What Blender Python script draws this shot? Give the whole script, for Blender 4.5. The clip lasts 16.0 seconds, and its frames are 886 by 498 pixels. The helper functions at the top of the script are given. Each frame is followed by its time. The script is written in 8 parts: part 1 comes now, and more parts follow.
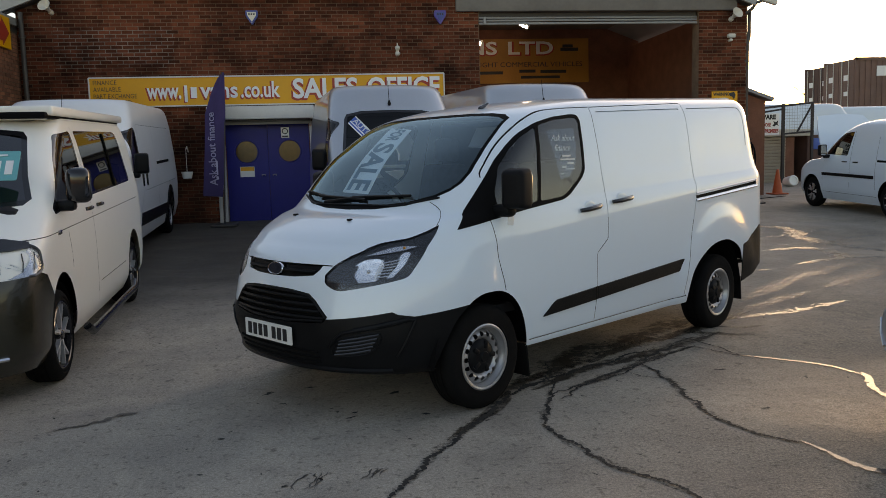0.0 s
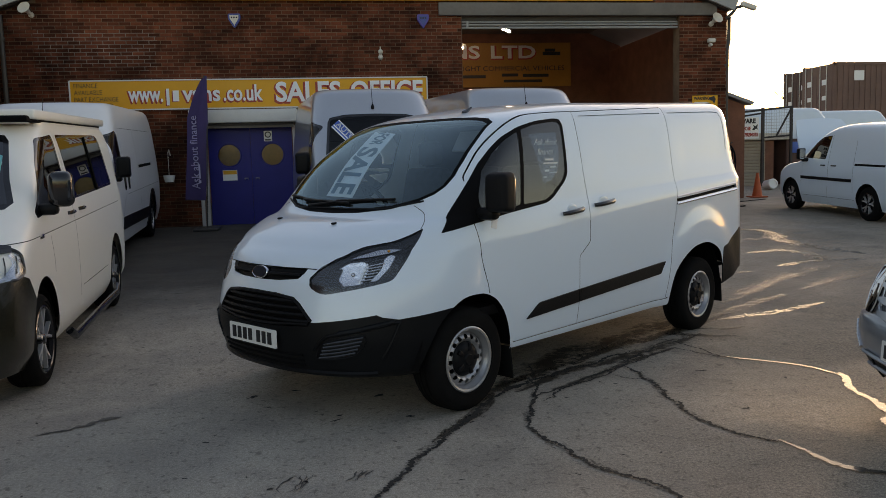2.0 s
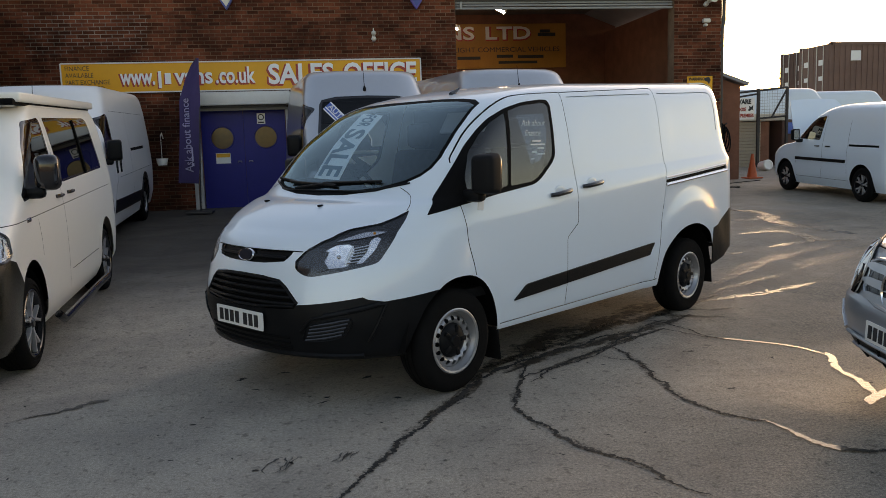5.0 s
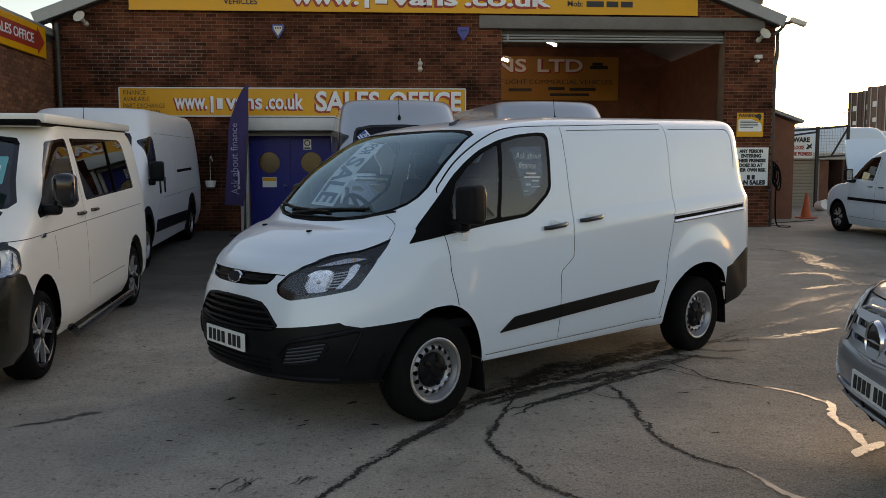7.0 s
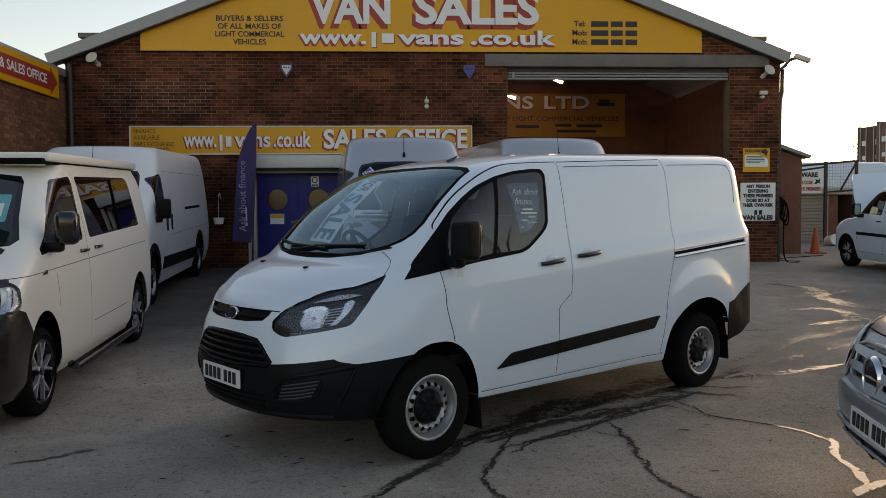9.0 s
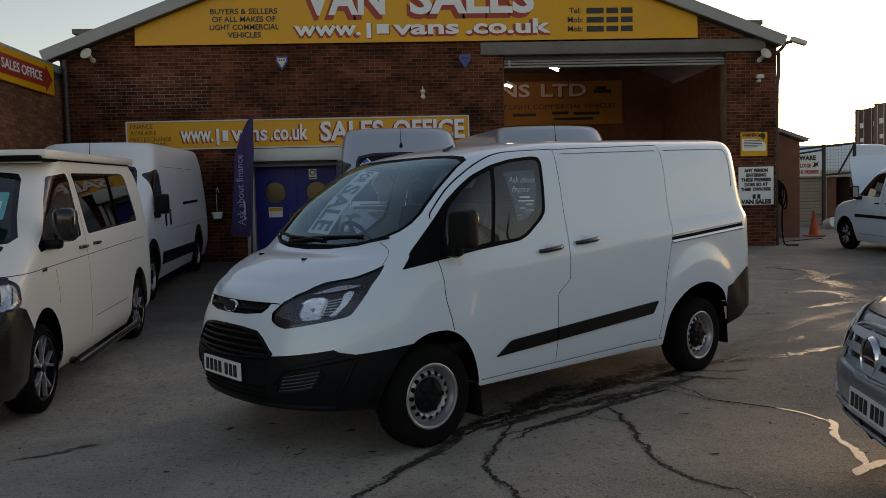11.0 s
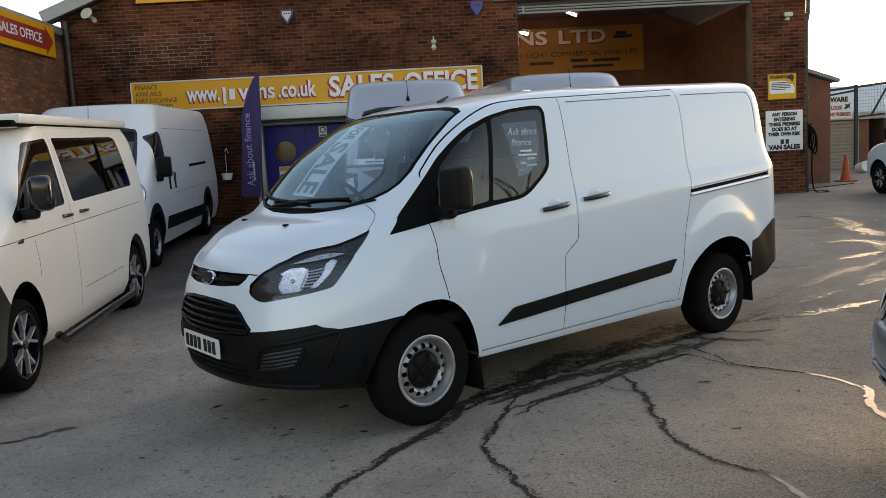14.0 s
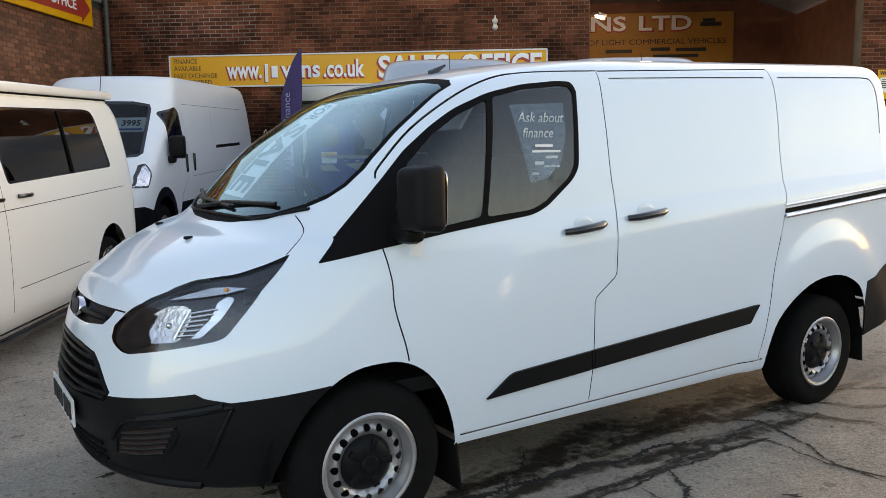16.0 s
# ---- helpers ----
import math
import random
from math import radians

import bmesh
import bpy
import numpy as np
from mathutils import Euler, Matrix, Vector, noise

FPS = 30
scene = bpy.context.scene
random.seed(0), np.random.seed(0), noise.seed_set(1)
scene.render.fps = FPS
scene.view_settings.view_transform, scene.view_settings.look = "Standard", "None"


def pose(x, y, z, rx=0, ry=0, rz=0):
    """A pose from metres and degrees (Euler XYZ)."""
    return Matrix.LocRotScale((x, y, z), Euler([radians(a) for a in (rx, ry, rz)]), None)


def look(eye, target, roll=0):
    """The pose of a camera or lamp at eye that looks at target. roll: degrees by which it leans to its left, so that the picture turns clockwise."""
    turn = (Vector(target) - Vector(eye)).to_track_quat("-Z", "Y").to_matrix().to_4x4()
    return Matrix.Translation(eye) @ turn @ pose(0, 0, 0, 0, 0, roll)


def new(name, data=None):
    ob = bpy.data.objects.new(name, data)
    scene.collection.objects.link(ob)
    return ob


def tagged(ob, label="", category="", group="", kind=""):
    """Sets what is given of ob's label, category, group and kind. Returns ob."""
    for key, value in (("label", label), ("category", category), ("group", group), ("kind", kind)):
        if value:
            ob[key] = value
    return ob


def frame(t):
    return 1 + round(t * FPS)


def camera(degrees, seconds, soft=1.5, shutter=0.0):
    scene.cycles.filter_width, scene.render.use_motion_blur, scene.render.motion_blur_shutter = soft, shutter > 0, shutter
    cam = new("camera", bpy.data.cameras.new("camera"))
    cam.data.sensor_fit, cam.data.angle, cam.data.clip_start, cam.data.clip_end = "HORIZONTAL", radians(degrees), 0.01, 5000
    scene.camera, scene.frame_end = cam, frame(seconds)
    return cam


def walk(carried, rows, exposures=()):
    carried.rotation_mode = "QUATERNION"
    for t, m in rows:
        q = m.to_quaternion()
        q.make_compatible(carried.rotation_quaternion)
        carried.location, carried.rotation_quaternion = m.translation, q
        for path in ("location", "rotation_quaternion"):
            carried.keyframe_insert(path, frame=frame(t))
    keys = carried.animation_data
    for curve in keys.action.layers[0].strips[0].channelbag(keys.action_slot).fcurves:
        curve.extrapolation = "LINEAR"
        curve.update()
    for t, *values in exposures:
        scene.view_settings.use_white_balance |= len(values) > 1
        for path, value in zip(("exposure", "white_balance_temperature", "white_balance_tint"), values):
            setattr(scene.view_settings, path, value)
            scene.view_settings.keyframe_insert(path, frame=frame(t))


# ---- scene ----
cam = camera(57.8, 16.0, 0.6)
PATH = [
    (0, (0.097, 0.056, 1.541), (0.342, 2.028, 1.32), -1.6),
    (0.5, (0.088, 0.046, 1.537), (0.345, 2.02, 1.342), -1.4),
    (1, (0.088, 0.036, 1.543), (0.346, 2.01, 1.351), -1.5),
    (1.5, (0.087, 0.022, 1.544), (0.357, 1.992, 1.332), -1.5),
    (2, (0.087, 0.024, 1.544), (0.374, 1.992, 1.33), -1.6),
    (2.5, (0.091, 0.032, 1.545), (0.378, 1.999, 1.323), -1.8),
    (3, (0.096, 0.031, 1.546), (0.386, 1.995, 1.304), -2.1),
    (3.2, (0.099, 0.025, 1.553), (0.398, 1.985, 1.294), -2.1),
    (5.3, (0.187, 0.012, 1.537), (0.474, 1.974, 1.28), -1.7),
    (5.5, (0.224, -0.004, 1.543), (0.51, 1.958, 1.281), -1.6),
    (6, (0.273, 0.059, 1.542), (0.595, 2.019, 1.309), -1.3),
    (6.5, (0.406, 0.056, 1.536), (0.666, 2.03, 1.345), -0.5),
    (7, (0.63, -0.06, 1.535), (0.772, 1.926, 1.352), -0.2),
    (7.5, (0.653, -0.086, 1.536), (0.781, 1.904, 1.381), -0.0),
    (8, (0.638, -0.073, 1.534), (0.772, 1.915, 1.362), -0.2),
    (8.5, (0.7, -0.08, 1.54), (0.826, 1.909, 1.368), -0.1),
    (8.7, (0.722, -0.072, 1.534), (0.843, 1.921, 1.404), -0.2),
    (10.8, (0.738, -0.085, 1.534), (0.837, 1.913, 1.503), -1.4),
    (11, (0.739, -0.084, 1.527), (0.854, 1.909, 1.41), -1.5),
    (11.5, (0.738, -0.088, 1.532), (0.848, 1.9, 1.341), -1.8),
    (12, (0.732, -0.082, 1.533), (0.824, 1.905, 1.328), -2.1),
    (12.5, (0.723, -0.085, 1.532), (0.822, 1.902, 1.328), -2.2),
    (13, (0.689, -0.062, 1.525), (0.835, 1.923, 1.324), -2.5),
    (13.5, (0.766, 0.092, 1.509), (0.864, 2.081, 1.316), -2.9),
    (14, (0.952, 0.345, 1.535), (1.0, 2.332, 1.307), -3.1),
    (14.5, (1.068, 0.721, 1.522), (1.071, 2.704, 1.261), -2.8),
    (15, (1.206, 1.091, 1.515), (1.127, 3.07, 1.233), -2.9),
    (15.5, (1.387, 1.475, 1.555), (1.234, 3.453, 1.305), -2.1),
    (16, (1.423, 1.882, 1.533), (1.289, 3.862, 1.287), -0.7),
]
KELVIN, TINT = 9700, 25
EXPOSURE = [(t, e, KELVIN, TINT) for t, e in ((0.0, 1.47), (1.5, 1.27), (3.2, 1.33), (5.5, 1.57), (6.0, 1.61), (6.5, 1.43), (7.0, 1.29), (7.5, 1.37), (8.0, 1.32), (8.7, 1.27), (10.8, 0.42), (11.0, 0.75), (11.5, 1.47), (12.0, 1.79), (12.5, 1.92), (13.0, 1.77), (13.5, 1.52), (14.0, 1.79), (14.5, 2.12), (15.0, 2.29), (16.0, 2.30))]
walk(cam, [(t, look(eye, target, roll)) for t, eye, target, roll in PATH], EXPOSURE)

# ---- light ----
SUN_AZ, SUN_EL = 40.0, 8.5            # degrees to the right of straight ahead, and up
world = bpy.data.worlds.new("sky")
scene.world = world
world.use_nodes = True
wn, wl = world.node_tree.nodes, world.node_tree.links
sky = wn.new("ShaderNodeTexSky")
sky.sky_type = "NISHITA"
sky.sun_disc = False
sky.sun_elevation, sky.sun_rotation = radians(SUN_EL), radians(SUN_AZ)
sky.air_density, sky.dust_density, sky.ozone_density = 1.0, 0.8, 2.0
wl.new(sky.outputs[0], wn["Background"].inputs[0])
wn["Background"].inputs[1].default_value = 0.15
sun = new("sun", bpy.data.lights.new("sun", "SUN"))
sun.data.energy, sun.data.angle, sun.data.color = 0.35, radians(8), (1.0, 0.84, 0.64)
sa, se = radians(SUN_AZ), radians(SUN_EL)
sun_way = Vector((math.sin(sa) * math.cos(se), math.cos(sa) * math.cos(se), math.sin(se)))
sun.matrix_world = look(sun_way * 60, (0, 0, 0))

# ---- materials ----
def mat(name, color, rough=0.5, metal=0.0, coat=0.0, vary=0.0, scale=8.0, bump=0.0, bscale=60.0, spec=0.5, emit=0.0, rvary=0.0, perobj=0.0, big=0.0):
    """A principled material with two scales of colour variation, roughness variation and fine bump."""
    m = bpy.data.materials.new(name)
    m.use_nodes = True
    n, l = m.node_tree.nodes, m.node_tree.links
    p = n["Principled BSDF"]
    c = (*color, 1)
    p.inputs["Base Color"].default_value = c
    p.inputs["Roughness"].default_value = rough
    p.inputs["Metallic"].default_value = metal
    p.inputs["Specular IOR Level"].default_value = spec
    p.inputs["Coat Weight"].default_value = coat
    p.inputs["Coat Roughness"].default_value = 0.03
    if emit:
        p.inputs["Emission Color"].default_value = c
        p.inputs["Emission Strength"].default_value = emit
    tc = n.new("ShaderNodeTexCoord")
    if vary or rvary:
        a, b = n.new("ShaderNodeTexNoise"), n.new("ShaderNodeTexNoise")
        for t, s in ((a, scale), (b, scale * 9)):
            t.inputs["Scale"].default_value = s
            t.inputs["Detail"].default_value = 5
            l.new(tc.outputs["Object"], t.inputs["Vector"])
        mx = n.new("ShaderNodeMath")
        mx.operation = "MULTIPLY_ADD"
        l.new(b.outputs[0], mx.inputs[0])
        mx.inputs[1].default_value = 0.5
        l.new(a.outputs[0], mx.inputs[2])
        if vary:
            hsv = n.new("ShaderNodeHueSaturation")
            hsv.inputs["Color"].default_value = c
            mr = n.new("ShaderNodeMapRange")
            mr.inputs[1].default_value, mr.inputs[2].default_value = 0.45, 1.05
            mr.inputs[3].default_value, mr.inputs[4].default_value = 1 - vary, 1 + vary
            l.new(mx.outputs[0], mr.inputs[0])
            val = mr.outputs[0]
            if perobj:
                oi = n.new("ShaderNodeObjectInfo")
                gi = n.new("ShaderNodeNewGeometry")
                ad = n.new("ShaderNodeMath")
                ad.operation = "ADD"
                l.new(oi.outputs["Random"], ad.inputs[0])
                l.new(gi.outputs["Random Per Island"], ad.inputs[1])
                fr = n.new("ShaderNodeMath")
                fr.operation = "FRACT"
                l.new(ad.outputs[0], fr.inputs[0])
                m2 = n.new("ShaderNodeMapRange")
                m2.inputs[3].default_value, m2.inputs[4].default_value = 1 - perobj, 1 + perobj
                l.new(fr.outputs[0], m2.inputs[0])
                mu = n.new("ShaderNodeMath")
                mu.operation = "MULTIPLY"
                l.new(val, mu.inputs[0])
                l.new(m2.outputs[0], mu.inputs[1])
                val = mu.outputs[0]
            if big:
                gp = n.new("ShaderNodeNewGeometry")
                st = n.new("ShaderNodeTexNoise")
                st.inputs["Scale"].default_value, st.inputs["Detail"].default_value = 0.75, 7
                st.inputs["Roughness"].default_value, st.inputs["Distortion"].default_value = 0.65, 0.5
                l.new(gp.outputs["Position"], st.inputs["Vector"])
                ms = n.new("ShaderNodeMapRange")
                ms.inputs[1].default_value, ms.inputs[2].default_value = 0.36, 0.60
                ms.inputs[3].default_value, ms.inputs[4].default_value = 1 - big, 1.12
                l.new(st.outputs[0], ms.inputs[0])
                mb = n.new("ShaderNodeMath")
                mb.operation = "MULTIPLY"
                l.new(val, mb.inputs[0])
                l.new(ms.outputs[0], mb.inputs[1])
                val = mb.outputs[0]
            l.new(val, hsv.inputs["Value"])
            l.new(hsv.outputs[0], p.inputs["Base Color"])
        if rvary:
            rr = n.new("ShaderNodeMapRange")
            rr.inputs[1].default_value, rr.inputs[2].default_value = 0.5, 1.0
            rr.inputs[3].default_value, rr.inputs[4].default_value = max(0.02, rough - rvary), min(1, rough + rvary)
            l.new(mx.outputs[0], rr.inputs[0])
            l.new(rr.outputs[0], p.inputs["Roughness"])
    if bump:
        bt, bn = n.new("ShaderNodeTexNoise"), n.new("ShaderNodeBump")
        bt.inputs["Scale"].default_value, bt.inputs["Detail"].default_value = bscale, 6
        l.new(tc.outputs["Object"], bt.inputs["Vector"])
        bn.inputs["Strength"].default_value, bn.inputs["Distance"].default_value = bump, 0.01
        l.new(bt.outputs[0], bn.inputs["Height"])
        l.new(bn.outputs[0], p.inputs["Normal"])
    return m


def glass_mat(name, tint, ior=1.5, rough=0.0, gloss=(1, 1, 1)):
    """Thin sheet glass: a clear tinted body and a mirror gloss that grows at grazing angles."""
    m = bpy.data.materials.new(name)
    m.use_nodes = True
    n, l = m.node_tree.nodes, m.node_tree.links
    n.remove(n["Principled BSDF"])
    t, g, f, x = n.new("ShaderNodeBsdfTransparent"), n.new("ShaderNodeBsdfGlossy"), n.new("ShaderNodeFresnel"), n.new("ShaderNodeMixShader")
    t.inputs[0].default_value = (*tint, 1)
    g.inputs["Roughness"].default_value = rough
    g.inputs["Color"].default_value = (*gloss, 1)
    f.inputs[0].default_value = ior
    l.new(f.outputs[0], x.inputs[0])
    l.new(t.outputs[0], x.inputs[1])
    l.new(g.outputs[0], x.inputs[2])
    l.new(x.outputs[0], n["Material Output"].inputs[0])
    return m


def film_mat(name, color, cover):
    """A printed see-through film: part clear, part diffuse ink."""
    m = bpy.data.materials.new(name)
    m.use_nodes = True
    n, l = m.node_tree.nodes, m.node_tree.links
    n.remove(n["Principled BSDF"])
    t, d, x, k = n.new("ShaderNodeBsdfTransparent"), n.new("ShaderNodeBsdfDiffuse"), n.new("ShaderNodeMixShader"), n.new("ShaderNodeTexNoise")
    d.inputs[0].default_value = (*color, 1)
    k.inputs["Scale"].default_value = 40
    r = n.new("ShaderNodeMapRange")
    r.inputs[1].default_value, r.inputs[2].default_value = 0.4, 0.6
    r.inputs[3].default_value, r.inputs[4].default_value = cover * 0.6, cover * 1.4
    tc = n.new("ShaderNodeTexCoord")
    l.new(tc.outputs["Object"], k.inputs["Vector"])
    l.new(k.outputs[0], r.inputs[0])
    l.new(r.outputs[0], x.inputs[0])
    l.new(t.outputs[0], x.inputs[1])
    l.new(d.outputs[0], x.inputs[2])
    l.new(x.outputs[0], n["Material Output"].inputs[0])
    return m


# Lighter white for the delivery van: stronger sky light put into the colour.
M_VANWHITE = mat("brightened_white_paint", (0.86, 0.87, 0.88), 0.35, coat=0.3, vary=0.03, scale=1.5)
M_WHITE = mat("white_paint", (0.685, 0.79, 0.87), 0.28, coat=0.7, vary=0.006, scale=0.7)
M_CREAM = mat("warm_white_paint", (0.90, 0.88, 0.82), 0.32, coat=0.4, vary=0.02, scale=1.2, rvary=0.03)
M_SILVER = mat("silver_paint", (0.50, 0.53, 0.57), 0.35, metal=0.55, coat=0.8, vary=0.03, scale=3)
M_GREYPAINT = mat("grey_metallic_paint", (0.36, 0.39, 0.43), 0.33, metal=0.6, coat=0.9, vary=0.03, scale=3)
M_PLASTIC = mat("black_plastic", (0.0065, 0.007, 0.008), 0.42, spec=0.13, vary=0.2, scale=6, bump=0.08, bscale=500)
M_GLOSSBLACK = mat("gloss_black", (0.012, 0.012, 0.014), 0.16, coat=0.4)
M_RUBBER = mat("tyre_rubber", (0.0075, 0.0073, 0.0073), 0.85, spec=0.08, vary=0.3, scale=10, bump=0.2, bscale=200)
M_SEAL = mat("rubber_seal", (0.005, 0.005, 0.0055), 0.75, spec=0.08)
M_STEEL = mat("silver_wheel_paint", (0.40, 0.40, 0.41), 0.38, metal=0.7, vary=0.08, scale=14)
M_CHROME = mat("chrome", (0.75, 0.75, 0.77), 0.12, metal=1.0)
M_REFLECTOR = mat("lamp_reflector", (0.70, 0.71, 0.72), 0.14, metal=0.85, vary=0.05, scale=40, bump=0.12, bscale=30)
M_LAMPCHROME = mat("ribbed_lamp_chrome", (0.72, 0.73, 0.75), 0.20, metal=0.8, vary=0.25, scale=30, bump=0.30, bscale=40)
M_LAMPGREY = mat("smoky_lamp_plastic", (0.016, 0.018, 0.021), 0.22, coat=0.4, vary=0.3, scale=30)
M_ALLOY = mat("machined_alloy", (0.78, 0.78, 0.80), 0.28, metal=0.7, vary=0.05, scale=12)
M_GLASS = glass_mat("window_glass", (0.72, 0.80, 0.82), 1.62)
M_SCREEN = glass_mat("windscreen_glass", (0.80, 0.91, 0.95), 2.1, gloss=(0.66, 0.92, 1.0))
M_DARKGLASS = glass_mat("tinted_glass", (0.10, 0.11, 0.11), 2.0)
M_VANGLASS = glass_mat("shaded_van_glass", (0.42, 0.47, 0.48), 1.35)
M_LENS = glass_mat("lamp_lens", (0.95, 0.96, 0.97), 1.34)
M_PALELAMP = mat("pale_cloudy_lamp", (0.62, 0.60, 0.54), 0.25, coat=0.8, vary=0.15, scale=12)
M_SIDEREFLECTOR = mat("pale_amber_reflector", (0.80, 0.52, 0.24), 0.2, coat=0.8, vary=0.1, scale=40)
M_INTERIOR = mat("dark_interior", (0.018, 0.018, 0.02), 0.75, spec=0.2, vary=0.2, scale=5)
M_SEATCLOTH = mat("seat_cloth", (0.06, 0.062, 0.068), 0.9, vary=0.2, scale=20, bump=0.2, bscale=300)
M_BULKHEAD = mat("grey_bulkhead", (0.06, 0.068, 0.076), 0.6, vary=0.1, scale=4)
M_VISOR = mat("pale_grey_visor", (0.34, 0.38, 0.42), 0.7, vary=0.06, scale=6)
M_OLIVE = mat("dark_olive_bumper_paint", (0.024, 0.021, 0.013), 0.26, coat=0.5, vary=0.1, scale=5)
M_MIRRORSHELL = mat("matt_mirror_shell", (0.008, 0.008, 0.009), 0.55, spec=0.12)
M_AMBER = mat("amber_lens", (0.75, 0.28, 0.04), 0.25, coat=0.5)
M_REDLENS = mat("red_lens", (0.5, 0.03, 0.02), 0.2, coat=0.6)
M_PLATEW = mat("white_plate", (0.82, 0.82, 0.79), 0.35, vary=0.03)
M_PLATEY = mat("yellow_plate", (0.75, 0.55, 0.06), 0.35, vary=0.03)
M_BLACKINK = mat("black_ink", (0.02, 0.02, 0.022), 0.5)
M_WHITEINK = mat("white_vinyl", (0.82, 0.82, 0.82), 0.45, vary=0.03, scale=5)
M_REDINK = mat("red_vinyl", (0.42, 0.035, 0.02), 0.45, vary=0.06, scale=5)
M_BANNER = mat("pale_banner_vinyl", (0.86, 0.90, 0.92), 0.5, vary=0.03)
M_BANNERINK = mat("banner_blue_ink", (0.05, 0.16, 0.24), 0.5)
M_YELLOW = mat("yellow_sign_panel", (0.82, 0.36, 0.008), 0.45, vary=0.05, scale=1.5, rvary=0.1)
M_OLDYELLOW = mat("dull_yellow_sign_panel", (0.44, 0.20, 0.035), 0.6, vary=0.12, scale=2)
M_BRICK = mat("red_brown_brick", (0.140, 0.038, 0.019), 0.88, spec=0.15, vary=0.40, scale=1.1, bump=0.35, bscale=90, perobj=0.48, big=0.72)
M_WINGBRICK = mat("paler_brown_brick", (0.25, 0.095, 0.050), 0.85, vary=0.34, scale=1.1, bump=0.35, bscale=90, perobj=0.35, big=0.35)
M_MORTAR = mat("mortar", (0.20, 0.125, 0.085), 0.95, spec=0.15, big=0.6, vary=0.22, scale=2.0, bump=0.3, bscale=120)
M_BRICKDARK = mat("brick_wall_far", (0.21, 0.085, 0.052), 0.9, vary=0.25, scale=3, bump=0.3, bscale=60)
M_GREYMETAL = mat("grey_sheet_metal", (0.33, 0.33, 0.32), 0.55, metal=0.2, vary=0.12, scale=2, rvary=0.12)
M_ROOF = mat("grey_roof_sheet", (0.26, 0.27, 0.28), 0.7, vary=0.12, scale=2)
M_LINTEL = mat("weathered_lintel_cladding", (0.165, 0.145, 0.125), 0.75, vary=0.2, scale=1.5, bump=0.15)
M_BLUEDOOR = mat("blue_door_paint", (0.010, 0.017, 0.20), 0.4, spec=0.25, vary=0.08, scale=3)
M_FRAMEW = mat("white_frame_paint", (0.66, 0.65, 0.62), 0.5, vary=0.08, scale=4)
# Dark door glass; its yellowish reflection is put into the base colour.
M_ROUNDGLASS = mat("glass_with_amber_reflection", (0.104, 0.055, 0.016), 0.15, vary=0.3, scale=12)
M_PURPLE = mat("purple_flag_cloth", (0.055, 0.036, 0.125), 0.8, vary=0.12, scale=4)
M_LILAC = mat("pale_flag_print", (0.55, 0.53, 0.70), 0.7)
M_CONTAINER = mat("container_brown", (0.10, 0.048, 0.036), 0.7, vary=0.18, scale=1.2, bump=0.1)
M_CONTAINERPALE = mat("container_pale_red", (0.19, 0.105, 0.08), 0.7, vary=0.15, scale=1.2)
M_TAN = mat("tan_shutter", (0.34, 0.28, 0.21), 0.6, vary=0.1, scale=2)
M_GATE = mat("dark_gate_steel", (0.045, 0.04, 0.04), 0.6, metal=0.3, vary=0.2)
M_WIRE = mat("galvanised_wire", (0.30, 0.30, 0.30), 0.5, metal=0.6)
M_CONE = mat("orange_cone_plastic", (0.55, 0.10, 0.03), 0.6, vary=0.1)
M_PIPE = mat("cast_pipe", (0.05, 0.045, 0.042), 0.5, vary=0.2)
M_CAMERAW = mat("cream_plastic", (0.62, 0.58, 0.50), 0.45, vary=0.08)
M_ALARMBLUE = mat("alarm_blue", (0.03, 0.06, 0.25), 0.4)
M_TEAL = mat("teal_price_card", (0.08, 0.42, 0.45), 0.4, vary=0.05)
M_BARK = mat("bark", (0.16, 0.12, 0.09), 0.9, vary=0.25, scale=12, bump=0.3)
M_SIGNBLUE = mat("sticker_blue", (0.04, 0.12, 0.42), 0.45)


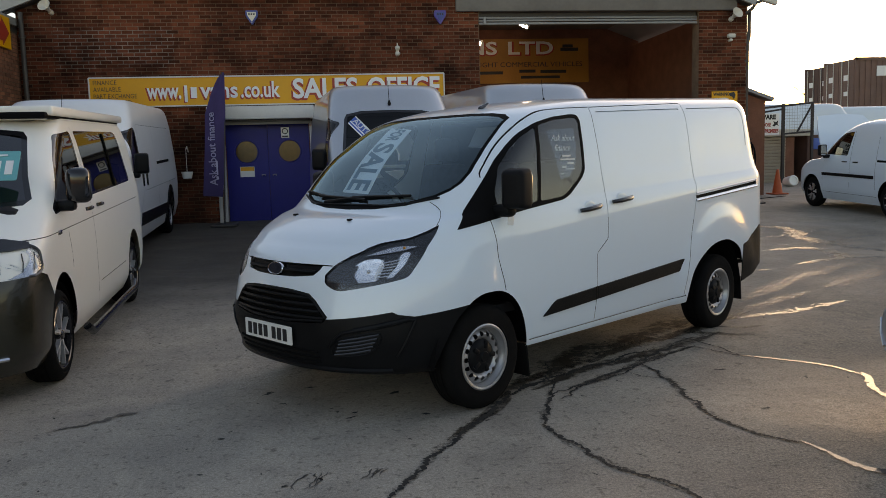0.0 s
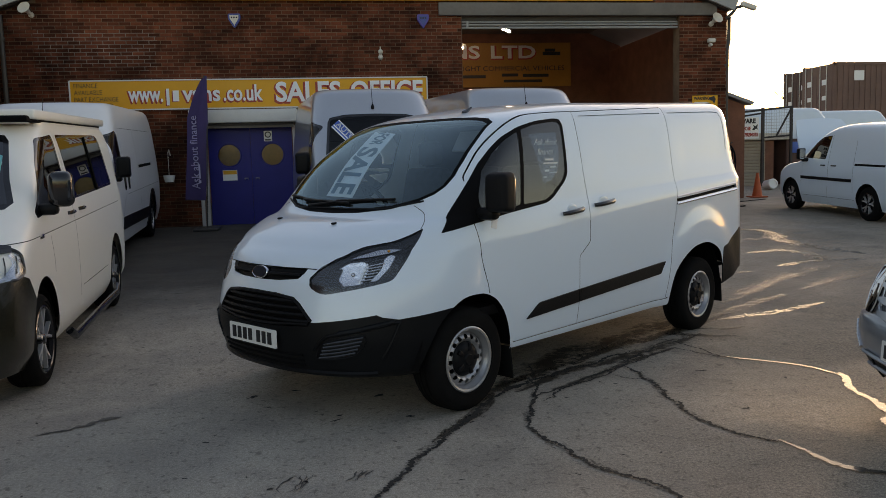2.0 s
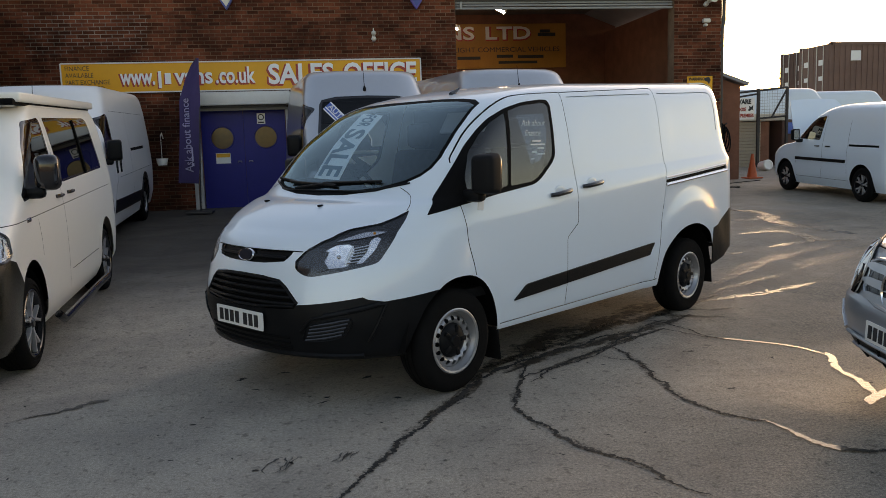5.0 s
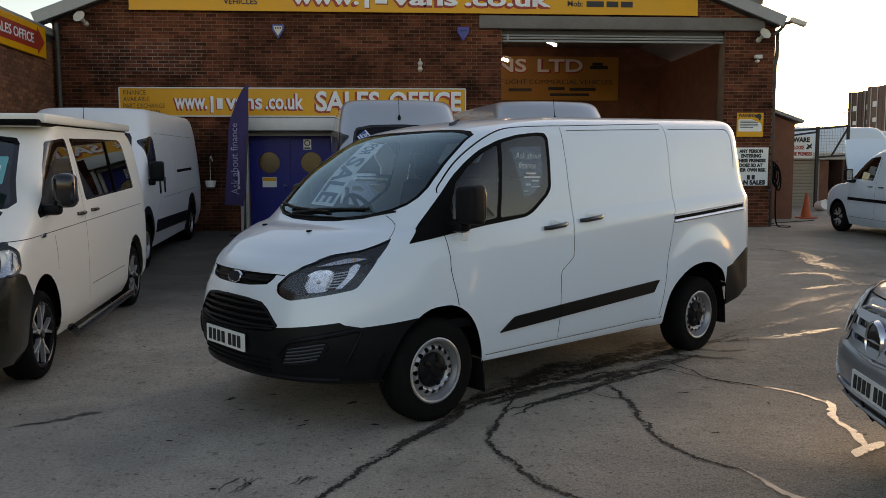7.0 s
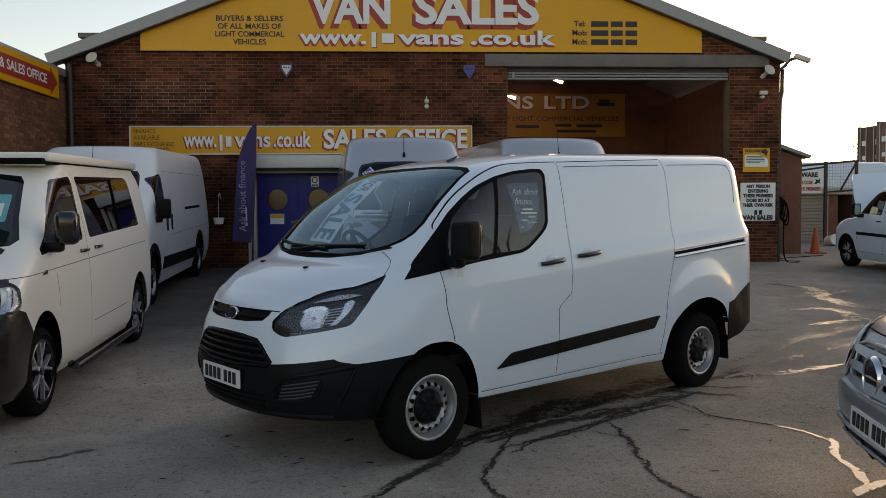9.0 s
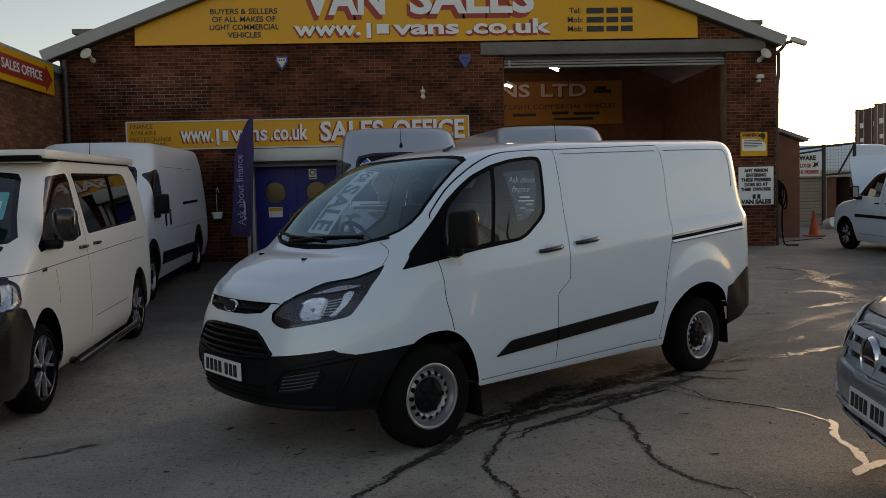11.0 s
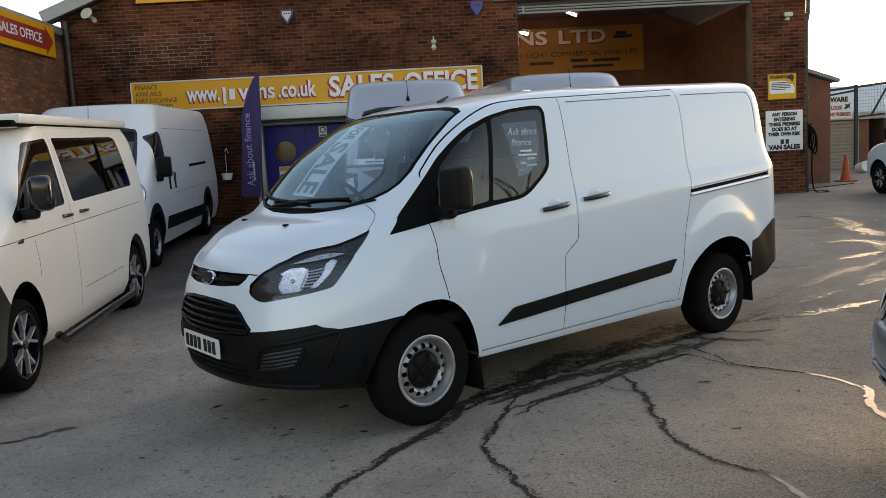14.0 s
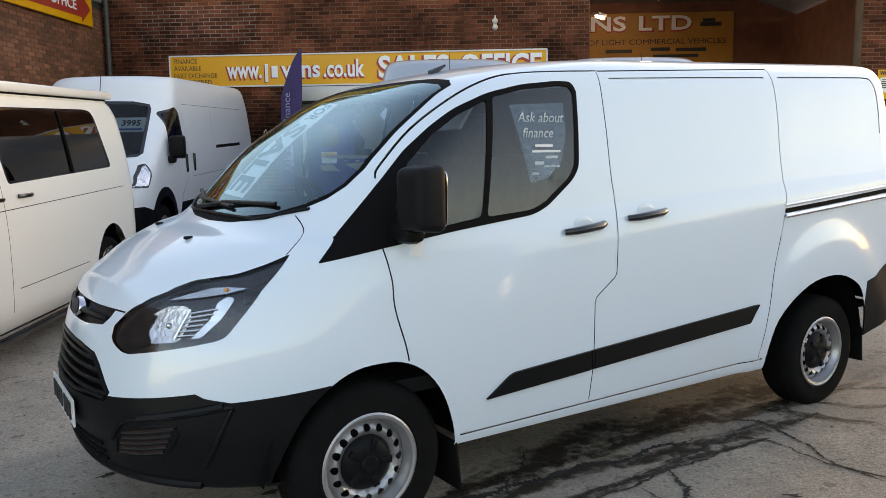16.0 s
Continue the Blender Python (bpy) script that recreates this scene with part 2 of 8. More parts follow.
def ground_mat():
    """Worn concrete yard: fine grit, cloudy stains, damp darker patches of lower roughness."""
    m = bpy.data.materials.new("worn_concrete_yard")
    m.use_nodes = True
    n, l = m.node_tree.nodes, m.node_tree.links
    p = n["Principled BSDF"]
    tc = n.new("ShaderNodeTexCoord")

    def noise_at(scale, detail=6, rough=0.6, dist=0.0):
        t = n.new("ShaderNodeTexNoise")
        t.inputs["Scale"].default_value, t.inputs["Detail"].default_value = scale, detail
        t.inputs["Roughness"].default_value, t.inputs["Distortion"].default_value = rough, dist
        l.new(tc.outputs["Object"], t.inputs["Vector"])
        return t.outputs[0]

    def ramp(src, stops):
        r = n.new("ShaderNodeValToRGB")
        e = r.color_ramp.elements
        e[0].position, e[0].color = stops[0][0], (*stops[0][1], 1)
        e[1].position, e[1].color = stops[1][0], (*stops[1][1], 1)
        for pos, col in stops[2:]:
            x = e.new(pos)
            x.color = (*col, 1)
        l.new(src, r.inputs[0])
        return r.outputs[0]

    def mix(kind, fac, a, b):
        x = n.new("ShaderNodeMix")
        x.data_type, x.blend_type = "RGBA", kind
        x.inputs[0].default_value = fac
        l.new(a, x.inputs[6])
        l.new(b, x.inputs[7])
        return x.outputs[2]
    big = ramp(noise_at(0.22, 4, 0.55, 0.6), [(0.32, (0.325, 0.288, 0.243)), (0.68, (0.45, 0.400, 0.340))])
    mid = ramp(noise_at(1.6, 8, 0.65, 0.4), [(0.30, (0.66, 0.66, 0.67)), (0.62, (1.08, 1.07, 1.05))])
    grit = ramp(noise_at(55, 3, 0.7), [(0.36, (0.76, 0.75, 0.74)), (0.63, (1.16, 1.15, 1.14))])
    fine = ramp(noise_at(170, 2, 0.7), [(0.40, (0.76, 0.76, 0.76)), (0.60, (1.20, 1.20, 1.20))])
    col = mix("MULTIPLY", 1.0, mix("MULTIPLY", 1.0, mix("MULTIPLY", 0.9, big, mid), grit), fine)
    # the yard east of the old joint is darker, coarser tarmac
    sp = n.new("ShaderNodeSeparateXYZ")
    l.new(tc.outputs["Object"], sp.inputs[0])

    def calc(op, a, b):
        q = n.new("ShaderNodeMath")
        q.operation = op
        for k, v in enumerate((a, b)):
            if isinstance(v, (int, float)):
                q.inputs[k].default_value = v
            else:
                l.new(v, q.inputs[k])
        return q.outputs[0]
    side = calc("SUBTRACT", calc("MULTIPLY", sp.outputs[0], 0.853), calc("MULTIPLY", sp.outputs[1], 0.522))
    side = calc("ADD", side, calc("MULTIPLY", noise_at(1.1, 5, 0.6), 0.8))
    east = n.new("ShaderNodeMapRange")
    east.inputs[1].default_value, east.inputs[2].default_value = -1.45, 0.6
    l.new(side, east.inputs[0])
    coarse = ramp(noise_at(75, 3, 0.75), [(0.36, (0.42, 0.405, 0.385)), (0.66, (1.02, 0.975, 0.92))])
    dm = n.new("ShaderNodeMix")
    dm.data_type, dm.blend_type = "RGBA", "MULTIPLY"
    l.new(east.outputs[0], dm.inputs[0])
    l.new(col, dm.inputs[6])
    l.new(coarse, dm.inputs[7])
    col = dm.outputs[2]
    pits = ramp(noise_at(20, 4, 0.65), [(0.57, (1, 1, 1)), (0.64, (0.50, 0.49, 0.48))])
    col = mix("MULTIPLY", 0.8, col, pits)
    spots = ramp(noise_at(7.0, 2, 0.5), [(0.70, (1, 1, 1)), (0.76, (0.45, 0.44, 0.43))])
    col = mix("MULTIPLY", 0.8, col, spots)
    # damp, dirty ground towards the sales office, with shade painted into its colour too
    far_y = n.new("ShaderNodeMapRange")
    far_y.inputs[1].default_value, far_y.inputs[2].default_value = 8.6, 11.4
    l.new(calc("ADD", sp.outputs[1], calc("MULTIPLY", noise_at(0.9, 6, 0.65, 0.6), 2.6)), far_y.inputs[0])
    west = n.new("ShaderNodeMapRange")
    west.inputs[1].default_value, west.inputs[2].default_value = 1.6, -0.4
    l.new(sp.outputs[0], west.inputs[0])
    darkened = n.new("ShaderNodeMix")
    darkened.data_type, darkened.blend_type = "RGBA", "MULTIPLY"
    l.new(calc("MULTIPLY", far_y.outputs[0], west.outputs[0]), darkened.inputs[0])
    l.new(col, darkened.inputs[6])
    darkened.inputs[7].default_value = (0.25, 0.24, 0.23, 1)
    col = darkened.outputs[2]
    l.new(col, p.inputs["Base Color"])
    rr = n.new("ShaderNodeMapRange")
    rr.inputs[1].default_value, rr.inputs[2].default_value = 0.35, 0.65
    rr.inputs[3].default_value, rr.inputs[4].default_value = 0.60, 0.92
    l.new(noise_at(0.8, 6, 0.6, 0.5), rr.inputs[0])
    l.new(rr.outputs[0], p.inputs["Roughness"])
    b1, b2 = n.new("ShaderNodeBump"), n.new("ShaderNodeBump")
    b1.inputs["Strength"].default_value, b1.inputs["Distance"].default_value = 0.5, 0.006
    b2.inputs["Strength"].default_value, b2.inputs["Distance"].default_value = 0.4, 0.03
    l.new(noise_at(90, 4, 0.7), b1.inputs["Height"])
    l.new(noise_at(5, 5, 0.6), b2.inputs["Height"])
    l.new(b2.outputs[0], b1.inputs["Normal"])
    l.new(b1.outputs[0], p.inputs["Normal"])
    return m


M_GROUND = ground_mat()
M_CRACK = mat("damp_crack_filler", (0.042, 0.039, 0.036), 0.85, spec=0.15, vary=0.4, scale=6, bump=0.4, bscale=80)
M_DAMP = mat("damp_concrete", (0.060, 0.052, 0.045), 0.45, vary=0.35, scale=5, bump=0.4, bscale=90)


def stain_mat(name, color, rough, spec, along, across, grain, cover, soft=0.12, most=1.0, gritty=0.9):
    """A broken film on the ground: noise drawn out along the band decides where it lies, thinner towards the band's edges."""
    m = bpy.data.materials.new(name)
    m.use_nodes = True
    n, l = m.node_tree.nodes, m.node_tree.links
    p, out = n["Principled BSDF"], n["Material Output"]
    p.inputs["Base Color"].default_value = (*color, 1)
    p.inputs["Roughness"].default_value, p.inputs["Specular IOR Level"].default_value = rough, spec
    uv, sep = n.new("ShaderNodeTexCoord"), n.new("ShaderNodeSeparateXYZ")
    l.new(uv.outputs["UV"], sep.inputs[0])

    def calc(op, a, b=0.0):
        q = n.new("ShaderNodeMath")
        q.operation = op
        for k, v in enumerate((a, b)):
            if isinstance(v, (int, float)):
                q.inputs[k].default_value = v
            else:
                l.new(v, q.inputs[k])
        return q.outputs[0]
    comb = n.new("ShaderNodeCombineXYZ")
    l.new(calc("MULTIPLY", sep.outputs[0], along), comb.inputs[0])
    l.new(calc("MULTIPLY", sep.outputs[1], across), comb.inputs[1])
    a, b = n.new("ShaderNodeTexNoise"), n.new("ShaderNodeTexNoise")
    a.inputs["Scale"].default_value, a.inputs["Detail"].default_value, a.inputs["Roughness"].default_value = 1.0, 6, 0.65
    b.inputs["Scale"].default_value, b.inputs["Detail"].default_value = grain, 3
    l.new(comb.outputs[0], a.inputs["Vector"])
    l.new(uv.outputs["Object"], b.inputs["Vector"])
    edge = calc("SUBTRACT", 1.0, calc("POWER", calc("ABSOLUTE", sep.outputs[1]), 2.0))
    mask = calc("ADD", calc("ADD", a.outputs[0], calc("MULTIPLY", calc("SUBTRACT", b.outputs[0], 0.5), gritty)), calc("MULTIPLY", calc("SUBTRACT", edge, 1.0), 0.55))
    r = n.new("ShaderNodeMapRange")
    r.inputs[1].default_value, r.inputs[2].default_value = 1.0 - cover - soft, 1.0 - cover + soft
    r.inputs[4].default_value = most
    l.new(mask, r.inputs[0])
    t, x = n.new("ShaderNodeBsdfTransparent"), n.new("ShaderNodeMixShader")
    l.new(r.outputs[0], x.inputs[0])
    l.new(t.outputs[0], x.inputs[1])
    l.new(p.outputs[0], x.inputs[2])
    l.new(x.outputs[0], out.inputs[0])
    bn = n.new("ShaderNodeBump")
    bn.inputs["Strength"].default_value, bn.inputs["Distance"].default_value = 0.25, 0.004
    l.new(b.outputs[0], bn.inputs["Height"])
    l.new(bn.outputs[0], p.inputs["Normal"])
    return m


M_WETTRACK = stain_mat("wet_tyre_track", (0.12, 0.11, 0.095), 0.32, 0.38, 2.6, 1.8, 24, 0.50, 0.05, 0.66, 1.9)
M_WETSHEET = stain_mat("shallow_wet_sheet", (0.10, 0.092, 0.08), 0.22, 0.30, 3.0, 1.6, 20, 0.58, 0.05, 0.78, 1.3)
M_PUDDLE = stain_mat("standing_puddle", (0.06, 0.055, 0.048), 0.07, 0.22, 9.0, 0.8, 26, 0.70, 0.04, 1.0, 0.7)
M_DAMPSHADE = stain_mat("damp_shade_film", (0.036, 0.029, 0.022), 0.50, 0.25, 2.2, 1.5, 16, 0.56, 0.12, 0.85, 0.45)
M_CRACKEDGE = stain_mat("dirt_along_crack", (0.06, 0.055, 0.049), 0.85, 0.15, 9.0, 1.4, 45, 0.44, 0.16, 0.75)

# ---- building tools ----
from mathutils.geometry import delaunay_2d_cdt
from mathutils.bvhtree import BVHTree


def thing(name, m, label, category, group="", kind=""):
    ob = new(name)
    ob.matrix_world = m
    ob.empty_display_size = 0.2
    return tagged(ob, label, category, group, kind)


def part(name, bm, material, parent=None, label="", smooth=True, m=None):
    """Links a bmesh as one mesh object under a thing or under a part."""
    me = bpy.data.meshes.new(name)
    if smooth:
        for f in bm.faces:
            f.smooth = True
    bm.normal_update()
    bm.to_mesh(me)
    bm.free()
    for x in material if isinstance(material, (list, tuple)) else (material,):
        me.materials.append(x)
    if smooth:
        me.set_sharp_from_angle(angle=radians(38))
    ob = new(name, me)
    if parent:
        ob.parent = parent
    if m is not None:
        ob.matrix_local = m
    return tagged(ob, label)


def box(sx, sy, sz, x=0, y=0, z=0, bevel=0.0, seg=2, bm=None):
    """A box of that size whose base centre is at x, y, z."""
    b = bmesh.new()
    bmesh.ops.create_cube(b, size=1)
    bmesh.ops.transform(b, matrix=Matrix.Translation((x, y, z + sz / 2)) @ Matrix.Diagonal((sx, sy, sz, 1)), verts=b.verts)
    if bevel:
        bmesh.ops.bevel(b, geom=b.edges[:], offset=bevel, segments=seg, affect="EDGES", profile=0.5)
    return b if bm is None else join(bm, b)


def join(bm, *others):
    for o in others:
        me = bpy.data.meshes.new("joined")
        o.to_mesh(me)
        o.free()
        bm.from_mesh(me)
        bpy.data.meshes.remove(me)
    return bm


def moved(bm, m):
    bmesh.ops.transform(bm, matrix=m, verts=bm.verts)
    return bm


def rod(a, b, r, seg=8, r2=None):
    bm = bmesh.new()
    a, b = Vector(a), Vector(b)
    d = b - a
    bmesh.ops.create_cone(bm, cap_ends=True, segments=seg, radius1=r, radius2=r if r2 is None else r2, depth=d.length)
    return moved(bm, Matrix.Translation((a + b) / 2) @ d.to_track_quat("Z", "Y").to_matrix().to_4x4())


def tube(points, r, seg=8):
    bm = bmesh.new()
    pts = [Vector(p) for p in points]
    rings = []
    for i, p in enumerate(pts):
        d = (pts[min(i + 1, len(pts) - 1)] - pts[max(i - 1, 0)]).normalized()
        q = d.to_track_quat("Z", "Y")
        rr = r[i] if isinstance(r, (list, tuple)) else r
        rings.append([bm.verts.new(p + q @ Vector((rr * math.cos(2 * math.pi * k / seg), rr * math.sin(2 * math.pi * k / seg), 0))) for k in range(seg)])
    for a, b in zip(rings, rings[1:]):
        for k in range(seg):
            bm.faces.new((a[k], a[(k + 1) % seg], b[(k + 1) % seg], b[k]))
    bm.faces.new(rings[0][::-1])
    bm.faces.new(rings[-1])
    return bm


def lathe(profile, seg=40, axis="Y", close=False):
    """Turns (radius, along) pairs about the axis."""
    bm = bmesh.new()
    rings = []
    for r, h in profile:
        ring = []
        for k in range(seg):
            c, s = math.cos(2 * math.pi * k / seg), math.sin(2 * math.pi * k / seg)
            ring.append(bm.verts.new((r * c, h, r * s) if axis == "Y" else (r * c, r * s, h)))
        rings.append(ring)
    for a, b in zip(rings, rings[1:] + ([rings[0]] if close else [])):
        for k in range(seg):
            bm.faces.new((a[k], a[(k + 1) % seg], b[(k + 1) % seg], b[k]))
    bmesh.ops.recalc_face_normals(bm, faces=bm.faces)
    return bm


def curve(points, n=6, closed=False):
    """A smooth line through the points (Catmull-Rom), n steps each."""
    p = [Vector(q) for q in points]
    out, k = [], len(p)
    for i in range(k if closed else k - 1):
        a, b, c, d = (p[(i + j) % k] if closed else p[min(max(i + j, 0), k - 1)] for j in (-1, 0, 1, 2))
        for s in range(n):
            t = s / n
            out.append(0.5 * ((2 * b) + (c - a) * t + (2 * a - 5 * b + 4 * c - d) * t * t + (3 * b - a - 3 * c + d) * t ** 3))
    return out if closed else out + [p[-1]]


def rounded(points, r=0.03, n=4):
    """A polygon whose corners are rounded; points are (x, y) or (x, y, radius)."""
    out, k = [], len(points)
    for i in range(k):
        a, b, c = (Vector(points[(i + j) % k][:2]) for j in (-1, 0, 1))
        rr = points[i][2] if len(points[i]) > 2 else r
        d1, d2 = a - b, c - b
        rr = min(rr, d1.length * 0.45, d2.length * 0.45)
        if rr < 1e-4:
            out.append(b)
            continue
        s, e = b + d1.normalized() * rr, b + d2.normalized() * rr
        for j in range(n + 1):
            t = j / n
            out.append(s * (1 - t) ** 2 + b * 2 * t * (1 - t) + e * t * t)
    return out


def inside(poly, x, y):
    hit, j = False, len(poly) - 1
    for i in range(len(poly)):
        xi, yi, xj, yj = poly[i][0], poly[i][1], poly[j][0], poly[j][1]
        if (yi > y) != (yj > y) and x < (xj - xi) * (y - yi) / (yj - yi) + xi:
            hit = not hit
        j = i
    return hit


def offset(poly, d):
    """The closed polygon moved outwards by d (inwards below zero)."""
    k = len(poly)
    area = sum(poly[i][0] * poly[(i + 1) % k][1] - poly[(i + 1) % k][0] * poly[i][1] for i in range(k))
    s = 1 if area > 0 else -1
    out = []
    for i in range(k):
        t = (Vector(poly[(i + 1) % k][:2]) - Vector(poly[i - 1][:2])).normalized()
        out.append(Vector((poly[i][0] + s * d * t.y, poly[i][1] - s * d * t.x)))
    return out


def ribbon(line, w):
    """A closed band of width w along a line."""
    l, r = [], []
    for i, p in enumerate(line):
        t = (Vector(line[min(i + 1, len(line) - 1)][:2]) - Vector(line[max(i - 1, 0)][:2])).normalized()
        q = Vector((-t.y, t.x)) * (w / 2)
        l.append(Vector(p[:2]) + q)
        r.append(Vector(p[:2]) - q)
    return l + r[::-1]


def plate(poly, depth, bevel=0.0, holes=()):
    """A flat slab with that outline in x, z, its front at y = 0 and its back at y = depth."""
    pts, edges = [], []
    for ring in (poly, *holes):
        s = len(pts)
        pts += [Vector((p[0], p[1])) for p in ring]
        edges += [(s + i, s + (i + 1) % len(ring)) for i in range(len(ring))]
    v, _, f, *_ = delaunay_2d_cdt(pts, edges, [], 1 if not holes else 0, 1e-6)
    bm = bmesh.new()
    bv = [bm.verts.new((q.x, 0, q.y)) for q in v]
    for t in f:
        c = sum((v[i] for i in t), Vector((0, 0))) / len(t)
        if inside(poly, c.x, c.y) and not any(inside(h, c.x, c.y) for h in holes):
            bm.faces.new([bv[i] for i in t])
    for q in [q for q in bm.verts if not q.link_faces]:
        bm.verts.remove(q)
    bmesh.ops.recalc_face_normals(bm, faces=bm.faces)
    if bm.faces and sum(fc.normal.y for fc in bm.faces) > 0:
        bmesh.ops.reverse_faces(bm, faces=bm.faces)
    if depth:
        g = bmesh.ops.extrude_face_region(bm, geom=bm.faces[:])
        # the copied faces become the front; the old ones the back
        nv = {e for e in g["geom"] if isinstance(e, bmesh.types.BMVert)}
        for q in bm.verts:
            if q not in nv:
                q.co.y += depth
        bmesh.ops.recalc_face_normals(bm, faces=bm.faces)
    return bm


def rect(w, h, x=0.0, z=0.0, r=0.0):
    p = [(x - w / 2, z - h / 2), (x + w / 2, z - h / 2), (x + w / 2, z + h / 2), (x - w / 2, z + h / 2)]
    return rounded(p, r) if r else [Vector(q) for q in p]


def words(text, size, material, parent, m, name="lettering", width=None, depth=0.004, bold=0.0, align="CENTER", spacing=1.0, label="", whole=False):
    """Letters of the built-in font, lying in x, z, read from -y: a mesh a word, or one mesh where whole."""
    if " " in text and not whole:
        made = [words(w, size, material, parent, m, name, None, depth, bold, "LEFT", spacing, label) for w in text.split()]
        spans = [max(v.co.x for v in o.data.vertices) for o in made]
        total = sum(spans) + 0.28 * size * (len(made) - 1)
        k, x = (width / total if width else 1.0), -total / 2
        for o, sp in zip(made, spans):
            o.data.transform(Matrix.Diagonal((k, 1, 1, 1)) @ Matrix.Translation((x, 0, 0)))
            x += sp + 0.28 * size
        return made[0]
    c = bpy.data.curves.new(name, "FONT")
    c.body, c.size, c.extrude, c.offset = text, size, depth / 2, bold
    c.align_x, c.align_y, c.space_character = align, "CENTER", spacing
    c.resolution_u = 3
    o = new("font", c)
    bpy.context.view_layer.update()
    me = bpy.data.meshes.new_from_object(o.evaluated_get(bpy.context.evaluated_depsgraph_get()))
    bpy.data.objects.remove(o)
    bpy.data.curves.remove(c)
    k = 1.0
    if width and me.vertices:
        xs = [v.co.x for v in me.vertices]
        k = width / (max(xs) - min(xs))
    me.transform(Matrix.Rotation(radians(90), 4, "X") @ Matrix.Diagonal((k, 1, 1, 1)))
    me.name = name
    me.materials.clear()
    me.materials.append(material)
    ob = new(name, me)
    ob.parent = parent
    ob.matrix_local = m
    return tagged(ob, label)


def bars(rows, material, parent, m, name="lettering", depth=0.004):
    """Plain bars for writing that is not spelled out: rows of (x, z, width, height)."""
    for x, z, w, h in rows:
        part(name, box(w, depth, h, x, 0, z - h / 2), material, parent, "", False, m)


# ---- bodies of vehicles: a stack of level outlines ----
def loft(levels, warp=None, nf=22, ns=56, nr=8, nl=4):
    """levels: rows of height, front, rear, half width, front corner length, front squareness, rear corner length."""
    rows = [np.array(r, float) for r in levels]
    fine, k = [], len(rows)
    for i in range(k - 1):
        a, b, c, d = (rows[min(max(i + j, 0), k - 1)] for j in (-1, 0, 1, 2))
        for s in range(nl):
            t = s / nl
            m1, m2 = (c - a) * 0.35, (d - b) * 0.35
            fine.append((2 * t ** 3 - 3 * t * t + 1) * b + (t ** 3 - 2 * t * t + t) * m1 + (-2 * t ** 3 + 3 * t * t) * c + (t ** 3 - t * t) * m2)
    fine.append(rows[-1])
    bm = bmesh.new()
    rings = []
    for w, u0, u1, v, fc, n, rc in fine:
        half = []
        for i in range(nf):
            a = (i / nf) * math.pi / 2
            half.append((u0 + fc * (1 - math.cos(a) ** (2 / n)), v * math.sin(a) ** (2 / n)))
        for i in range(ns):
            half.append((u0 + fc + (u1 - rc - u0 - fc) * i / ns, v))
        for i in range(nr + 1):
            a = (i / nr) * math.pi / 2
            half.append((u1 - rc * (1 - math.sin(a) ** (2 / 2.6)) if i else u1 - rc, v * max(0.0, math.cos(a)) ** (2 / 2.6)))
        ring = [(u, -q) for u, q in half] + [(u, q) for u, q in half[-2:0:-1]]
        pts = []
        for u, q in ring:
            pts.append(bm.verts.new(warp(u, q, w) if warp else (u, q, w)))
        rings.append(pts)
    k = len(rings[0])
    for a, b in zip(rings, rings[1:]):
        for i in range(k):
            bm.faces.new((a[i], a[(i + 1) % k], b[(i + 1) % k], b[i]))
    bm.faces.new(rings[0][::-1])
    bm.faces.new(rings[-1])
    bmesh.ops.remove_doubles(bm, verts=bm.verts, dist=1e-5)
    bmesh.ops.recalc_face_normals(bm, faces=bm.faces)
    return bm


AXES = {"side": (0, 2), "front": (1, 2), "top": (0, 1)}


def split(bm, poly, view, pick):
    """Cuts the mesh along the polygon, seen from that side, and gives the faces inside that pick accepts."""
    p, q = AXES[view]
    k = len(poly)
    bm.normal_update()
    for i in range(k):
        a, b = poly[i], poly[(i + 1) % k]
        d = Vector((b[0] - a[0], b[1] - a[1]))
        if d.length < 1e-5:
            continue
        lo = (min(a[0], b[0]) - 0.004, min(a[1], b[1]) - 0.004)
        hi = (max(a[0], b[0]) + 0.004, max(a[1], b[1]) + 0.004)
        near = []
        for f in bm.faces:
            xs = [v.co[p] for v in f.verts]
            if max(xs) < lo[0] or min(xs) > hi[0]:
                continue
            ys = [v.co[q] for v in f.verts]
            if max(ys) < lo[1] or min(ys) > hi[1]:
                continue
            if pick(f):
                near.append(f)
        if not near:
            continue
        co, no = Vector((0, 0, 0)), Vector((0, 0, 0))
        co[p], co[q], no[p], no[q] = a[0], a[1], -d.y, d.x
        geom = list({e for f in near for e in (*f.verts, *f.edges)}) + near
        bmesh.ops.bisect_plane(bm, geom=geom, plane_co=co, plane_no=no, dist=1e-5)
    x0, x1 = min(v[0] for v in poly), max(v[0] for v in poly)
    y0, y1 = min(v[1] for v in poly), max(v[1] for v in poly)
    out = []
    for f in bm.faces:
        c = f.calc_center_median()
        if x0 < c[p] < x1 and y0 < c[q] < y1 and pick(f) and inside(poly, c[p], c[q]):
            out.append(f)
    return out


def take(bm, faces, push=0.0, thick=0.0):
    """Lifts faces out of a mesh into a new one, moved along their normals, with an inner skin where thick."""
    bm.normal_update()
    nb, vm = bmesh.new(), {}
    for f in faces:
        for v in f.verts:
            if v not in vm:
                nv = Vector((0, 0, 0))
                for g in v.link_faces:
                    nv += g.normal * g.calc_area()
                nv.normalize()
                vm[v] = (nb.verts.new(v.co + nv * push), nv)
    for f in faces:
        try:
            nb.faces.new([vm[v][0] for v in f.verts])
        except ValueError:
            pass
    bmesh.ops.delete(bm, geom=faces, context="FACES")
    if thick:
        skin(nb, thick)
    return nb


